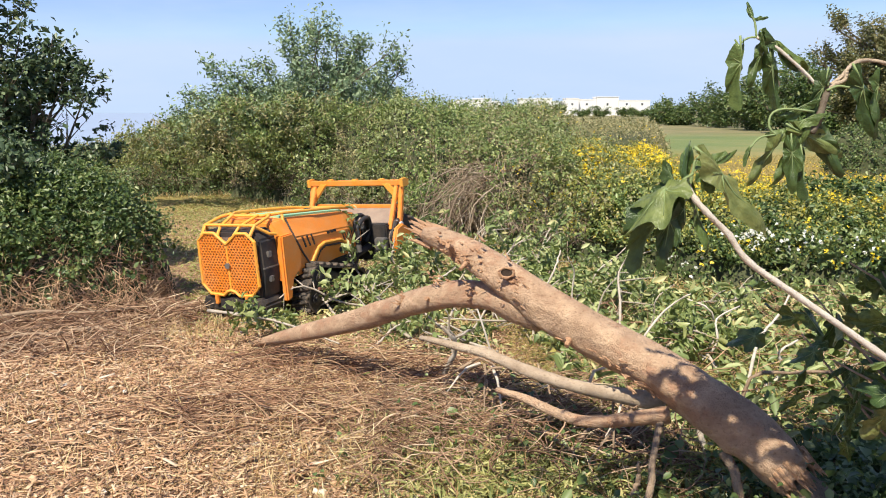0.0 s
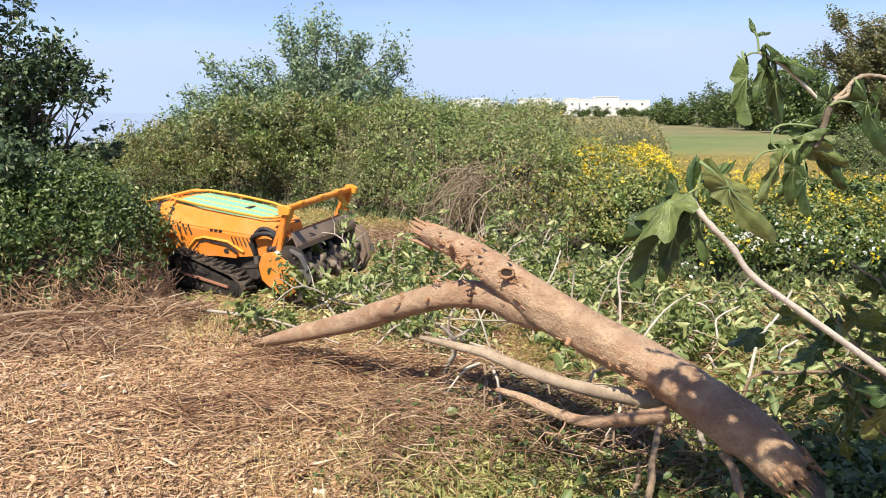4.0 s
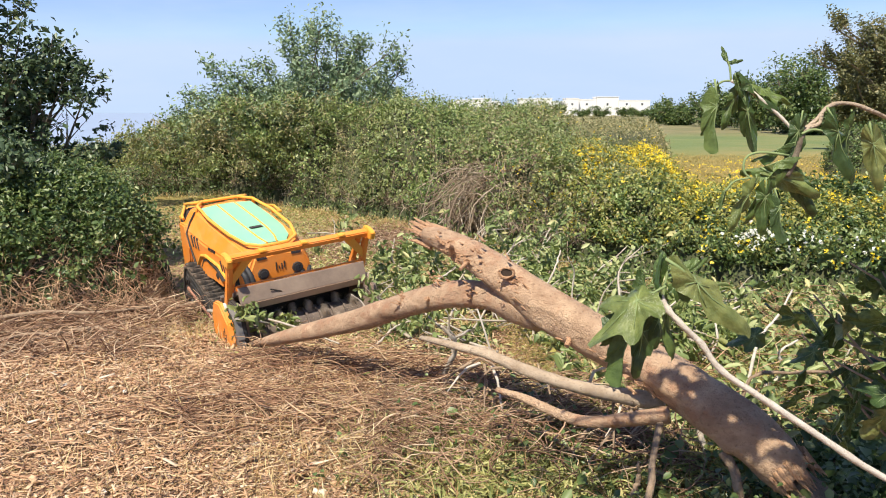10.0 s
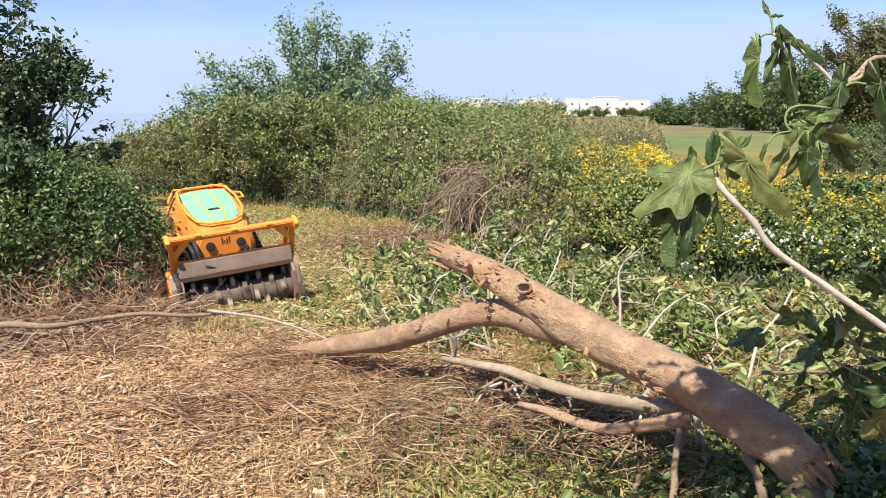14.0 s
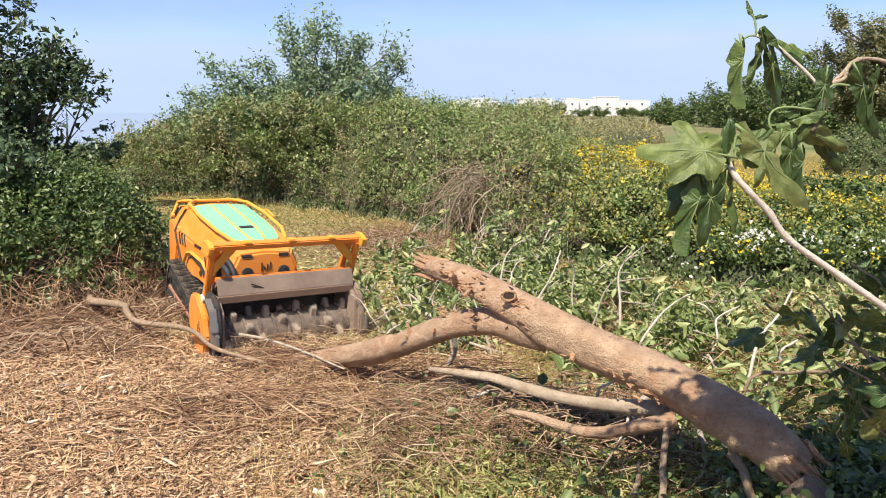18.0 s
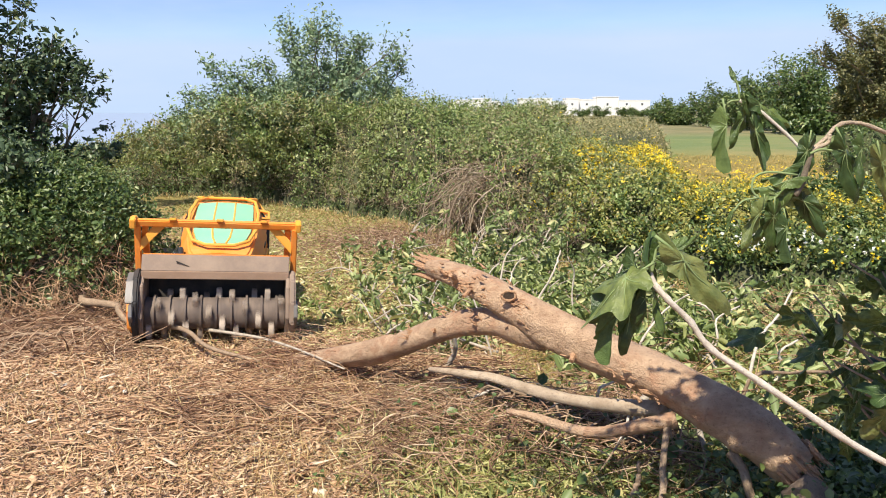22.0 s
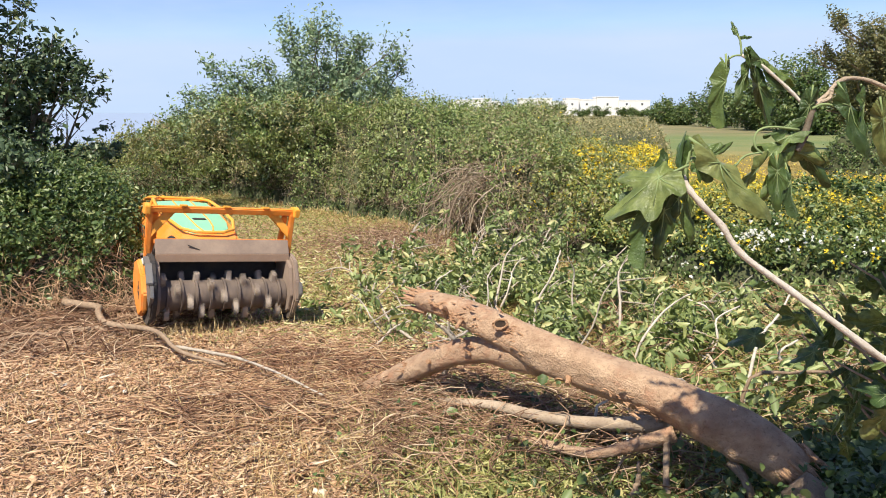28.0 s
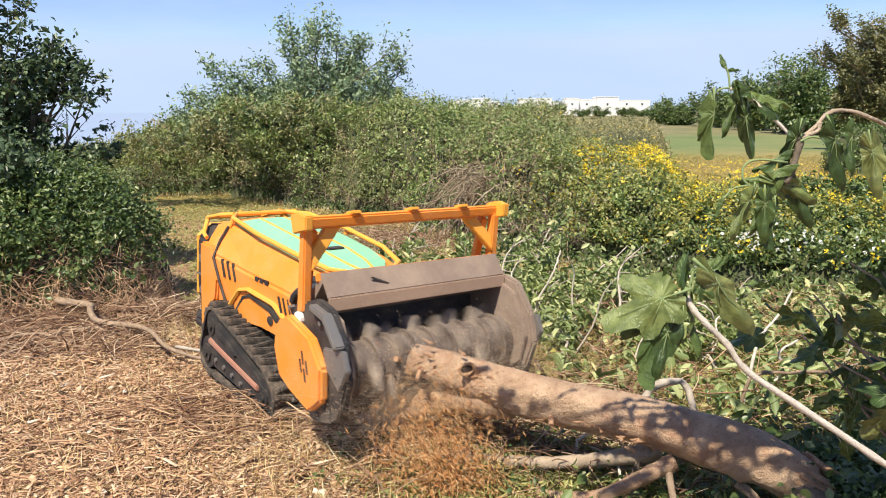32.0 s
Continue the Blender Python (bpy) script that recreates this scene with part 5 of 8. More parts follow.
def build_flowers():
    t = tagged(new("yellow_flowers"), "yellow daisies over the low green scrub", "wildflowers", kind="stuff")
    c, nn = surface(hedge_h, 60000, (1.6, 13), (9.0, 24), depth_bias=1.1)
    x, y = c[:, 0], c[:, 1]
    a = x / y
    patch = step(0.165, 0.19, a) * step(0.34, 0.29, a) * step(11.8, 13.6, y) * step(19.5, 18, y) * 1.0
    ochre = step(0.28, 0.33, a) * (step(10.3, 11.2, y) * 0.08 + step(11.4, 13, y) * 0.34)
    k = (rng.uniform(0, 1, len(x)) < (patch + ochre + 0.02) * np.clip(0.45 + 0.9 * (bumps(x, y, 1.3, 3) + 0.6 * bumps(x, y, 0.45, 1)), 0.05, 1.2) * step(1.6, 2.4, x)) & (nn[:, 2] > 0.3)
    petals(t, "petals", c[k] + nn[k] * 0.10 + [0, 0, 0.03], M_YELLOW, 0.043, "yellow petals")
    # scattered bright leaves and flowers low beside the vines
    n = 70
    q = np.stack([rng.normal(1.5, 0.55, n), np.zeros(n), rng.uniform(0.0, 1.1, n)], 1)
    q[:, 1] = np.interp(q[:, 0], FRONT_X, FRONT_Y) + 0.1
    q[:, 1] += 0.3 * q[:, 2]
    petals(t, "low_petals", q, M_YELLOW, 0.05, "")
    w = tagged(new("white_flowers"), "clusters of white blossom on a low dark shrub", "wildflowers", kind="stuff")
    spots = [(4.03, 9.75, 0.50, 40), (4.70, 9.60, 0.45, 13), (3.20, 9.90, 0.16, 7), (5.25, 9.40, 0.41, 7)]
    blooms = [rng.normal(0, 1, (n, 3)) * [0.17, 0.12, 0.08] + (x, y, z) for x, y, z, n in spots]
    petals(w, "petals", np.concatenate(blooms), M_WHITE_PETAL, 0.05, "white petals")
    y2 = tagged(new("yellow_flowers"), "yellow blooms low on the dark shrub", "wildflowers", kind="stuff")
    d = np.concatenate([rng.normal(0, 1, (7, 3)) * [0.07, 0.05, 0.07] + p for p in ([3.9, 9.75, 0.40], [4.9, 9.45, 0.30], [5.35, 9.4, 0.30], [6.1, 9.4, 0.5], [3.5, 10.1, 0.2])])
    petals(y2, "petals", d, M_YELLOW, 0.045, "yellow petals")


def mound_fn(cx, cy, rx, ry, h, seed, skew=0.0):
    def fn(x, y):
        u, v = (x - cx) / rx, (y - cy) / ry
        r = np.sqrt(u * u + v * v) + 0.10 * bumps(x, y, 1.4, seed) + 0.05 * bumps(x, y, 0.5, seed + 1)
        return h * np.clip(1 - r ** 3, 0, 1) ** 0.55 * (1 + 0.10 * bumps(x, y, 0.9, seed + 2) + 0.06 * bumps(x, y, 0.4, seed)) * (1 + skew * u)
    return fn


def shoots(name, label, base, tips, leaf, mat, per_tip, seed, thick=0.05, spread=0.22, category="tree", twigs=9, start=0.35, m=None, sag=0.15, kind="", gap=None):
    """A bush or tree: a trunk that parts into limbs, twigs off each limb and leaves in clumps along the twigs."""
    r = np.random.default_rng(seed)
    t = thing(name, label, category)
    if kind:
        t["kind"] = kind
    b = np.array(base, float)
    cs, ns = [], []
    for tip in tips:
        bm = bmesh.new()
        tip = np.array(tip, float)
        L = np.linalg.norm(tip - b)
        mid = b + (tip - b) * 0.5 + r.normal(0, 0.06 * L, 3) + [0, 0, sag * L]
        line = smooth_line([[*b, thick], [*(b + (mid - b) * 0.5 + r.normal(0, 0.02 * L, 3)), thick * 0.7], [*mid, thick * 0.45], [*tip, thick * 0.08]], 14)
        tube(line[:, :3], list(line[:, 3]), 6, 0.08, int(seed), bm=bm)
        for _ in range(twigs):
            u = r.uniform(start, 1.0)
            p = line[min(13, int(u * 13)), :3]
            d = (tip - b) / L + r.normal(0, 0.55, 3) + [0, 0, 0.25]
            d = d / np.linalg.norm(d) * L * spread * r.uniform(0.4, 1.1) * (1.25 - 0.55 * u)
            e = p + d
            tube([p, p + d * 0.5 + r.normal(0, 0.03 * L * spread, 3), e], [thick * 0.14, thick * 0.09, 0.003], 4, bm=bm)
            k = max(4, per_tip // twigs)
            f = r.uniform(0.25, 1.08, k)[:, None]
            cs.append(p + d * f + r.normal(0, leaf * 0.9, (k, 3)))
            ns.append(np.repeat((d / np.linalg.norm(d))[None], k, 0) * 0.4 + r.normal(0, 0.7, (k, 3)) + [0, -0.1, 0.5])
        part("limb", bm, M_LIMB, t)
    cs, ns = np.concatenate(cs), np.concatenate(ns)
    if gap:
        k = (np.hypot((cs[:, 0] - gap[0]) / gap[2], (cs[:, 2] - gap[1]) / gap[3]) > 1) | (r.uniform(0, 1, len(cs)) < 0.10)
        cs, ns = cs[k], ns[k]
    leaf_cloud("crown", cs, ns, leaf * r.uniform(0.6, 1.35, len(cs)), mat, t, "small glossy leaves", 0.5)
    return t


def fill_crown(t, outline, low, depth, n, k, spread, leaf, mat, seed, gap=None):
    """Leaf clumps packed under a crown's outline (x, top height), thinner towards the top and the gaps."""
    r = np.random.default_rng(seed)
    ox, oz = [p[0] for p in outline], [p[1] for p in outline]
    x = r.uniform(ox[0], ox[-1], n)
    top = np.interp(x, ox, oz)
    z = low + (top - low) * r.uniform(0, 1, n) ** 0.8 + r.normal(0, 0.08, n)
    y = r.uniform(*depth, n)
    c = np.stack([x, y, z], 1)
    if gap:
        c = c[(np.hypot((c[:, 0] - gap[0]) / gap[2], (c[:, 2] - gap[1]) / gap[3]) > 1) | (r.uniform(0, 1, n) < 0.12)]
    m = len(c)
    axis = r.normal(0, 1, (m, 3)) * [1, 0.7, 0.8]
    axis *= (spread * r.uniform(0.5, 1.3, m) / np.linalg.norm(axis, axis=1))[:, None]
    f = r.uniform(-1, 1, (m, k, 1))
    q = (c[:, None] + axis[:, None] * f + r.normal(0, spread * 0.30, (m, k, 3))).reshape(-1, 3)
    leaf_cloud("foliage", q, r.normal(0, 0.75, q.shape) + [0, -0.2, 0.5], leaf * r.uniform(0.55, 1.3, len(q)), mat, t, "clumps of small leaves", 0.55)["kind"] = "stuff"
    h, dd = np.arctan2(axis[:, 1], axis[:, 0]), np.linalg.norm(axis, axis=1)
    v, fc = sliver_arrays(c, h, np.arcsin(np.clip(axis[:, 2] / dd, -1, 1)), dd * 2.2, np.full(m, leaf * 0.12), np.full(m, leaf * 0.12))
    raw("brushwood", v, fc, M_LIMB, t)["kind"] = "stuff"


def build_bank_tree():
    tips = [(-3.56, 18.06, 4.11), (-3.11, 18.3, 4.21), (-2.73, 17.82, 4.05), (-2.43, 18.18, 3.75), (-1.85, 18.06, 3.69), (-1.02, 17.82, 3.54), (-1.36, 17.94, 2.99), (-4.16, 18.18, 3.28), (-5.4, 18.18, 3.16), (-4.87, 18.18, 2.99),
            (-4.63, 18.41, 2.74), (-5.94, 18.53, 2.5), (-6.42, 18.77, 2.15), (-6.91, 19.01, 1.70), (-5.35, 18.06, 2.45), (-3.8, 17.82, 2.92), (-3.09, 17.58, 3.04), (-2.26, 17.58, 2.68), (-1.66, 17.58, 2.39), (-2.61, 17.34, 2.33), (-3.56, 17.46, 2.33), (-4.4, 17.7, 2.26),
            (-0.83, 18.18, 3.21), (-3.33, 18.06, 3.51), (-2.02, 18.18, 3.16)]
    r = np.random.default_rng(2)
    tips += [(r.uniform(-6.2, -1.2), 17.6 + r.uniform(-0.4, 0.6), r.uniform(1.9, 2.7)) for _ in range(16)]
    t = shoots("bush_tree", "tall straggling evergreen shrub rising out of the bank", (-3.21, 18.89, -0), tips, 0.092, M_SHRUB, 900, 11, 0.05, 0.22, "tree", 26, 0.38, sag=0.08)
    t.matrix_basis = Matrix.Translation((0, 0, EYE)) @ Matrix.Scale(1.14, 4) @ Matrix.Translation((0, 0, -EYE))
    # the leafy ends of the shoots against the sky
    r = np.random.default_rng(19)
    ends = np.array([(-5.55, 3.30), (-5.35, 2.98), (-4.95, 3.10), (-4.62, 3.14), (-4.28, 3.30), (-3.74, 4.10), (-3.54, 3.78), (-3.20, 3.58), (-2.67, 4.30), (-2.47, 3.98), (-1.80, 3.84), (-1.13, 3.40), (-0.97, 3.54), (-1.26, 3.0), (-6.08, 2.50), (-6.55, 1.95), (-3.0, 3.95), (-2.1, 3.6)])
    for x, z in ends:
        lean = np.array([x + 3.2, 0, z - 0.8])
        lean /= np.linalg.norm(lean)
        k = 120
        q = np.array([x, 18.2, z]) - lean * r.uniform(0, 0.55, (k, 1)) + r.normal(0, 1, (k, 3)) * [0.13, 0.12, 0.11]
        leaf_cloud("leaf_spray", q, r.normal(0, 0.7, (k, 3)) + [0, -0.3, 0.5], 0.10 * r.uniform(0.55, 1.2, k), M_SHRUB, t, "", 0.6)["kind"] = "stuff"
    fill_crown(t, [(-7.6, 0.9), (-6.9, 1.3), (-6.15, 2.0), (-5.35, 2.5), (-4.56, 2.7), (-3.76, 3.0), (-2.97, 3.3), (-2.2, 3.3), (-1.4, 2.75), (-0.6, 2.0)], 1.4, (19.3, 20.6), 620, 40, 0.20, 0.086, M_SHRUB, 3)
    fill_crown(t, [(-7.4, 1.5), (-6.0, 1.9), (-4.6, 2.3), (-3.0, 2.5), (-1.6, 2.2), (-0.8, 1.9)], 0.75, (16.6, 17.9), 150, 40, 0.20, 0.066, M_OLIVE, 8)
    fill_crown(t, [(-7.4, 1.5), (-6.0, 1.9), (-4.6, 2.3), (-3.0, 2.5), (-1.6, 2.2), (-0.8, 1.9)], 0.75, (16.4, 17.7), 300, 40, 0.20, 0.076, M_HEDGE, 9)


def build_left_side():
    fn = mound_fn(-5.45, 9.20, 2.10, 1.6, 1.34, 1, -0.16)
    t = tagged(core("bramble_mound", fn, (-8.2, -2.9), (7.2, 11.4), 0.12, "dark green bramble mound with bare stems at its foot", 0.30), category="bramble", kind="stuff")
    c, nn = surface(fn, 56000, (-7.6, -2.9), (7.3, 11), depth_bias=1.3)
    k = rng.uniform(0, 1, len(c)) < (0.10 + 0.90 * step(0.50, 1.0, c[:, 2] + 0.25 * bumps(c[:, 0], c[:, 1], 0.8, 1))) * (1 - 0.85 * step(0.05, 0.45, bumps(c[:, 0] * 1.3, c[:, 1] + c[:, 2] * 2, 0.75, 2)))
    clothe("foliage", t, c[k], nn[k], M_BRAMBLE, 0.070, 0.30, rounded=True)
    c3, n3 = surface(fn, 1700, (-7.6, -2.9), (7.3, 11))
    c3 = c3[c3[:, 2] + 0.25 * bumps(c3[:, 0], c3[:, 1], 0.7, 2) > 0.45]
    sprays(t, "sprigs", c3, rng.normal(0, 0.2, c3.shape) + [0.1, -0.5, 0.5], 20, 0.44, 0.066, M_BRAMBLE)
    n = 10500
    c2, n2 = surface(fn, n, (-7.6, -2.9), (7.3, 9.4))
    c2[:, 2] = c2[:, 2] * rng.uniform(0.0, 1.0, n) - 0.25
    v, f = sliver_arrays(c2 + n2 * 0.10, rng.uniform(0, 6.28, n), rng.uniform(-1.3, 1.3, n), rng.uniform(0.15, 0.7, n), rng.uniform(0.005, 0.013, n), rng.uniform(0.005, 0.012, n))
    raw("stems", v, f, M_TWIG, t, "bare brown bramble stems")
    tips = [(-5.06, 11.02, 2.27), (-5.22, 10.8, 2.5), (-5.45, 11.12, 2.75), (-5.56, 11.02, 2.92), (-5.88, 11.02, 3.13), (-6.1, 10.8, 3.62), (-6.53, 11.02, 3.94), (-7.07, 11.02, 3.73), (-6.42, 10.58, 3.19), (-5.78, 10.58, 2.54), (-6.1, 10.37, 2.11), (-6.86, 10.37, 2.54), (-7.29, 10.58, 3.08), (-5.56, 10.48, 1.60), (-6.53, 10.26, 1.78), (-7.61, 10.8, 2.22), (-7.94, 11.02, 3.19), (-5.13, 11.12, 2.49)]
    d = shoots("dark_tree", "dark green broad-leaved tree behind the brambles", (-6.81, 11.45, -0.05), tips, 0.125, M_DARK, 520, 21, 0.075, 0.27, "tree", 18, 0.35, sag=0.08, gap=(-5.25, 1.92, 0.62, 0.33))
    fill_crown(d, [(-8.2, 4.4), (-6.3, 4.2), (-6.02, 3.85), (-5.97, 3.22), (-5.6, 3.10), (-5.3, 2.95), (-5.05, 2.72), (-4.85, 2.48), (-4.78, 2.25)], 1.15, (10.5, 11.7), 200, 42, 0.15, 0.088, M_DARK, 4, (-5.25, 1.92, 0.62, 0.33))
    fill_crown(d, [(-6.2, 1.95), (-5.2, 1.88), (-4.85, 1.72), (-4.6, 1.5)], 1.28, (8.3, 9.2), 90, 40, 0.13, 0.085, M_DARK, 6)


def build_far():
    r = np.random.default_rng(5)
    spots = [(935, 300, 5.2, 6), (985, 300, 5.6, 6), (1030, 312, 2.6, 9), (1060, 305, 3.4, 8), (1100, 305, 3.2, 8), (1128, 312, 2.4, 8), (812, 315, 2.6, 8), (900, 315, 2.8, 9), (1160, 140, 3.6, 5), (1185, 130, 4.0, 5), (1205, 130, 3.2, 4), (1250, 120, 5.0, 6), (1285, 110, 5.5, 6), (1320, 100, 6.0, 6), (1345, 95, 6.5, 6), (1385, 85, 7.0, 7), (1420, 80, 7.5, 6), (1450, 78, 7.0, 6)]
    for i, (px, y, h, w) in enumerate(spots):
        x = (px - 784) / 1358 * y
        tips = [(x + r.uniform(-1, 1) * w * 0.62, y + r.uniform(-1, 1) * 2, h * r.uniform(0.04, 0.98)) for _ in range(20)]
        shoots("field_tree", "dark rounded tree at the field's edge", (x, y, 0), tips, 0.42, M_BRAMBLE, 260, 40 + i, 0.16, 0.33, "tree", 8, 0.10)
    # a tall one nearer, at the right
    x0 = 25.2
    tips = [(x0 + r.uniform(-3.4, 4.2), 45 + r.uniform(-2, 2), r.uniform(1.5, 7.0)) for _ in range(34)] + [(x0 + 0.6, 45, 7.3), (x0 + 1.6, 45, 7.1), (x0 - 0.8, 45, 6.2), (x0 - 1.9, 45, 5.0)]
    shoots("tall_tree", "tall olive-green tree with drooping sprays", (x0 + 0.5, 45.5, 0), tips, 0.20, M_TALL, 1100, 60, 0.22, 0.26, "tree", 12, 0.3)
    bx = [(6.7, 13.2, 1.2, 0.9, 1.20), (16.4, 29.5, 1.7, 1.5, 1.85), (19.3, 31, 2.2, 2, 2.25)]
    for i, (cx, cy, rx, ry, h) in enumerate(bx):
        fn = mound_fn(cx, cy, rx, ry, h, i)
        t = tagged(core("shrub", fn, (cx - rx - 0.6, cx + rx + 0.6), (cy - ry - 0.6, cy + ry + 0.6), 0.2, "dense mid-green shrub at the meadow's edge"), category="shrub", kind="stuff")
        c, nn = surface(fn, 11000, (cx - rx - 0.5, cx + rx + 0.5), (cy - ry - 0.5, cy + ry + 0.5))
        clothe("foliage", t, c, nn, M_BRAMBLE, 0.09, 0.2)
        t.matrix_basis = Matrix.Translation((0, 0, -0.36))
    # sere grass with yellow heads over the strip beyond the flowers
    n = 42000
    y = 14.5 + 27 * rng.uniform(0, 1, n) ** 1.5
    x = y * rng.uniform(0.22, 0.66, n)
    L = rng.uniform(0.10, 0.40, n) * np.clip(0.65 + 0.5 * bumps(x, y, 2.2, 3), 0.25, 1.2)
    ce = np.stack([x, y, ground_z(x, y) + L * 0.38], 1)
    v, f = sliver_arrays(ce, rng.uniform(0, 6.28, n), rng.uniform(0.2, 1.5, n), L, rng.uniform(0.008, 0.020, n), np.full(n, 0.006))
    g = tagged(raw("meadow_grass", v, f, M_SERE), "sere golden meadow grass beyond the shrubs", "grass", kind="stuff")
    k = (rng.uniform(0, 1, n) < 0.16 * np.clip(0.6 + bumps(x, y, 3.1, 2), 0, 1.5) * step(40, 22, y))
    petals(g, "petals", ce[k] + [0, 0, 0.12], M_YELLOW, 0.055, "yellow flower heads")
    # scrub that closes the place behind the camera
    fn = lambda x, y: 2.2 * step(-9, -11, y) * step(-22, -18, y) * (1 + 0.2 * bumps(x, y, 3, 2))
    tagged(core("bramble_bank", fn, (-25, 25), (-23, -8), 0.8, "dense bramble bank behind the clearing"), category="hedge", kind="stuff")


def build_house(x0, x1, y, blocks, label):
    t = thing("white_building", label, "building", Matrix.Translation(((x0 + x1) / 2, y, 0)), group="white buildings on the skyline")
    c = (x0 + x1) / 2
    for a, b, z1, dy in blocks:
        a, b = a - c, b - c
        w = part("wall", cbox(a, b, dy, dy + 9, 0, z1), M_WALLWHITE, t)
        part("parapet", cbox(a - 0.15, b + 0.15, dy - 0.15, dy + 9.15, z1, z1 + 0.35), M_WALLWHITE, t)
        n = max(1, int((b - a) / 5.5))
        for k in range(n):
            for s in range(1, 2):
                xx = a + (b - a) * (k + 0.5) / n
                part("window", cbox(xx - 0.4, xx + 0.4, dy - 0.04, dy + 0.1, 1.3 + 3 * s, 2.2 + 3 * s), M_PANE, t)
    return t


build_hedge()
build_flowers()
build_bank_tree()
build_left_side()
build_far()
PX = lambda px, y: (px - 784) / 1358 * y
Y0 = 330.0
build_house(PX(790, Y0), PX(884, Y0), Y0, [(PX(792, Y0), PX(806, Y0), 5.4, 1), (PX(806, Y0), PX(836, Y0), 6.3, 0), (PX(836, Y0), PX(868, Y0), 6.9, 2), (PX(866, Y0), PX(884, Y0), 5.6, 0.5)], "white flat-roofed villa far across the scrub")
build_house(PX(915, Y0), PX(1145, Y0), Y0, [(PX(916, Y0), PX(946, Y0), 6.8, 0), (PX(946, Y0), PX(975, Y0), 7.0, 2), (PX(975, Y0), PX(1000, Y0), 5.6, 1), (PX(998, Y0), PX(1020, Y0), 7.0, 0), (PX(1020, Y0), PX(1052, Y0), 6.6, 2.5),
            (PX(1052, Y0), PX(1090, Y0), 7.6, 1), (PX(1090, Y0), PX(1144, Y0), 6.2, 0)], "long white flat-roofed building row far across the scrub")

# ---- litter: chips, straw, twigs and chopped green ----
def on_ground(x, y, lift):
    heap = 0.030 * np.clip(bumps(x, y, 0.31, 3) + 0.3 * bumps(x, y, 0.13, 1), 0, 1.2) * step(11, 7, y)
    return np.stack([x, y, ground_z(x, y) + lift + heap], 1)


def bent_arrays(centres, heading, length, rad, rise=0.10):
    """Thin bowed stems of four joints and three sides."""
    k, m = len(centres), 5
    d = np.stack([np.cos(heading), np.sin(heading), rng.normal(0, rise, k)], 1)
    s = np.stack([-np.sin(heading), np.cos(heading), np.zeros(k)], 1)
    bow, hump = rng.normal(0, 0.16, k) * length, np.abs(rng.normal(0, 0.07, k)) * length
    rings = []
    for j in range(m):
        f = j / (m - 1) * 2 - 1
        c = centres + d * (f * length / 2)[:, None] + s * (bow * (1 - f * f) + 0.03 * length * rng.normal(0, 1, k))[:, None]
        c[:, 2] += hump * (1 - f * f)
        for q in range(3):
            w = rad * (1.0 - 0.35 * abs(f))
            rings.append(c + s * (w * math.cos(q * 2.094))[:, None] + np.array([0, 0, 1.0]) * (w * math.sin(q * 2.094))[:, None])
    verts = np.stack(rings, 1).reshape(-1, 3)
    i = np.arange(k)[:, None] * (3 * m)
    quads = [[3 * j + q, 3 * j + (q + 1) % 3, 3 * j + 3 + (q + 1) % 3, 3 * j + 3 + q] for j in range(m - 1) for q in range(3)]
    return verts, np.concatenate([i + x for x in quads], 1).reshape(-1, 4)


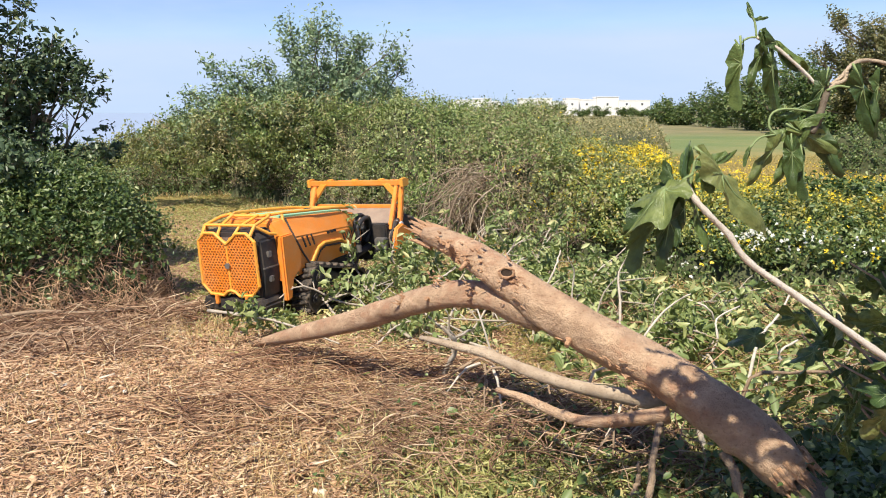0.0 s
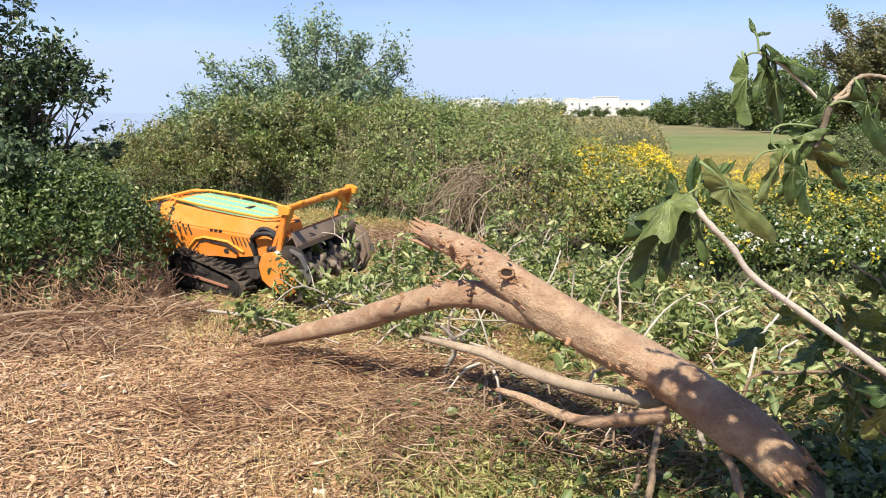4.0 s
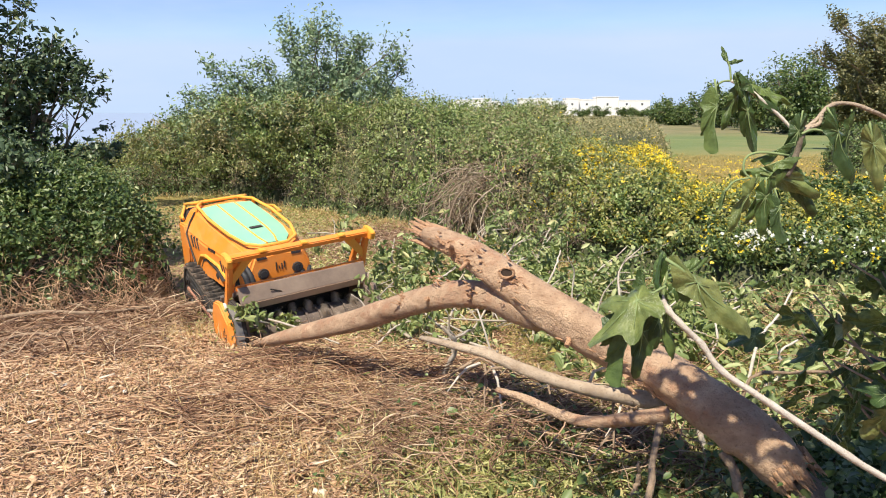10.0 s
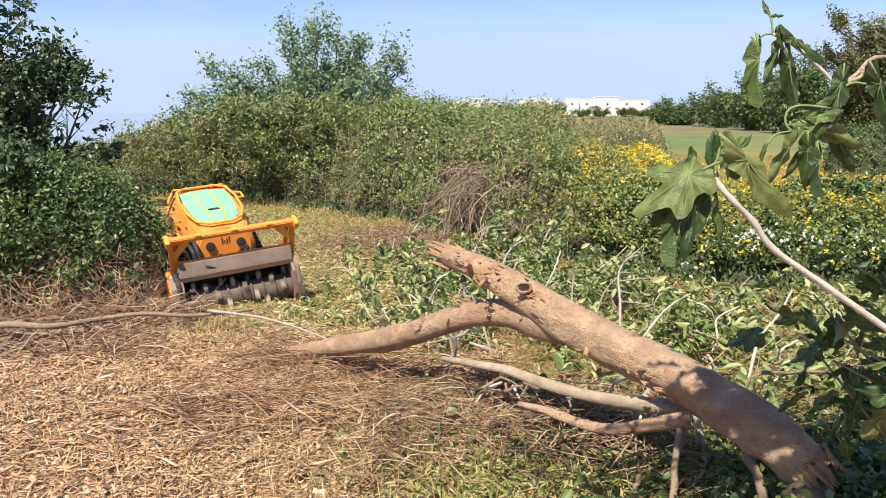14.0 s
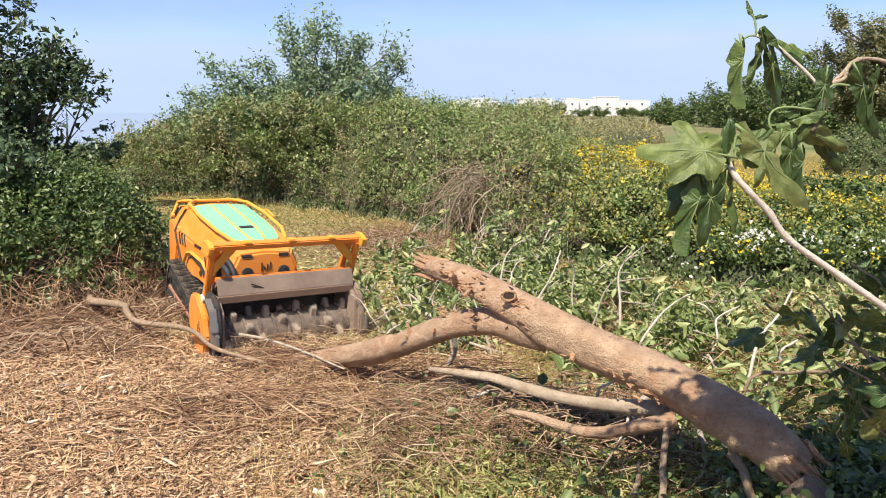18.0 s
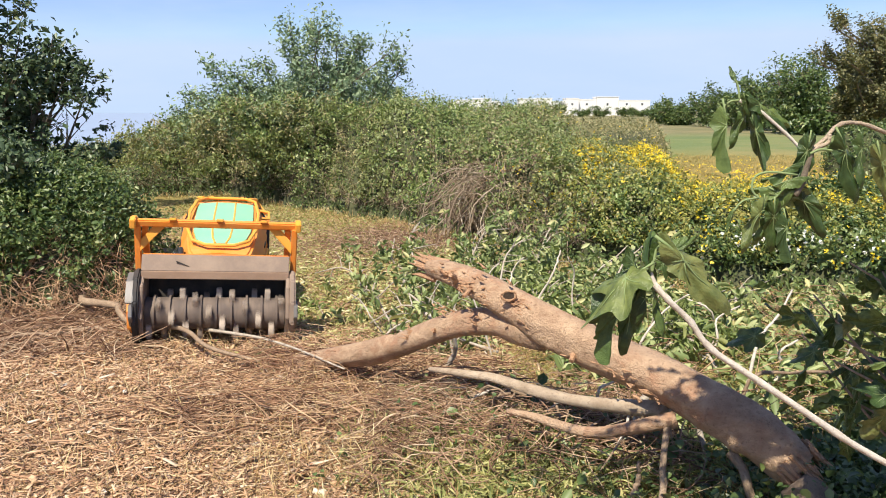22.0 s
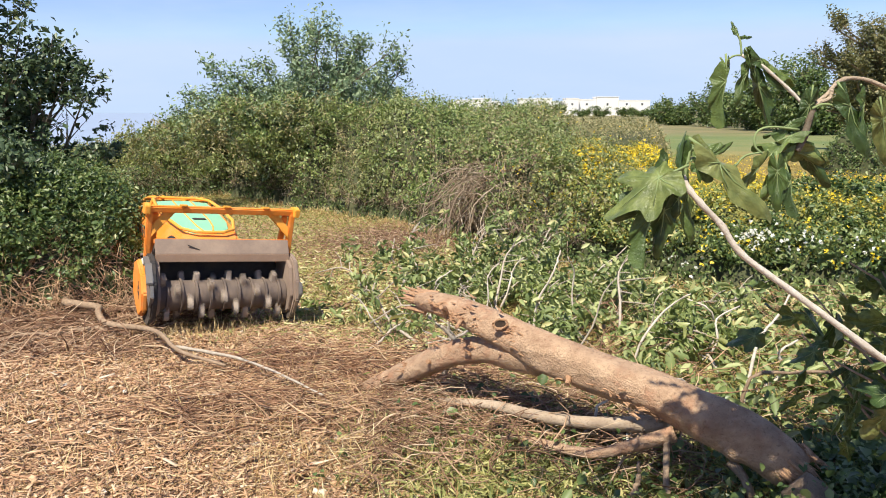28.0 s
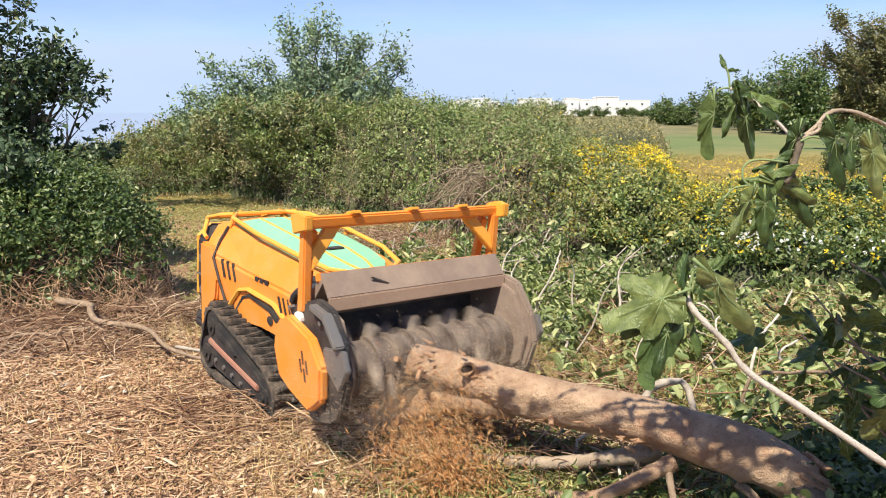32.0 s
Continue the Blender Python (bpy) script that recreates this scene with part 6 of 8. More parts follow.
def build_litter():
    # bright chips over the clearing towards the camera
    n = 52000
    x, y = rng.uniform(-5.4, 1.2, n), 3.3 + 5.6 * rng.uniform(0, 1, n) ** 1.25
    keep = rng.uniform(0, 1, n) < np.clip(1.15 - step(-1.2, 0.9, x + 0.35 * (y - 4.5)) * 0.85 - step(6.6, 8.4, y) * 0.8, 0.05, 1)
    x, y = x[keep], y[keep]
    k = len(x)
    v, f = chip_arrays(on_ground(x, y, rng.uniform(0.0, 0.035, k)), rng.uniform(0, 6.28, k), rng.normal(0, 0.28, k), rng.gamma(2.2, 0.017, k) + 0.018, 0.004 + rng.gamma(2.0, 0.0042, k), rng.uniform(0.003, 0.007, k))
    t = tagged(raw("wood_chips", v, f, M_CHIP), "tan and pale wood chips strewn over the clearing", "wood chips", kind="stuff")
    n = 42000
    x, y = rng.uniform(-5.2, 0.9, n), 3.3 + 4.6 * rng.uniform(0, 1, n) ** 1.25
    v, f = sliver_arrays(on_ground(x, y, rng.uniform(0.005, 0.045, n)), rng.uniform(0, 6.28, n), rng.normal(0, 0.3, n), rng.gamma(2.5, 0.020, n) + 0.02, rng.uniform(0.003, 0.010, n), rng.uniform(0.002, 0.006, n))
    tagged(raw("wood_splinters", v, f, M_CHIP), "shredded pale wood fibres mixed with the chips", "wood chips", kind="stuff")
    n = 16000
    x, y = rng.uniform(-7, 7, n), rng.uniform(-5, 3.5, n)
    v, f = chip_arrays(on_ground(x, y, rng.uniform(0.0, 0.02, n)), rng.uniform(0, 6.28, n), rng.normal(0, 0.2, n), rng.gamma(2.2, 0.022, n) + 0.03, rng.uniform(0.008, 0.025, n), rng.uniform(0.003, 0.007, n))
    tagged(raw("wood_chips", v, f, M_CHIP), "tan wood chips thinning out over the trodden ground", "wood chips", kind="stuff")
    # fine splinters and straw
    n = 135000
    x, y = rng.uniform(-7.2, 4.2, n), 3.2 + 19.0 * rng.uniform(0, 1, n) ** 1.9
    heap = np.exp(-((x + 0.5) / 1.1) ** 2 - ((y - 4.9) / 1.1) ** 2)
    keep = (rng.uniform(0, 1, n) < 0.60 + 0.5 * heap) & (y < np.interp(x, FRONT_X, FRONT_Y) + 0.2)
    x, y, heap = x[keep], y[keep], heap[keep]
    k = len(x)
    v, f = sliver_arrays(on_ground(x, y, rng.uniform(0.0, 0.03, k) + 0.10 * heap * rng.uniform(0, 1, k)), rng.uniform(0, 6.28, k), rng.normal(0, 0.22, k), (rng.gamma(2.5, 0.024, k) + 0.025) * (1 + 0.5 * step(7, 14, y)), rng.uniform(0.003, 0.009, k) * (1 + step(7, 14, y)), rng.uniform(0.002, 0.005, k))
    tagged(raw("straw_litter", v, f, M_STRAW), "dry golden straw and splinters over the ground", "straw", kind="stuff")
    # chopped green where the machine has worked
    n = 95000
    x, y = rng.uniform(-7.0, 4.2, n), rng.uniform(5.6, 22.5, n)
    w = np.exp(-((x + 0.8 - 0.05 * (y - 8)) / 2.2) ** 2) * step(5.6, 7.4, y + 0.4 * x) + 0.75 * step(0.3, 1.5, x)
    w = np.maximum(w, 0.8 * step(8.4, 10.0, y) * step(-0.40, -0.33, x / y) * step(0.8, -0.6, x))
    w = np.maximum(w, 0.8 * step(6.9, 7.6, y) * step(-3.7, -3.0, x) * step(-0.6, -1.4, x))
    keep = (rng.uniform(0, 1, n) < w) & (y < np.interp(x, FRONT_X, FRONT_Y) + 0.3)
    x, y = x[keep], y[keep]
    k = len(x)
    tagged(leaf_cloud("chopped_green", on_ground(x, y, rng.uniform(0.0, 0.05, k)), rng.normal(0, 0.45, (k, 3)) + [0, 0, 1], rng.uniform(0.025, 0.10, k), M_FRESH, None, "", 0.32),
           "chopped yellow-green leaves and grass on the cleared strip", "cut greenery", kind="stuff")
    n = 5200
    y = rng.uniform(6.5, 13.5, n)
    x = y * rng.uniform(-0.30, 0.06, n)
    k = (x + 0.35 * (y - 6.2) > -1.1) & (rng.uniform(0, 1, n) < 0.25 + 0.9 * np.clip(bumps(x, y, 0.8, 3), 0, 1))
    x, y = x[k], y[k]
    n = len(x)
    v, f = chip_arrays(on_ground(x, y, rng.uniform(0.01, 0.05, n)), rng.uniform(0, 6.28, n), rng.normal(0, 0.25, n), rng.gamma(2.2, 0.026, n) + 0.03, rng.uniform(0.012, 0.045, n), rng.uniform(0.003, 0.007, n))
    tagged(raw("leaf_shreds", v, f, M_SHRED), "pale yellow-green shreds of leaf and pith on the strip", "cut greenery", kind="stuff")
    # reddish-brown twigs in loose drifts
    n = 1700
    x, y = np.concatenate([rng.normal(-0.75, 0.75, n // 2), rng.normal(0.2, 0.9, n // 2)]), np.concatenate([rng.normal(5.0, 0.40, n // 2), rng.normal(4.7, 0.6, n // 2)])
    lift = 0.13 * np.exp(-((y - 5.0) / 0.45) ** 2) * rng.uniform(0, 1, n)
    v, f = sliver_arrays(on_ground(x, y, 0.02 + lift), rng.normal(0.15, 0.9, n) + math.pi * rng.integers(0, 2, n), rng.normal(0.05, 0.16, n), rng.uniform(0.10, 0.60, n), rng.uniform(0.005, 0.013, n), rng.uniform(0.005, 0.011, n))
    tagged(raw("twig_drift", v, f, M_TWIG), "drift of thin reddish-brown twigs", "twigs", kind="stuff")
    n = 2900
    x, y = rng.uniform(-5.8, -2.7, n), rng.uniform(6.5, 8.8, n)
    hump = 0.05 + 0.18 * np.exp(-((y - 7.9) / 0.55) ** 2) * np.clip(0.6 + 0.6 * bumps(x, y, 0.8, 2), 0.1, 1.2)
    v, f = bent_arrays(on_ground(x, y, hump * rng.uniform(0, 1, n)), rng.uniform(0, 6.28, n), rng.uniform(0.12, 0.75, n), rng.uniform(0.003, 0.008, n), 0.35)
    tagged(raw("twig_drift", v, f, M_REDTWIG), "brown cut stems along the bramble's foot", "twigs", kind="stuff")
    # long bent stems raked into a windrow beside the limb, and a second drift on the chips
    n = 1500
    u = rng.uniform(0, 1, n)
    x = np.where(u < 0.62, rng.uniform(-1.75, 0.45, n), rng.normal(-1.30, 0.42, n))
    y = np.where(u < 0.62, 6.15 - 0.28 * (x + 0.7) + rng.normal(0, 0.32, n), rng.normal(5.15, 0.24, n))
    tall = np.where(u < 0.62, 0.16, 0.09) * rng.uniform(0, 1, n) ** 1.5
    a = rng.normal(0.05, 0.75, n) + np.where(rng.uniform(0, 1, n) < 0.35, 1.4, 0)
    v, f = bent_arrays(on_ground(x, y, 0.01 + tall), a, rng.uniform(0.12, 0.60, n), rng.uniform(0.0022, 0.0058, n), 0.22)
    tagged(raw("stem_windrow", v, f, M_WINDROW), "windrow of long bent reddish-brown stems", "twigs", kind="stuff")
    n = 2600
    x, y = rng.uniform(-0.5, 1.45, n), rng.normal(4.75, 0.42, n)
    a = rng.uniform(0, 6.28, n)
    v, f = bent_arrays(on_ground(x, y, 0.02 + 0.17 * rng.uniform(0, 1, n) ** 1.8), a, rng.uniform(0.10, 0.50, n), rng.uniform(0.0020, 0.0055, n), 0.30)
    tagged(raw("stem_tangle", v, f, M_REDTWIG), "tangle of dry stems under the felled trunk", "twigs", kind="stuff")
    n = 6000
    x, y = rng.normal(-0.9, 0.75, n), rng.normal(14.3, 0.9, n)
    v, f = sliver_arrays(on_ground(x, y, rng.uniform(0.02, 0.07, n)), rng.uniform(0, 6.28, n), rng.normal(0, 0.3, n), rng.gamma(2.5, 0.035, n) + 0.04, rng.uniform(0.010, 0.025, n), rng.uniform(0.004, 0.010, n))
    tagged(raw("bark_shreds", v, f, M_REDTWIG), "bare reddish-brown litter before the bank", "bark", kind="stuff")
    n = 30000
    x, y = rng.uniform(-5.2, 1.6, n), 3.3 + 5.2 * rng.uniform(0, 1, n) ** 1.2
    k = rng.uniform(0, 1, n) < 0.06 + 0.94 * step(0.15, 0.7, bumps(x, y, 0.75, 2) + 0.6 * bumps(x, y, 0.30, 4))
    x, y = x[k], y[k]
    n = len(x)
    v, f = sliver_arrays(on_ground(x, y, rng.uniform(0.005, 0.05, n)), rng.uniform(0, 6.28, n), rng.normal(0, 0.35, n), rng.gamma(2.5, 0.022, n) + 0.02, rng.uniform(0.004, 0.012, n), rng.uniform(0.003, 0.008, n))
    tagged(raw("bark_shreds", v, f, M_REDTWIG), "patches of dark shredded bark among the chips", "bark", kind="stuff")
    n = 2800
    x, y = rng.uniform(-3.9, 0.9, n), 3.35 + 3.9 * rng.uniform(0, 1, n) ** 1.1
    v, f = chip_arrays(on_ground(x, y, rng.uniform(0.015, 0.055, n)), rng.uniform(0, 6.28, n), rng.normal(0, 0.2, n), rng.gamma(3, 0.026, n) + 0.05, rng.uniform(0.005, 0.015, n), rng.uniform(0.003, 0.008, n))
    tagged(raw("wood_strips", v, f, M_CHIP), "long split strips of tan wood on the litter", "wood chips", kind="stuff")
    n = 520
    x, y = rng.uniform(-4.6, 0.4, n), 3.4 + 4.4 * rng.uniform(0, 1, n) ** 1.3
    v, f = chip_arrays(on_ground(x, y, rng.uniform(0.015, 0.04, n)), rng.uniform(0, 6.28, n), rng.normal(0, 0.25, n), rng.gamma(3, 0.016, n) + 0.04, rng.uniform(0.012, 0.034, n), rng.uniform(0.004, 0.010, n))
    tagged(raw("bark_flakes", v, f, M_FLAKE), "larger pale flakes of torn wood on the chips", "wood chips", kind="stuff")
    # upright dry grass and weeds
    n = 15000
    x, y = rng.uniform(-3.4, 2.4, n), rng.uniform(3.4, 8.2, n)
    keep = rng.uniform(0, 1, n) < 0.12 + 0.88 * (np.exp(-((x + 0.1) / 0.8) ** 2 - ((y - 4.4) / 0.9) ** 2) + np.exp(-((x + 2.5) / 0.6) ** 2 - ((y - 7.4) / 0.5) ** 2))
    x, y = x[keep], y[keep]
    k = len(x)
    L = rng.uniform(0.08, 0.30, k)
    v, f = sliver_arrays(on_ground(x, y, L * 0.35), rng.uniform(0, 6.28, k), rng.uniform(0.3, 1.4, k), L, rng.uniform(0.004, 0.009, k), np.full(k, 0.002))
    tagged(raw("grass_tufts", v, f, M_STRAW), "tufts of dry yellow grass standing in the litter", "grass", kind="stuff")
    n = 17000
    x, y = np.abs(rng.normal(0.0, 0.85, n)) - 0.10 + 0.25 * rng.normal(0, 1, n), rng.normal(4.40, 0.60, n)
    tagged(leaf_cloud("chopped_green", on_ground(x, y, 0.02 + 0.10 * rng.uniform(0, 1, n) ** 2), rng.normal(0, 0.6, (n, 3)) + [0, 0, 1], rng.uniform(0.03, 0.12, n), M_FRESH, None, "", 0.16),
           "yellowing cut grass blades heaped under the trunk", "cut greenery", kind="stuff")
    # green weeds in the foreground and under the trunk
    spots = [(0.0, 4.75, 0.16, 60), (-0.35, 5.0, 0.14, 40), (0.35, 4.4, 0.22, 120), (0.75, 4.0, 0.28, 190), (1.1, 3.75, 0.25, 260), (0.25, 4.9, 0.3, 120), (0.6, 4.75, 0.25, 160), (-0.1, 5.25, 0.2, 60), (0.45, 5.3, 0.3, 120), (0.95, 5.0, 0.3, 120), (1.45, 3.5, 0.2, 50), (1.0, 4.6, 0.35, 150), (1.6, 4.5, 0.4, 260), (2.15, 4.1, 0.3, 300), (2.45, 3.6, 0.22, 300)] + [(2.0, 3.35, 0.25, 300), (2.3, 3.2, 0.2, 200), (1.95, 3.42, 0.12, 260), (1.8, 3.3, 0.12, 160), (2.9, 5.2, 0.35, 150), (3.4, 6.3, 0.45, 180), (4.0, 7.6, 0.6, 420), (3.2, 8.4, 0.6, 360), (4.6, 8.6, 0.6, 420), (2.4, 9.6, 0.6, 300), (5.2, 7.8, 0.6, 360), (2.7, 4.3, 0.4, 200), (0.5, 3.7, 0.25, 70), (2.2, 5.1, 0.4, 90), (-0.55, 4.1, 0.15, 25)]
    cs = []
    for px, py, sp, m in spots:
        q = rng.normal(0, 1, (int(m * (1.0 if px < 1.9 else 6.0 if py < 4.5 else 1.6)), 3)) * [sp, sp, 0.075] + [px, py, 0.05]
        q[:, 2] = ground_z(q[:, 0], q[:, 1]) + np.abs(q[:, 2])
        cs.append(q)
    cs = np.concatenate(cs)
    tagged(leaf_cloud("weeds", cs, rng.normal(0, 0.6, cs.shape) + [0, -0.3, 0.9], rng.gamma(4, 0.0085, len(cs)) + 0.012, M_BRAMBLE, None, "", 0.8, rounded=True), "low green weeds and ivy in the shade", "weeds", kind="stuff")


def build_carpet():
    """Wilting fig leaves and regrowth that cover the ground between the trunk and the shrubs."""
    def spread(name, n, size, mat, lift, label, aspect, edge=0.0):
        x, y = rng.uniform(0.9, 5.2, n), rng.uniform(4.3, 9.4, n)
        near = bumps(x, y, 0.9, 2) + 0.6 * bumps(x, y, 0.4, 1)
        k = (x > 5.05 - 0.80 * y) & (x < 0.60 * y + 0.2) & (y < np.interp(x, FRONT_X, FRONT_Y) - 0.4) & (rng.uniform(0, 1, n) < 0.07 + 0.93 * step(-0.25 + edge, 0.30 + edge, near)) & ((x > 1.35) | (y > 5.2))
        x, y, near = x[k], y[k], near[k]
        c = on_ground(x, y, 0.02 + lift * np.clip(0.5 + 0.6 * near, 0.15, 1.2) * rng.uniform(0, 1, len(x)))
        ob = leaf_cloud(name, c, rng.normal(0, 0.62, c.shape) + [0, -0.35, 0.75], size * rng.uniform(0.45, 1.25, len(c)), mat, None, "", aspect, 0.35, True)
        tagged(ob, label, "leaves", kind="stuff")
    spread("wilted_leaves", 7000, 0.155, M_WILT, 0.32, "large pale wilting fig leaves in a loose heap", 0.36, 0.12)
    spread("green_leaves", 8000, 0.085, M_CUT, 0.34, "green fig leaves and regrowth among the cut branches", 0.45, 0.15)
    spread("green_leaves", 6000, 0.050, M_LOWSHRUB, 0.22, "small green weed leaves between the cut branches", 0.5)
    n = 26000
    x, y = rng.uniform(0.6, 5.4, n), rng.uniform(4.2, 9.6, n)
    k = (x > 4.9 - 0.80 * y) & (x < 0.62 * y) & (y < np.interp(x, FRONT_X, FRONT_Y) - 0.2)
    x, y = x[k], y[k]
    n = len(x)
    v, f = sliver_arrays(on_ground(x, y, rng.uniform(0.01, 0.14, n)), rng.uniform(0, 6.28, n), rng.normal(0, 0.45, n), rng.gamma(2.5, 0.030, n) + 0.03, rng.uniform(0.003, 0.009, n), rng.uniform(0.002, 0.006, n))
    tagged(raw("straw_litter", v, f, M_SERE), "dry olive-gold straw between the wilting leaves", "straw", kind="stuff")
    n = 900
    x, y = rng.uniform(1.0, 4.6, n), rng.uniform(4.3, 8.8, n)
    v, f = bent_arrays(on_ground(x, y, 0.05 + 0.25 * rng.uniform(0, 1, n) ** 1.5), rng.uniform(0, 6.28, n), rng.uniform(0.12, 0.6, n), rng.uniform(0.002, 0.006, n), 0.4)
    tagged(raw("stem_tangle", v, f, M_WINDROW), "dry reddish stems among the wilting leaves", "twigs", kind="stuff")


def build_sticks():
    """Single sticks and torn wood that can be told apart."""
    lines = [([(-2.384, 7.55, 0.255), (-1.883, 7.2, 0.276), (-1.419, 6.8, 0.272), (-0.866, 6.15, 0.261)], 0.016, M_PALE, "thin pale stick lying across the limb"),
             ([(-3.45, 7.6, 0.05), (-3.15, 7.5, 0.10), (-2.85, 7.4, 0.05)], 0.022, M_STICK, "weathered stick half buried in twigs"),
             ([(-3.95, 7.3, 0.04), (-3.4, 7.25, 0.14), (-3.0, 7.15, 0.05)], 0.030, M_STICK, "bent grey-brown root lying on the litter"),
             ([(-4.3, 6.9, 0.05), (-3.9, 7.1, 0.12), (-3.5, 6.95, 0.04)], 0.020, M_STICK, "weathered stick half buried in twigs"),
             ([(-1.95, 5.35, 0.04), (-1.65, 5.38, 0.07), (-1.40, 5.45, 0.05)], 0.010, M_PALE, "split pale stick among the chips"),
             ([(-0.349, 4.75, 0.008), (-0.261, 4.85, 0.029), (-0.187, 4.9, 0.015)], 0.011, M_PALE, "curled strip of pale wood")]
    lines += [([(-1.5, 3.75, 0.03), (-1.2, 3.8, 0.05), (-0.85, 3.78, 0.03)], 0.009, M_STICK, "thin brown stick among the chips"),
             ([(-2.3, 5.0, 0.03), (-1.9, 5.15, 0.06), (-1.5, 5.3, 0.05)], 0.010, M_TWIG, "thin brown stick among the chips"),
             ([(-0.9, 4.9, 0.06), (-0.5, 5.0, 0.10), (-0.1, 4.95, 0.05)], 0.011, M_TWIG, "thin brown stick among the chips"),
             ([(1.158, 4.498, 0.05), (1.294, 4.577, 0.36), (1.50, 4.54, 0.42), (1.562, 4.362, 0.15), (1.60, 4.30, 0.02)], 0.030, M_PALE, "bent pale bough arching out of the weeds beyond the trunk"),
             ([(1.98, 4.87, 0.02), (2.083, 4.972, 0.34), (2.169, 5.057, 0.56), (2.340, 5.182, 0.70), (2.503, 5.364, 0.86)], 0.014, M_ASH, "crooked whitish branch standing up in the weeds"),
             ([(1.90, 4.72, 0.02), (1.970, 4.679, 0.42), (2.177, 4.588, 0.48), (2.324, 4.396, 0.54), (2.540, 4.204, 0.50), (2.62, 4.10, 0.05)], 0.014, M_STICK, "thin dark branch lying over the weeds"),
             ([(0.0, 5.9, 0.05), (0.1, 5.75, 0.35), (-0.02, 5.7, 0.52)], 0.024, M_PALE, "peeled grey branch leaning on the limb"),
             ([(-0.95, 6.4, 0.02), (-0.85, 6.5, 0.10), (-0.7, 6.45, 0.05)], 0.03, M_RAW, "torn piece of fresh wood"),
             ([(0.75, 4.25, 0.10), (0.9, 4.45, 0.20), (1.05, 4.75, 0.12)], 0.014, M_STICK, "weathered stick in the shade"),
             ([(0.95, 3.7, 0.02), (1.02, 3.75, 0.15), (1.03, 3.78, 0.26)], 0.024, M_STICK, "short upright stump of a shoot")]
    q = np.random.default_rng(88)
    for x, y, dx, top in ((-0.55, 7.3, -0.35, 0.45), (-0.15, 7.9, 0.25, 0.62), (0.25, 7.4, 0.30, 0.75), (0.45, 6.6, -0.30, 0.70), (0.85, 7.0, 0.25, 0.95), (1.05, 6.3, 0.40, 0.80), (1.35, 7.3, -0.15, 0.85), (1.55, 6.1, 0.45, 0.72), (1.75, 6.8, 0.35, 0.66), (2.1, 6.2, 0.40, 0.55), (0.6, 8.4, 0.30, 0.70), (1.5, 8.2, 0.35, 0.70), (-0.75, 6.75, 0.45, 0.30), (2.6, 6.9, -0.35, 0.50), (2.3, 5.5, 0.35, 0.45), (0.1, 6.4, -0.25, 0.60)):
        w = lambda: q.normal(0, 0.05)
        lines.append(([(x, y, 0.0), (x + 0.30 * dx + w(), y + w(), 0.45 * top), (x + 0.55 * dx + w(), y + w(), 0.80 * top), (x + dx, y + w(), top)], q.uniform(0.009, 0.017), M_ASH if q.uniform() < 0.6 else M_PALE, "pale bare twig sticking out of the leaf heap"))
    for i, (pts, r, mat, label) in enumerate(lines):
        a = np.array(pts, float)
        a[:, 2] += ground_z(a[:, 0], a[:, 1])
        base = Vector(a[0])
        line = smooth_line(a, 16)
        wob = np.random.default_rng(i).normal(0, r * 0.16, line.shape)
        line = line + wob - a[0]
        rad = [r * (1.0 - 0.55 * k / 15) * (1 + 0.12 * math.sin(k * 2.1 + i)) for k in range(16)]
        ob = part("stick", tube([tuple(p) for p in line], rad, 8, 0.10, i), mat, None, "", True)
        ob.matrix_basis = Matrix.Translation(base)
        tagged(ob, label, "stick")
        if i == 0:
            loose_stick = ob
    # the long snaking branch that the machine drags over the clearing
    pts = smooth_line([(-1.6, 0.02, 0.06), (-1.25, -0.10, 0.10), (-0.95, 0.08, 0.07), (-0.6, -0.06, 0.10), (-0.25, -0.12, 0.07), (0.15, 0.06, 0.06), (0.55, 0.02, 0.09), (1.0, -0.05, 0.05), (1.6, 0.03, 0.04)], 40)
    ob = part("branch", tube([tuple(p) for p in pts], [0.044 - 0.00075 * k for k in range(40)], 9, 0.14, 3), M_STICK, None, "", True)
    tagged(ob, "long crooked bare branch lying on the chips", "branch")
    return ob, loose_stick


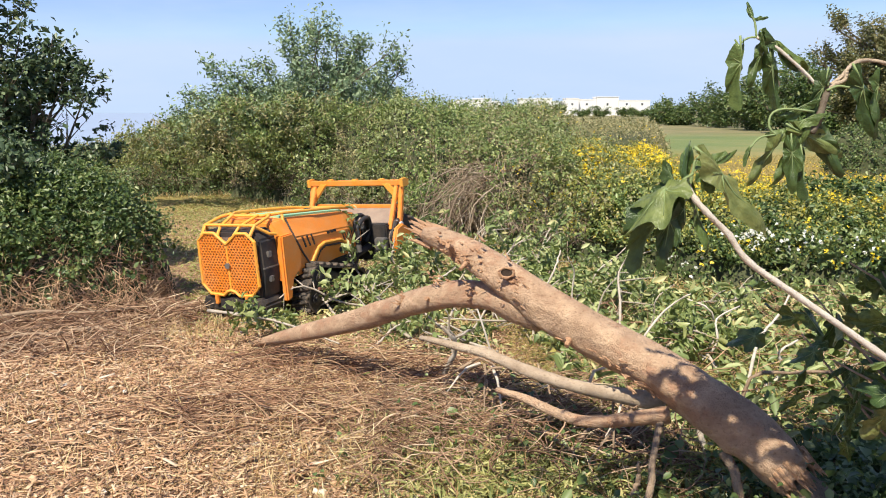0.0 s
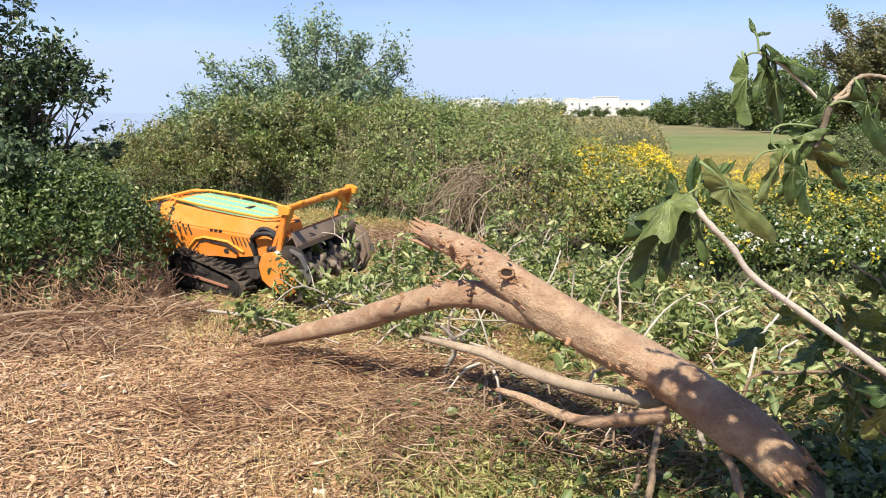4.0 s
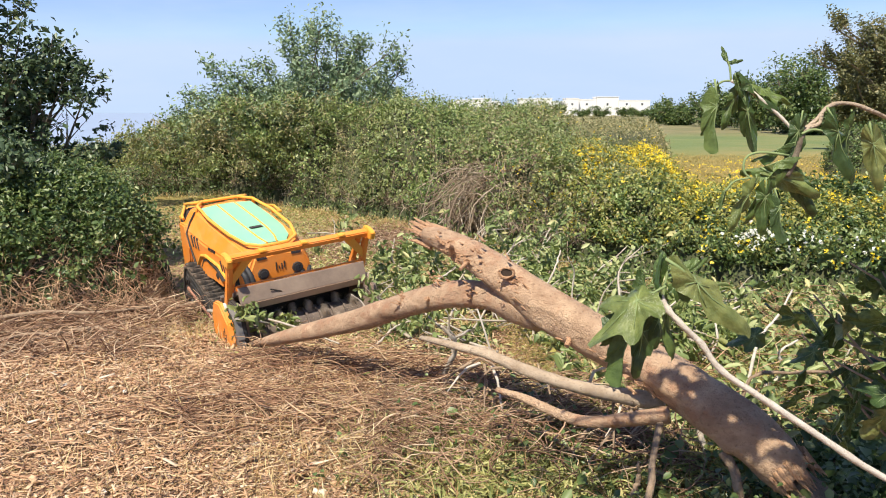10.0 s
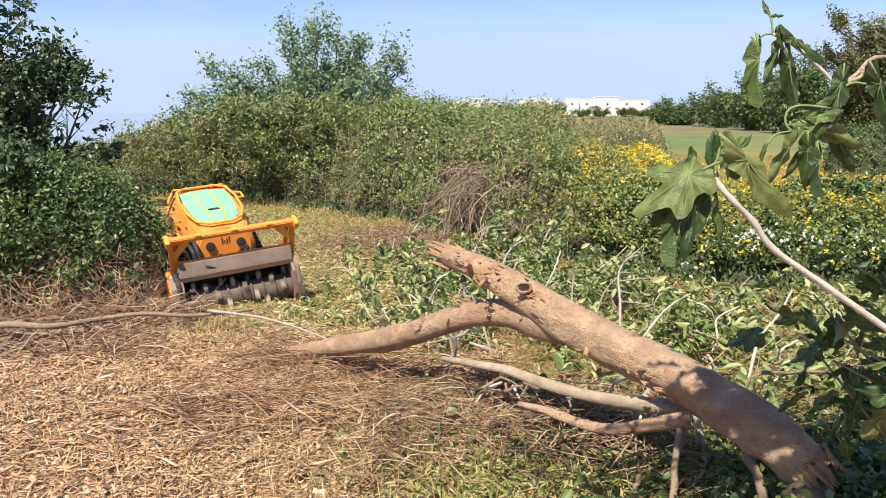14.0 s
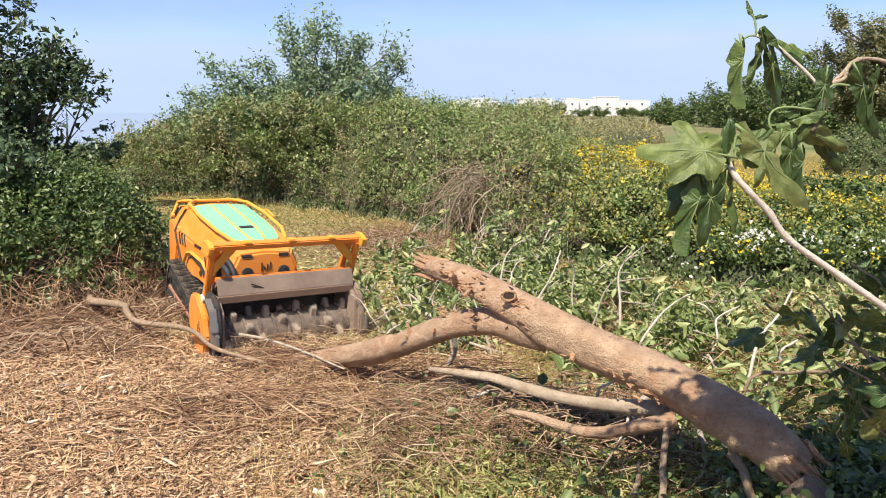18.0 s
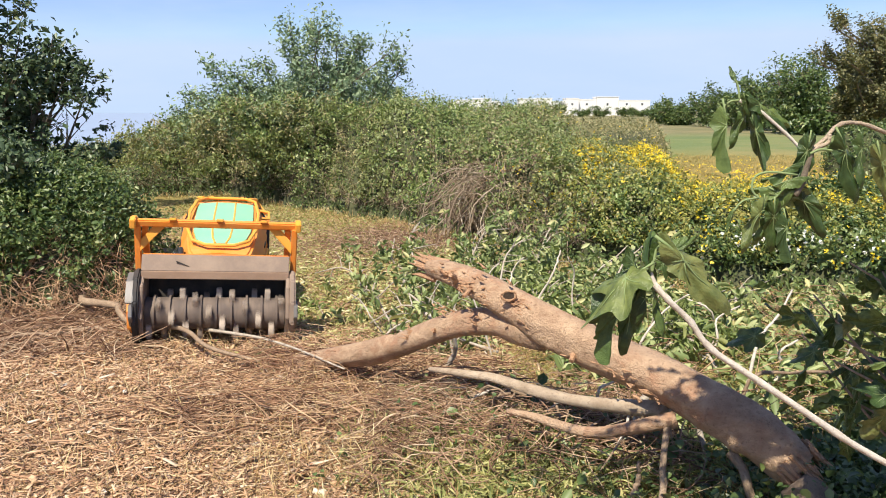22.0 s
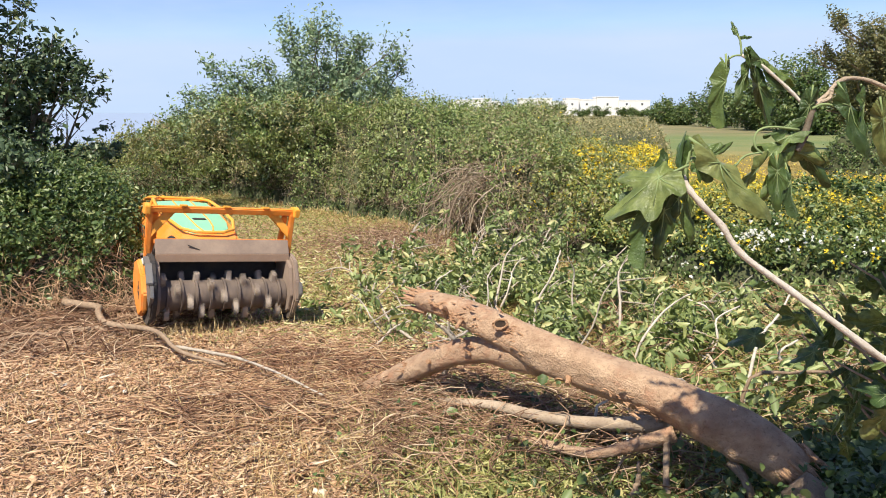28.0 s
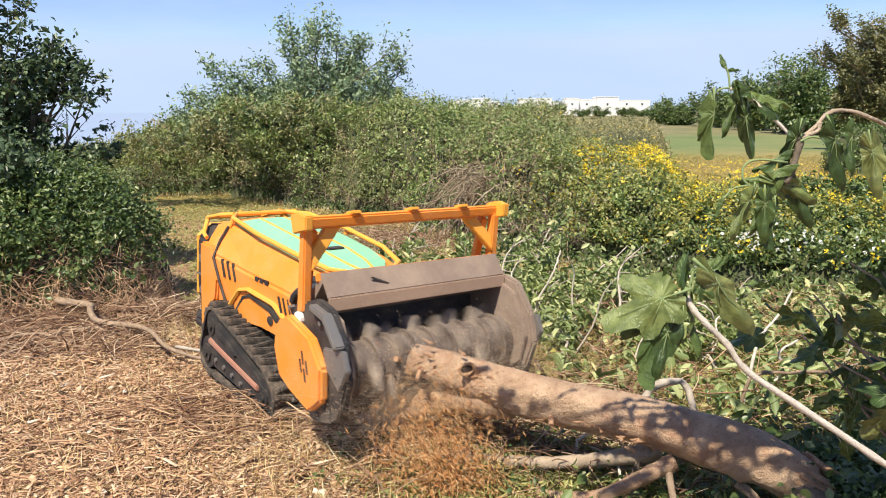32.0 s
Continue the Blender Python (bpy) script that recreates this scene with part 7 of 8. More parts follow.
# ---- cut leafy branches ----
def leafy_branch(seed, length, leaf, mat, count, bare=False):
    r = np.random.default_rng(seed)
    t = thing("cut_branch", "cut fig branch with pale wilting leaves", "branch", group="cut branches beyond the trunk")
    pts = smooth_line([(0, 0, 0.03), (length * 0.35, r.normal(0, 0.06), 0.12 + r.uniform(0, 0.12)), (length * 0.7, r.normal(0, 0.1), 0.2 + r.uniform(0, 0.2)), (length, r.normal(0, 0.15), r.uniform(0.12, 0.45))], 12)
    part("stem", tube([tuple(p) for p in pts], [0.017 - 0.0010 * k for k in range(12)], 6, 0.1, seed), M_PALE, t, "pale grey stem", True)
    cs, ns = [], []
    for k in range(7):
        p = pts[3 + k]
        d = r.normal(0, 1, 3) * [0.6, 1, 0.6] + [0.4, 0, 0.55]
        d = d / np.linalg.norm(d) * r.uniform(0.15, 0.36) * length / 0.9
        part("twig", tube([tuple(p), tuple(p + d * 0.5 + r.normal(0, 0.015, 3)), tuple(p + d)], [0.008, 0.006, 0.003], 5), M_PALE, t)
        if bare and k % 2:
            continue
        m = count // 7
        f = r.uniform(0.3, 1.1, m)[:, None]
        c = p + d * f + r.normal(0, 0.05, (m, 3))
        c[:, 2] = np.maximum(c[:, 2], 0.02)
        cs.append(c)
        ns.append(r.normal(0, 0.7, (m, 3)) + [0, -0.45, 0.55])
    cs, ns = np.concatenate(cs), np.concatenate(ns)
    leaf_cloud("foliage", cs, ns, leaf * r.uniform(0.5, 1.2, len(cs)), mat, t, "pale wilting leaves", 0.40, 0.4, True)
    return t


def build_branches():
    protos = [leafy_branch(100 + i, 0.95 + 0.12 * i, 0.115, M_WILT if i != 1 else M_CUT, 190 + 20 * i, i > 1) for i in range(4)]
    spots = [(-1.55, 8.6, 20, 0), (-1.2, 8.3, 130, 1), (-1.0, 9.2, 75, 2), (-0.75, 8.7, 200, 0), (-0.9, 7.8, 320, 1), (-0.45, 8.9, 40, 3), (-0.55, 8.0, 110, 2), (-1.35, 7.7, 240, 1),
             (-0.1, 9.6, 15, 0), (0.15, 9.0, 100, 2), (0.45, 9.6, 60, 3), (0.7, 9.2, 150, 0), (0.3, 8.4, 30, 1), (0.95, 9.8, 95, 2), (1.25, 9.2, 10, 0), (1.0, 8.5, 80, 3), (1.5, 8.8, 170, 2), (0.65, 8.0, 120, 0)] + [
             (0.05, 7.9, 70, 2), (1.4, 8.0, 30, 0), (1.8, 8.2, 140, 1), (1.15, 7.5, 200, 2), (0.75, 7.2, 60, 3), (1.6, 7.3, 100, 0), (2.0, 7.5, 20, 2), (1.4, 6.7, 120, 1), (1.9, 6.6, 40, 0), (0.5, 6.7, 150, 3),
             (0.35, 7.4, 250, 2), (2.9, 6.6, 200, 1), (2.2, 5.7, 100, 1), (2.7, 5.5, 30, 1), (-0.25, 7.1, 120, 3), (0.9, 6.1, 70, 0), (3.0, 7.7, 60, 2)]
    raised = [(-0.5, 9.0, 60, 0), (-0.25, 9.3, 100, 2), (0.05, 9.2, 30, 3), (-0.2, 8.8, 140, 0), (0.4, 9.4, 80, 2), (0.75, 9.6, 120, 0), (1.05, 9.4, 50, 3), (1.3, 8.7, 100, 0), (0.55, 8.2, 60, 2), (1.8, 7.8, 80, 0), (-0.75, 9.2, 150, 3), (1.65, 6.9, 70, 2)]
    made = []
    for i, (x, y, a, k) in enumerate(spots):
        m = Matrix.Translation((x, y, float(ground_z(x, y)))) @ Matrix.Rotation(radians(a), 4, "Z")
        if i < 4:
            ob = protos[k if i == 0 else i]
            ob.matrix_basis = m
        else:
            ob = copy_thing(protos[k], m)
        made.append((ob, x, y, a))
    for x, y, a, k in raised:
        m = Matrix.Translation((x, y, float(ground_z(x, y)))) @ Matrix.Rotation(radians(a), 4, "Z") @ Matrix.Rotation(radians(-32), 4, "Y")
        made.append((copy_thing(protos[k], m), x, y, a))
    return made


def build_sprays():
    made = []
    for i in range(4):
        n = 1300
        q = rng.normal(0, 1, (n, 3)) * [0.13, 0.10, 0.18]
        v, f = sliver_arrays(q, rng.uniform(0, 6.28, n), rng.uniform(-1.4, 1.4, n), rng.uniform(0.012, 0.07, n), rng.uniform(0.003, 0.010, n), rng.uniform(0.002, 0.006, n))
        made.append(tagged(raw("flying_chips", v, f, M_SPRAY), "cloud of fresh orange chips flung from the drum", "wood chips", kind="stuff"))
    for i in range(3):
        n = 17000
        q = rng.normal(0, 1, (n, 3)) * [0.30, 0.20, 0.15] + [0.38 * (i - 1), 0.34, -0.10]
        v, f = sliver_arrays(q, rng.uniform(0, 6.28, n), rng.uniform(-1.4, 1.4, n), rng.gamma(2, 0.0018, n) + 0.002, rng.uniform(0.001, 0.003, n), rng.uniform(0.001, 0.003, n))
        made.append(tagged(raw("flying_dust", v, f, M_FLAKE), "haze of tan dust and crumbs flung round the drum", "dust", kind="stuff"))
    return made


build_litter()
build_carpet()
chip_sprays = build_sprays()
dragged_branch, loose_stick = build_sticks()
cut_branches = build_branches()

# ---- the standing fig's boughs beside the camera ----
def fig_leaf_mesh(name, seed, droop, cup, vee=0.0, twist=0.0, spread=1.0, deep=0.0):
    """A lobed fig leaf along +x, one unit long: bent down towards its tip, its halves folded and cupped, ribs pressed in."""
    r = random.Random(seed)
    lobes = [(0, 1.0, 0.40), (0.95, 0.78, 0.36), (-0.95, 0.78, 0.36), (1.9, 0.55, 0.45), (-1.9, 0.55, 0.45)]
    lobes = [(a + r.uniform(-0.12, 0.12), l * r.uniform(0.88, 1.06), w * r.uniform(0.9, 1.15)) for a, l, w in lobes]

    def height(x, y):
        return -droop * x * x - cup * y * y - vee * abs(y) + twist * x * y + 0.045 * math.sin(7 * x + 5 * y + seed) + 0.016 * math.sin(17 * y - 9 * x + 2 * seed)
    n, rings = 56, 6
    bm = bmesh.new()
    verts = []
    for i in range(n):
        a = -math.pi + 2 * math.pi * (i + 0.5) / n
        rad = 0.37 - deep
        for la, ll, lw in lobes:
            d = (a - la + math.pi) % (2 * math.pi) - math.pi
            rad += max(0.0, ll * 0.72 - 0.37 + deep) * math.exp(-abs(d / ((1.15 - 2 * deep) * lw)) ** 3)
        rad = rad * (0.45 if abs(a) > 2.9 else 1) * (1 + 0.025 * math.sin(i * 2.2))
        row = []
        for k in range(1, rings + 1):
            f = k / rings
            x, y = 0.28 + rad * f * math.cos(a), spread * rad * f * math.sin(a)
            rib = min(abs((a - la + math.pi) % (2 * math.pi) - math.pi) for la, _, _ in lobes)
            z = height(x, y) + 0.05 * min(rib, 0.4) * f + 0.05 * f * f * math.sin(5 * a + seed) + 0.018 * f * math.sin(13 * a + 3 * seed)
            row.append(bm.verts.new((x, y, z)))
        verts.append(row)
    c = bm.verts.new((0.28, 0, height(0.28, 0)))
    for i in range(n):
        a, b = verts[i], verts[(i + 1) % n]
        bm.faces.new((c, a[0], b[0]))
        for k in range(rings - 1):
            bm.faces.new((a[k], a[k + 1], b[k + 1], b[k]))
    for f in bm.faces:
        f.material_index = 0
    blade = len(bm.faces)
    # ribs and petiole as thin raised rods
    for la, ll, _ in lobes[1:]:
        pts = []
        for q in (0.0, 0.2, 0.45):
            x, y = 0.28 + ll * q * math.cos(la), spread * ll * q * math.sin(la)
            pts.append((x, y, height(x, y)))
        tube(pts, [0.010, 0.007, 0.003], 5, bm=bm)
    tube([(-0.10, 0, 0.03), (0.05, 0, 0.02)] + [(x, 0, height(x, 0)) for x in (0.28, 0.5, 0.8)], [0.018, 0.016, 0.012, 0.008, 0.003], 5, bm=bm)
    bm.faces.ensure_lookup_table()
    for f in bm.faces[blade:]:
        f.material_index = 1
    me = bpy.data.meshes.new(name)
    bm.to_mesh(me)
    bm.free()
    me.materials.append(M_FIG)
    me.materials.append(M_VEIN)
    me.polygons.foreach_set("use_smooth", [True] * len(me.polygons))
    return me


FIG_LEAVES = [fig_leaf_mesh("leaf", 1, 0.30, 0.45, 0.25, 0.3, 0.78, 0.09), fig_leaf_mesh("leaf", 2, 0.40, 0.15, 0.55, 0.3, 0.55), fig_leaf_mesh("leaf", 3, 0.45, -0.25, -0.5, -0.5, 0.8), fig_leaf_mesh("leaf", 4, 0.30, 0.3, 1.3, 0.5, 0.40), fig_leaf_mesh("leaf", 5, -0.25, 0.5, 0.9, -0.7, 0.45), fig_leaf_mesh("leaf", 6, 0.30, 0.25, 0.15, 0.2, 0.95, 0.11),
              fig_leaf_mesh("leaf", 7, 0.22, 0.3, 1.5, 0.25, 0.27), fig_leaf_mesh("leaf", 8, 0.35, 0.25, 0.5, -0.3, 0.42)]


def hang(parent, at, angle, size, shape, face, twist=0.0, label=""):
    """A leaf: angle is its run in the upright plane across the view (0 to the right, 90 up), face turns the blade to (0) or edge-on (90) to the viewer."""
    o = new("leaf", FIG_LEAVES[shape])
    o.parent = parent
    run = Matrix.Rotation(radians(-angle), 4, "Y") @ Matrix.Rotation(radians(90 - face), 4, "X") @ Matrix.Rotation(radians(0.35 * twist), 4, "Y")
    o.matrix_basis = Matrix.Translation(at) @ run @ Matrix.Diagonal((size, size, size, 1))
    return o


def build_fig():
    # lower bough: origin at its leafy tip, stem running down and away to the lower right
    a = thing("fig_bough", "pale grey fig bough with large lobed green leaves", "fig branch")
    line = smooth_line([(-0.012, 0, 0.03), (0, 0, 0), (0.027, 0.0, -0.034), (0.07, 0.01, -0.077), (0.11, 0.015, -0.134), (0.20, 0.03, -0.200), (0.32, 0.05, -0.285), (0.44, 0.07, -0.37), (0.62, 0.10, -0.47), (0.85, 0.14, -0.56), (1.25, 0.35, -0.66), (1.8, 0.85, -0.80)], 48)
    part("stem", tube([tuple(p) for p in line], [0.0060 + 0.00003 * k + (0.0014 if k in (5, 8, 13, 17, 22, 28, 34) else 0) for k in range(48)], 10, 0.07, 2), M_ASH, a, "pale grey knotty stem", True)
    part("shoot_tip", tube([(-0.010, 0, 0.02), (-0.018, 0, 0.05), (-0.012, 0, 0.085), (-0.002, 0, 0.115)], [0.006, 0.006, 0.004, 0.001], 7), M_FIG, a, "green growing tip")
    leaves = [((0.014, -0.01, 0.085), -37, 0.21, 7, 30, 0), ((-0.020, -0.02, 0.035), 206, 0.170, 5, -42, 0), ((-0.066, 0.0, 0.0), 264, 0.175, 6, 40, 0), ((-0.048, -0.02, -0.01), 255, 0.13, 7, -25, 0), ((0.0, 0.03, 0.03), 292, 0.14, 7, 50, 0),
              ((-0.018, 0.0, 0.047), 80, 0.075, 3, 20, 0), ((0.0, -0.01, 0.052), -28, 0.060, 0, 25, 0), ((-0.034, 0.01, 0.028), 112, 0.055, 4, -20, 0), ((-0.03, 0.03, 0.02), 238, 0.14, 3, 40, 0), ((0.02, 0.03, 0.06), 12, 0.10, 3, -40, 0), ((-0.028, -0.03, 0.0), 276, 0.085, 3, 30, 0)]
    low = [hang(a, *q) for q in leaves]
    for (x, y, z), ang, size in ((q[0], q[1], q[2]) for q in leaves[:5]):
        part("petiole", tube([(-0.008, 0, 0.02), (x * 0.5 - 0.004, y * 0.5, z * 0.6 + 0.02), (x, y, z), (x + 0.1 * size * math.cos(radians(ang)), y, z + 0.1 * size * math.sin(radians(ang)))], [0.0035, 0.003, 0.0028, 0.002], 6), M_VEIN, a)
    # upper bough: origin where its shoot and first leaf stalk part
    b = thing("fig_bough", "dark fig bough with hanging leaves against the sky", "fig branch")
    seg = [([(0, 0, 0), (-0.004, 0, 0.034), (-0.011, 0, 0.05)], 0.0026, M_VEIN), ([(0, 0, 0), (-0.02, 0, -0.002), (-0.037, 0, -0.015), (-0.04, 0, -0.03)], 0.0024, M_VEIN),
           ([(0, 0, 0), (0.047, 0, -0.025), (0.117, 0.01, -0.08), (0.156, 0.01, -0.122)], 0.0040, M_ASH), ([(0.160, 0.01, -0.115), (0.168, 0.01, -0.125), (0.150, 0.01, -0.19), (0.135, 0.015, -0.222)], 0.009, M_LIMB),
           ([(0.165, 0.01, -0.122), (0.19, 0.01, -0.108), (0.212, 0.01, -0.098), (0.216, 0.01, -0.078)], 0.0050, M_BOUGH), ([(0.160, 0.01, -0.120), (0.201, 0.015, -0.096), (0.235, 0.02, -0.058), (0.27, 0.03, -0.047), (0.31, 0.035, -0.049), (0.358, 0.04, -0.066), (0.6, 0.2, -0.10), (1.4, 0.6, -0.2)], 0.0048, M_BOUGH)] + [
           ([(0.135, 0.0, -0.175), (0.07, 0, -0.168), (0.035, 0, -0.18), (0.03, 0, -0.212), (0.05, 0, -0.233)], 0.0028, M_VEIN), ([(-0.015, 0, -0.26), (0.008, 0, -0.236), (0.045, 0, -0.228)], 0.0024, M_VEIN), ([(0.165, 0, -0.125), (0.19, 0, -0.115), (0.218, 0, -0.118)], 0.003, M_VEIN),
           ([(0.168, 0.0, -0.115), (0.16, -0.005, -0.095), (0.148, -0.005, -0.08)], 0.0028, M_VEIN), ([(0.03, 0, -0.018), (0.036, 0, -0.03), (0.035, 0, -0.05)], 0.0024, M_VEIN)]
    for pts, rad, mat in seg:
        p = smooth_line(pts, 12)
        part("stem", tube([tuple(q) for q in p], [rad * (1 + 0.12 * math.sin(k * 1.9)) for k in range(12)], 8, 0.08, 4), mat, b, "", True)
    up = [((-0.040, 0, -0.014), 281, 0.165, 6, 30, 0), ((0.030, 0.0, -0.030), 281, 0.15, 6, -20, 0), ((0.022, 0.01, -0.010), 262, 0.10, 7, 20, 0), ((0.014, -0.01, 0.006), -24, 0.13, 7, 38, 0), ((0.004, -0.015, 0.010), 290, 0.050, 7, -10, 0), ((0.05, 0.01, -0.01), -8, 0.10, 1, 55, 0),
          ((0.160, -0.01, -0.085), 262, 0.125, 7, -6, 0), ((0.225, -0.01, -0.080), -58, 0.17, 7, 12, 0), ((0.28, 0.0, -0.08), -75, 0.12, 7, 40, 0), ((0.150, 0, -0.185), 184, 0.135, 6, -60, 0), ((0.14, 0, -0.150), 196, 0.10, 6, -50, 0),
          ((0.085, 0.01, -0.208), -30, 0.15, 7, -35, 0), ((0.050, -0.01, -0.233), 258, 0.125, 7, 30, 0), ((0.103, 0, -0.265), 284, 0.125, 6, 35, 0), ((0.075, -0.015, -0.240), 272, 0.12, 7, -14, 0), ((-0.015, 0, -0.258), 258, 0.050, 6, 0, 0),
          ((-0.011, 0, 0.047), 108, 0.036, 7, 10, 0), ((-0.005, 0, 0.042), 14, 0.034, 7, 10, 0), ((0.13, 0.02, -0.215), 250, 0.14, 7, 45, 0), ((0.145, 0.03, -0.200), -62, 0.14, 7, -30, 0), ((0.36, 0.06, -0.10), -80, 0.15, 7, -30, 0)]
    high = [hang(b, *q) for q in up]
    # the crown beyond the picture's edge: shaded leaves low at the right and overhead
    c = thing("fig_tree", "leafy crown of the standing fig in its own shade", "fig tree", Matrix.Translation((2.35, 2.6, 0.15)))
    r = random.Random(9)
    part("trunk", tube([(0, -0.1, -0.2), (-0.05, -0.15, 0.6), (0.0, -0.15, 1.4), (-0.08, -0.15, 2.3), (-0.2, -0.1, 3.0)], [0.075, 0.065, 0.06, 0.05, 0.03], 12, 0.04), M_ASH, c, "pale grey fig stem", True)
    for i, tip in enumerate([(-0.75, 0.35, 1.05), (-0.55, 0.55, 0.70), (-0.35, 0.9, 0.95), (-0.30, 0.2, 1.35), (-0.3, -0.2, 1.7), (0.2, -0.4, 1.9), (-1.55, -0.25, 2.78), (-1.3, -0.4, 2.85), (-1.1, -0.15, 2.75), (-0.9, -0.3, 2.9), (-1.4, 0.0, 2.85), (-1.2, 0.15, 2.9), (-1.7, -0.5, 2.95), (-0.7, 0.0, 2.78), (-1.0, 0.3, 2.95), (-0.6, 0.25, 2.85), (-1.0, 0.05, 3.05), (-0.8, -0.5, 2.85), (-0.5, -0.35, 2.8), (-0.3, -0.6, 2.9), (-0.2, -0.1, 2.85), (-0.45, 0.1, 2.95), (-0.15, -0.4, 3.0), (-0.1, 0.5, 0.45), (-0.61, 0.91, 1.10), (-0.50, 0.83, 1.27), (-0.56, 0.50, 1.11), (-0.62, 0.66, 0.86), (-0.64, 0.35, 0.82), (-0.62, 0.97, 0.89), (-0.46, 0.63, 1.27)] + [(-1.66 + 0.29 * (k % 6) + r.uniform(-0.1, 0.1), -0.72 + 0.27 * (k // 6) + r.uniform(-0.12, 0.12), 2.72 + r.uniform(0, 0.5)) for k in range(24)] + [(-1.45 + 0.22 * k, -0.95 + r.uniform(-0.06, 0.08), 2.72 + r.uniform(0, 0.2)) for k in range(8)] + [(-1.72 + 0.055 * k + r.uniform(-0.05, 0.05), -0.18 - 0.075 * k + r.uniform(-0.05, 0.05), 2.74 + r.uniform(0, 0.2)) for k in range(9)] + [(-2.45, -0.5, 2.85), (-2.25, -0.3, 2.8), (-2.15, -0.6, 2.9), (-2.6, -0.25, 2.9)]):
        t = Vector(tip)
        mid = t * 0.5 + (Vector((0.6, 0.0, 0.75)) if t.z > 2.5 else Vector((0.12 + r.gauss(0, 0.10), r.gauss(0, 0.10), 0.18 + r.gauss(0, 0.10))))
        p = smooth_line([(0, 0, 0), tuple(t * 0.25 + (Vector((0.45, 0, 0.5)) if t.z > 2.5 else Vector((0.1, 0, 0.12)))), tuple(mid), tuple(t)], 14)
        part("stem", tube([tuple(q) for q in p], [(0.026 if t.z > 2.5 else 0.015) * (1 - 0.055 * k) for k in range(14)], 7, 0.12, i), M_STICK, c, "", True)
        for k in range(22 if t.z > 2.5 and t.x < -1.0 else 13 if t.z > 2.5 else 15):
            q = Vector(p[r.randint(11 if t.z > 2.5 else 7, 13)]) + Vector((r.gauss(0, 0.11), r.gauss(0, 0.11), r.gauss(0, 0.06)))
            hang(c, q, r.uniform(160, 340), r.uniform(0.11, 0.18), r.choice((0, 1, 3, 4, 6, 7)), r.uniform(-70, 75), r.uniform(-40, 40))
    return a, low, b, high, c


fig_low, fig_low_leaves, fig_high, fig_high_leaves, fig_crown = build_fig()

# ---- what moves ----
def stand(x, y, z, turn, pitch, roll):
    return (Matrix.Translation((x, y, z)) @ Matrix.Rotation(radians(turn), 4, "Z") @ Matrix.Rotation(radians(pitch), 4, "X")
            @ Matrix.Rotation(radians(roll), 4, "Y"))


# seconds, x, y, z, heading, pitch, roll, lift of the head (metres and degrees)
DRIVE = [
    (0, -1.739, 9.224, -0.257, -26.6, 2.36, -3.17, 2.72),
    (1, -1.509, 10.028, -0.269, -44.1, -2.71, 1.64, 6.87),
    (2, -1.820, 9.591, -0.267, -49.0, -5.11, -0.81, 10.56),
    (2.3, -1.952, 9.147, -0.180, -55.0, -5.50, 1.50, 8.60),
    (2.7, -2.140, 9.245, -0.160, -74.7, -4.00, 0.50, 6.30),
    (3, -2.262, 9.480, -0.215, -86.5, -1.60, -1.50, 7.40),
    (3.3, -2.403, 9.907, -0.236, -103.1, -1.45, 4.50, 8.00),
    (3.5, -2.502, 10.092, -0.281, -109.0, -1.26, 5.33, 6.33),
    (4.6, -3.355, 10.558, -0.290, -117.9, -1.41, 3.35, -0.11),
    (5.5, -3.879, 11.143, -0.366, -126.9, -3.62, 6.13, -7.40),
    (6, -3.879, 11.143, -0.366, -126.9, -3.62, 6.13, -7.40),
    (7, -3.868, 11.143, -0.366, -126.9, -3.62, 6.13, -7.40),
    (8, -3.097, 10.214, -0.281, -136.8, -1.74, 6.81, -12.92),
    (9, -2.613, 9.523, -0.257, -145.4, -3.73, 6.88, -8.90),
    (10, -2.219, 8.772, -0.264, -145.5, -4.84, 5.15, -4.76),
    (11, -1.666, 7.417, -0.196, -144.0, -1.64, 0.37, -2.78),
    (12, -2.054, 8.382, -0.216, -142.4, -1.22, 2.25, -11.77),
    (13, -2.737, 9.707, -0.255, -144.5, -4.36, 6.28, -10.81),
    (14, -3.118, 10.538, -0.290, -154.3, -4.15, 5.87, -10.50),
    (16, -1.852, 7.549, -0.164, -147.0, -1.65, -1.87, -5.14),
    (17, -1.852, 7.381, -0.164, -147.0, -1.65, -1.87, -5.14),
    (18, -2.356, 8.424, -0.237, -147.2, -3.71, -1.99, -4.27),
    (19, -3.021, 9.656, -0.282, -148.1, -4.11, -0.66, -3.01),
    (20, -3.374, 10.569, -0.336, -155.0, -3.92, 0.41, -0.25),
    (21, -3.022, 9.658, -0.259, -155.2, -1.89, -1.69, -0.57),
    (22, -2.547, 8.606, -0.254, -167.1, -4.19, -3.59, 7.31),
    (23, -2.164, 7.342, -0.119, -157.2, -0.79, -9.20, 2.17),
    (24, -1.693, 6.489, -0.102, -144.4, 2.69, -9.80, 3.39),
    (25, -1.516, 6.188, -0.078, -141.0, 1.27, -10.60, 5.57),
    (26.5, -2.853, 8.624, -0.243, -147.5, -0.90, -5.36, 4.17),
    (27.5, -3.047, 8.908, -0.241, -149.8, -1.30, -5.36, 6.00),
    (28, -3.047, 8.908, -0.241, -149.8, -1.30, -5.36, 6.00),
    (29, -2.596, 8.227, -0.176, -166.7, -4.85, -10.84, 6.87),
    (30, -2.138, 7.130, -0.142, -142.9, -0.75, -9.21, 5.88),
    (31, -1.607, 6.263, -0.075, -148.1, 2.95, -10.39, 4.22),
    (32, -1.047, 5.697, -0.002, -141.2, -1.81, -1.78, 15.13),
]


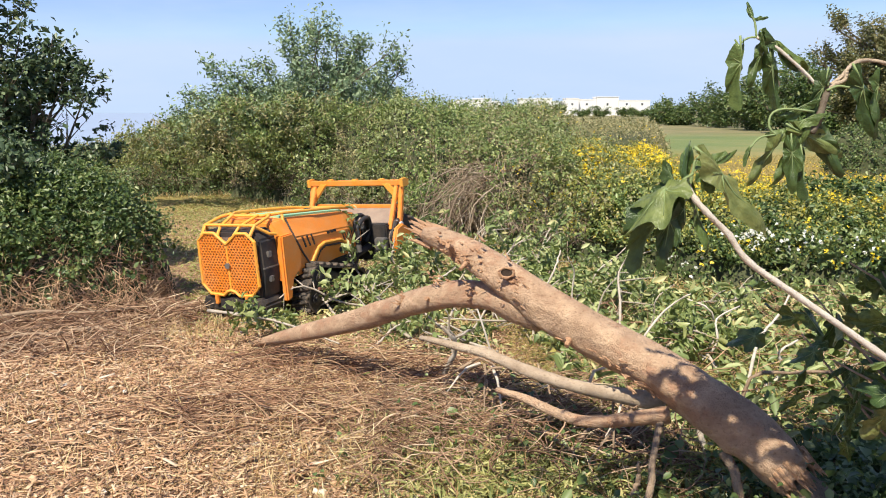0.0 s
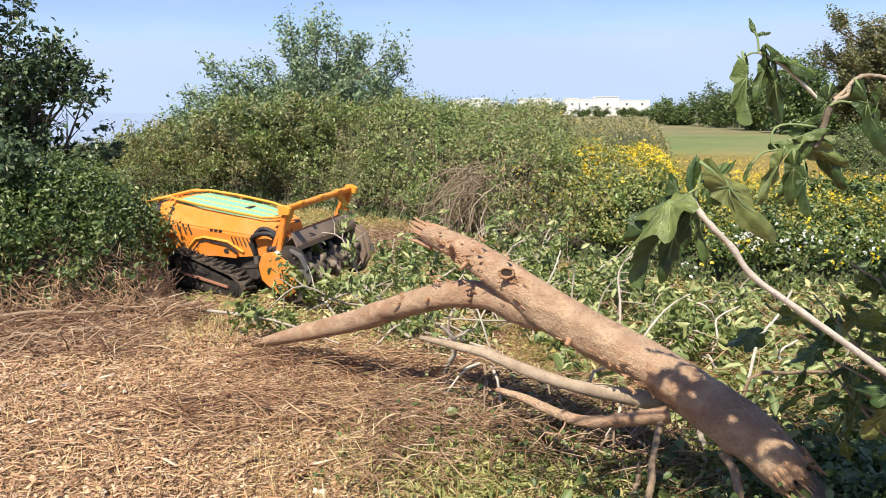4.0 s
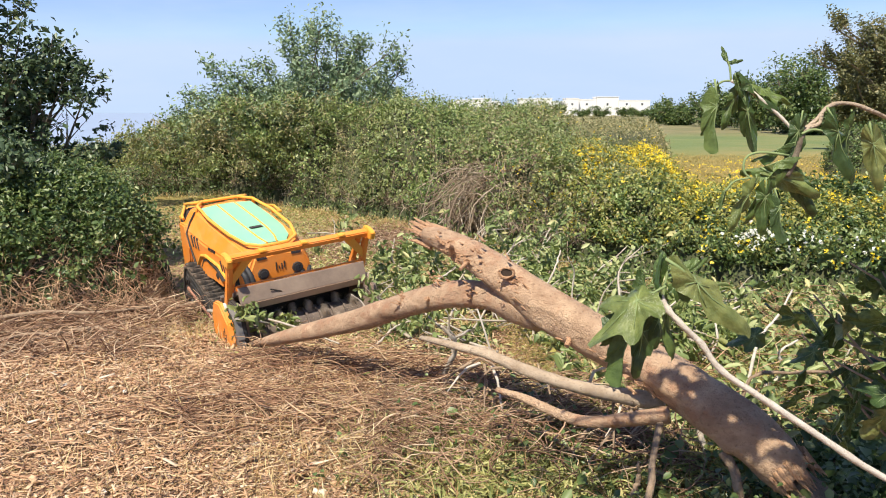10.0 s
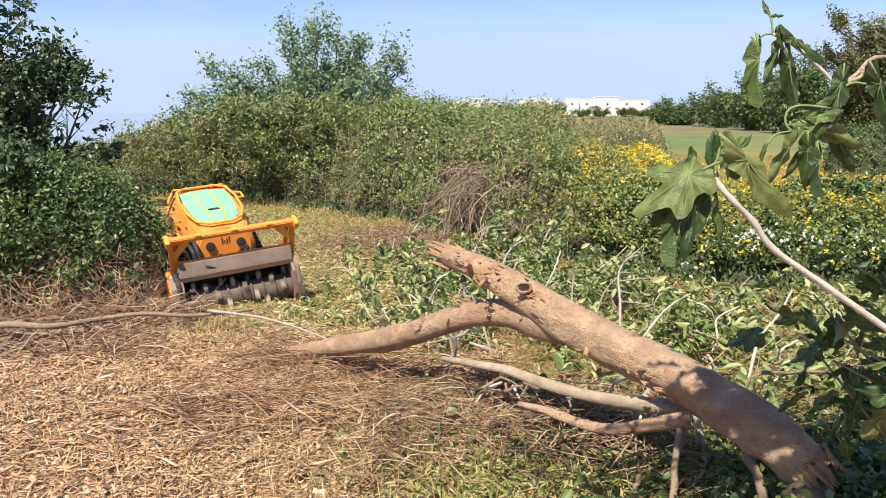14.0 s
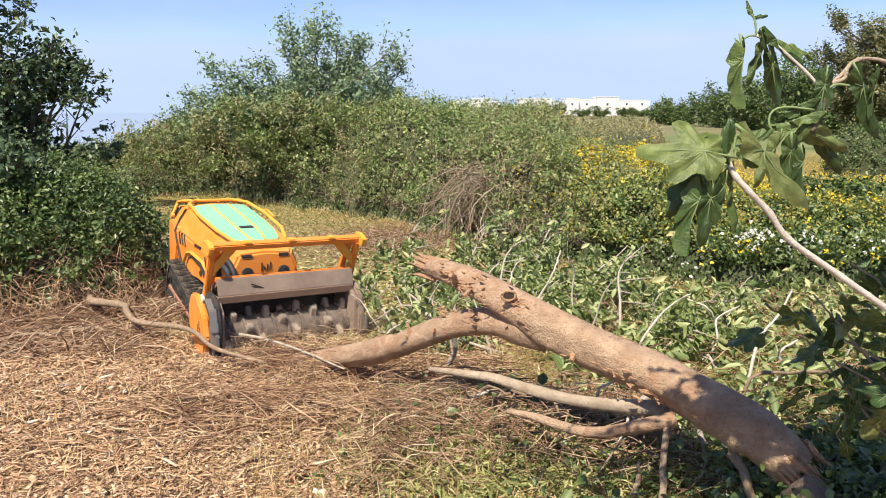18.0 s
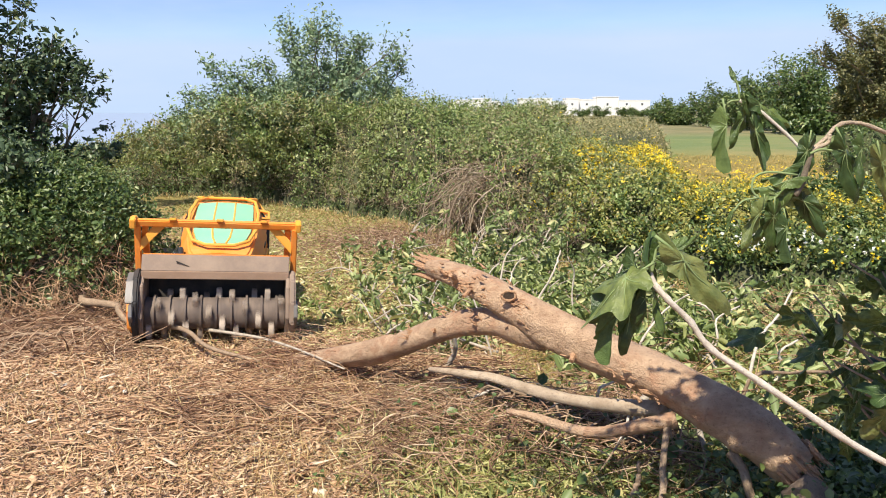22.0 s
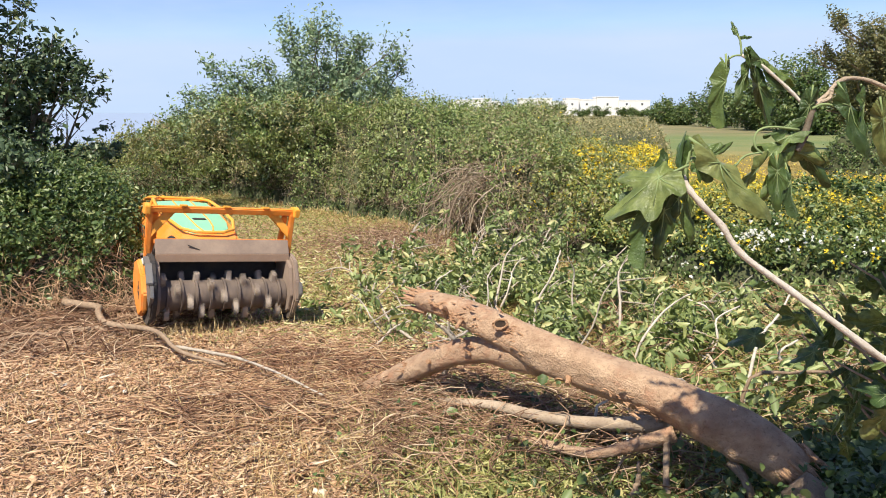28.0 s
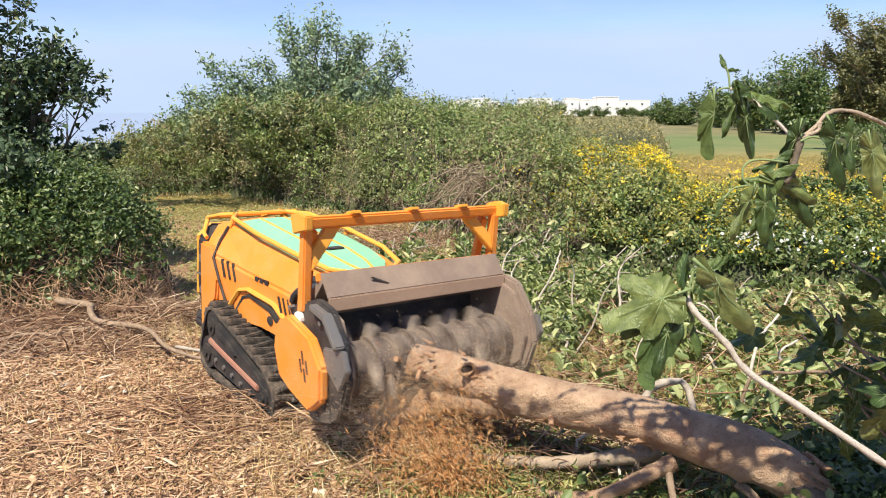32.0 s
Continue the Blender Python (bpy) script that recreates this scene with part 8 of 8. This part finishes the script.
def drive_at(t):
    ts = [r[0] for r in DRIVE]
    return [float(np.interp(t, ts, [r[k] for r in DRIVE])) for k in range(1, 8)]


def move_mulcher():
    walk(mulcher, [(r[0], stand(*r[1:7])) for r in DRIVE])
    walk(mulcher_head, [(r[0], Matrix.Translation(PIVOT) @ Matrix.Rotation(radians(r[7]), 4, "X")) for r in DRIVE])
    rows = []
    for i in range(641):
        t = i * 0.05
        lift = Matrix.Rotation(radians(drive_at(t)[6]), 4, "X")
        rows.append((t, Matrix.Translation(PIVOT) @ lift @ Matrix.Translation(DRUM) @ Matrix.Rotation(radians(-77.0 * i), 4, "X")))
    walk(mulcher_rotor, rows)


# seconds, shift, then yaw, tilt and roll of the felled tree about its foot
TRUNK_MOVES = [
    (10.4, -0.000, -0.001, 0.000, -0.019, -0.010, -0.011),
    (10.6, 0.053, 0.033, -0.034, 0.286, -0.083, -0.363),
    (11, 0.154, 0.054, -0.053, 0.381, -2.649, 0.774),
    (13, 0.133, 0.016, -0.017, -0.639, -3.515, 1.911),
    (14.5, 0.116, 0.013, -0.003, -1.204, -4.280, 2.285),
    (16.5, 0.103, 0.087, 0.001, 0.990, -5.653, 3.226),
    (17, 0.084, 0.100, -0.018, 1.075, -6.217, 1.896),
    (18, 0.084, 0.100, -0.019, 0.742, -5.662, 1.809),
    (23.5, 0.084, 0.100, -0.019, 0.742, -5.662, 1.809),
    (24, 0.091, 0.121, -0.032, 0.336, -7.234, 1.471),
    (24.5, 0.119, 0.173, -0.081, 2.227, -10.587, -0.863),
    (25, 0.116, 0.169, -0.077, 2.253, -10.359, -0.658),
    (25.5, 0.122, 0.177, -0.079, 2.646, -9.727, -0.407),
    (31.1, 0.122, 0.177, -0.079, 2.646, -9.727, -0.407),
    (31.5, 0.108, 0.141, -0.078, 2.877, -11.103, -0.889),
    (31.7, 0.105, 0.09, -0.075, 7.5, -11.9, -1.2),
    (32, 0.091, 0.02, -0.055, 14.0, -14.6, -1.860),
]


def move_trunk():
    run = Vector((-1.9, 1.5, 0)).normalized()
    side = run.cross(Vector((0, 0, 1)))
    rows = [(0, Matrix.Translation(FOOT))]
    for t, x, y, z, yaw, tilt, roll in TRUNK_MOVES:
        rows.append((t, Matrix.Translation(FOOT + Vector((x, y, z))) @ Matrix.Rotation(radians(yaw), 4, "Z") @ Matrix.Rotation(radians(tilt), 4, side) @ Matrix.Rotation(radians(roll), 4, run)))
    walk(fallen_tree, rows)
    # the thin end of the limb bends up where it meets the ground, until it is cut
    hinge = Vector(LIMB_END[0][:3]) - FOOT
    bend = lambda a: Matrix.Translation(hinge) @ Matrix.Rotation(radians(a), 4, side)
    walk(limb_end, [(0, bend(0)), (10.5, bend(0)), (11, bend(5)), (13, bend(6)), (14.5, bend(6)), (17, bend(7)), (23.5, bend(7)), (24.1, bend(9)), (24.8, bend(0)), (32, bend(0))])


# seconds, then where the lower bough's tip and the upper bough's shoot stand across the view: right and up of the view's middle
BOUGH_SWAY = [
    (0, 0.3270, 0.0670, -2.5, 0.4087, 0.2761),
    (1, 0.3395, -0.0103, -1.9, 0.4183, 0.2761),
    (2, 0.3395, 0.0361, 0.0, 0.4183, 0.2806),
    (3, 0.3490, 0.0707, 1.2, 0.4138, 0.2688),
    (4.5, 0.3284, 0.0081, -2.5, 0.4094, 0.2437),
    (5.5, 0.3432, -0.0876, -2.5, 0.3837, 0.2143),
    (6, 0.3675, 0.0118, -1.5, 0.4205, 0.2791),
    (7, 0.3174, -0.1244, -2.5, 0.3807, 0.1841),
    (8, 0.3247, 0.0508, -1.0, 0.4050, 0.2791),
    (9, 0.3159, 0.0029, -2.5, 0.4021, 0.2312),
    (10, 0.2916, -0.0766, -2.5, 0.3756, 0.2194),
    (11, 0.3063, -0.1465, -2.5, 0.3711, 0.1915),
    (12, 0.3027, -0.0641, -2.5, 0.3756, 0.2032),
    (13, 0.3468, -0.0457, -2.5, 0.4065, 0.2121),
    (14, 0.3594, 0.0839, -2.5, 0.4300, 0.2806),
    (15.5, 0.3358, -0.0066, -2.5, 0.4057, 0.2585),
    (17, 0.3652, 0.0243, -2.5, 0.4043, 0.2739),
    (18, 0.3800, 0.0965, -2.5, 0.4087, 0.2784),
    (19, 0.3012, -0.0567, -2.5, 0.3785, 0.2099),
    (20, 0.3063, -0.0265, -2.5, 0.3903, 0.2032),
    (21, 0.3270, 0.1016, -2.5, 0.4161, 0.2739),
    (22, 0.2769, -0.0471, -2.5, 0.3866, 0.1937),
    (23, 0.3225, 0.0066, -2.5, 0.4006, 0.2423),
    (24, 0.3100, -0.0081, -2.5, 0.3881, 0.2297),
    (25, 0.3049, -0.1186, -2.5, 0.3630, 0.1907),
    (26.5, 0.3137, -0.0582, -2.5, 0.3910, 0.2290),
    (28, 0.3196, 0.0795, -1.0, 0.3895, 0.2526),
    (29, 0.3034, -0.0383, -2.5, 0.3778, 0.1944),
    (30, 0.3211, -0.0442, -2.5, 0.3895, 0.2423),
    (31, 0.3152, 0.0007, -2.5, 0.3895, 0.2386),
    (32, 0.3247, -0.0766, -2.5, 0.3741, 0.2099),
]


def view_point(u, v, depth):
    return STAND @ Vector((u * depth, v * depth, -depth))


def move_boughs():
    flat = STAND.to_3x3().to_4x4() @ Matrix.Rotation(radians(-90), 4, "X")
    low, high = [], []
    for t, u, v, a, hu, hv in BOUGH_SWAY:
        low.append((t, Matrix.Translation(view_point(u, v, 1.55)) @ flat @ Matrix.Rotation(radians(a), 4, "Y")))
        high.append((t, Matrix.Translation(view_point(hu, hv, 1.80)) @ flat))
    walk(fig_low, low)
    walk(fig_high, high)
    r = random.Random(3)
    # the broad leaf of the lower bough: gusts open it towards the viewer and lift it
    gust = [(0, 0.2), (1, 0.3), (3, 0.2), (6, 0.2), (8, 0.2), (10, 0.4), (11, 0.6), (12, 1), (13, 1), (14, 0.7), (17, 0.9), (18, 1), (19, 0.4), (21, 0.2), (23, 0.3), (24, 0.9), (25, 1), (28, 0.6), (30, 0.3), (31, 0.9), (32, 1)]
    wide, at = fig_low_leaves[1], fig_low_leaves[1].matrix_basis.translation.copy()
    rows = []
    for t, g in gust:
        a = 165 if t == 18 else 232 if t == 17 else 208 - 12 * g
        rows.append((t, Matrix.Translation(at) @ Matrix.Rotation(radians(-a), 4, "Y") @ Matrix.Rotation(radians(90 + 78 - 60 * g), 4, "X") @ Matrix.Diagonal((0.17, 0.17, 0.17, 1))))
    walk(wide, rows)
    for ob in fig_low_leaves[:1] + fig_low_leaves[2:] + fig_high_leaves:
        m = ob.matrix_basis.copy()
        walk(ob, [(t * 0.8, m @ Matrix.Rotation(radians(r.uniform(-13, 13)), 4, "X") @ Matrix.Rotation(radians(r.uniform(-9, 9)), 4, "Y")) for t in range(41)])


def move_branches():
    """Cut branches in the machine's way are pressed into the litter as it passes; a long one is dragged about."""
    for ob, x, y, a in cut_branches[:8] + [b for b in cut_branches[-12:] if b[1] < -0.4]:
        m = ob.matrix_basis.copy()
        t0 = 9.5 if x < -1.1 else 11.0
        down = Matrix.Translation((0.25, -0.2, -0.22)) @ m @ Matrix.Rotation(radians(14), 4, "Y")
        if -0.7 < x and y < 8.95:
            down = Matrix.Translation((0.45, -0.1, 0.0)) @ m
        walk(ob, [(0, m), (t0, m), (t0 + 3, down), (32, down)])
    at = lambda x, y, z, a: Matrix.Translation((x, y, float(ground_z(x, y)) + z + 0.155)) @ Matrix.Rotation(radians(a), 4, "Z")
    walk(dragged_branch, [(0, at(-4.7, 7.5, -0.05, 22)), (9, at(-4.7, 7.5, -0.05, 22)), (13, at(-3.75, 7.20, 0.0, 24)), (15, at(-3.2, 7.20, 0.0, 0)), (17, at(-2.66, 7.04, -0.03, -42)), (19, at(-2.66, 7.04, -0.03, -42)), (22, at(-2.74, 7.08, -0.03, -41)), (24, at(-2.80, 7.04, -0.03, -43)), (25, at(-2.99, 7.03, -0.03, -44)), (28, at(-2.97, 7.08, -0.03, -43)), (31, at(-3.08, 7.14, -0.03, -43)), (32, at(-3.08, 7.14, -0.03, -43))])


def move_spray():
    """Chips torn out of the trunk: they lie under the litter until the drum throws them up."""
    rest = Matrix.Translation((-0.05, 4.35, -0.75))
    for i, ob in enumerate(chip_sprays[:4]):
        a = 0.35 * i
        rows = [(0, rest), (31.45, rest)]
        for k in range(1, 12):
            t = 31.45 + 0.05 * k
            u = ((k * 0.17 + a) % 1.0)
            rows.append((t, Matrix.Translation((-0.20 + 0.22 * u + 0.05 * i, 3.95 - 0.15 * u, 0.46 - 0.42 * u)) @ Matrix.Rotation(radians(40 * i + 30 * u), 4, "Y")))
        walk(ob, rows)


def drum_at(t):
    q = drive_at(t)
    return stand(*q[:6]) @ Matrix.Translation(PIVOT) @ Matrix.Rotation(radians(q[6]), 4, "X") @ Matrix.Translation(DRUM)


def move_dust():
    """Crumbs and dust that whirl round the drum while it cuts, and settle into the litter after."""
    down = Matrix.Translation((0, 0, -1.3))
    for i, ob in enumerate(chip_sprays[4:]):
        rows = [(0, down @ drum_at(9.2))]
        for a, b in ((9.3, 13.2), (16.1, 19.4), (23.5, 26.2), (31.2, 32.01)):
            rows.append((a - 0.25, down @ drum_at(a)))
            n = int((b - a) / 0.1)
            for k in range(n + 1):
                t = a + 0.1 * k
                rows.append((t, drum_at(t) @ Matrix.Rotation(radians((47 * (k + i)) % 50 - 25), 4, "X")))
            if b < 32:
                rows.append((b + 0.25, down @ drum_at(b)))
        walk(ob, rows)


def move_stick():
    m = loose_stick.matrix_basis.copy()
    drop = Matrix.Translation((0.10, -0.44, -0.07)) @ m
    low = Matrix.Translation((0.02, -1.02, -0.06)) @ m
    walk(loose_stick, [(0, m), (14.3, m), (16.3, drop), (24.2, drop), (25, low), (32, low)])


def motions():
    move_stick()
    move_spray()
    move_dust()
    move_mulcher()
    move_trunk()
    move_boughs()
    move_branches()


motions()
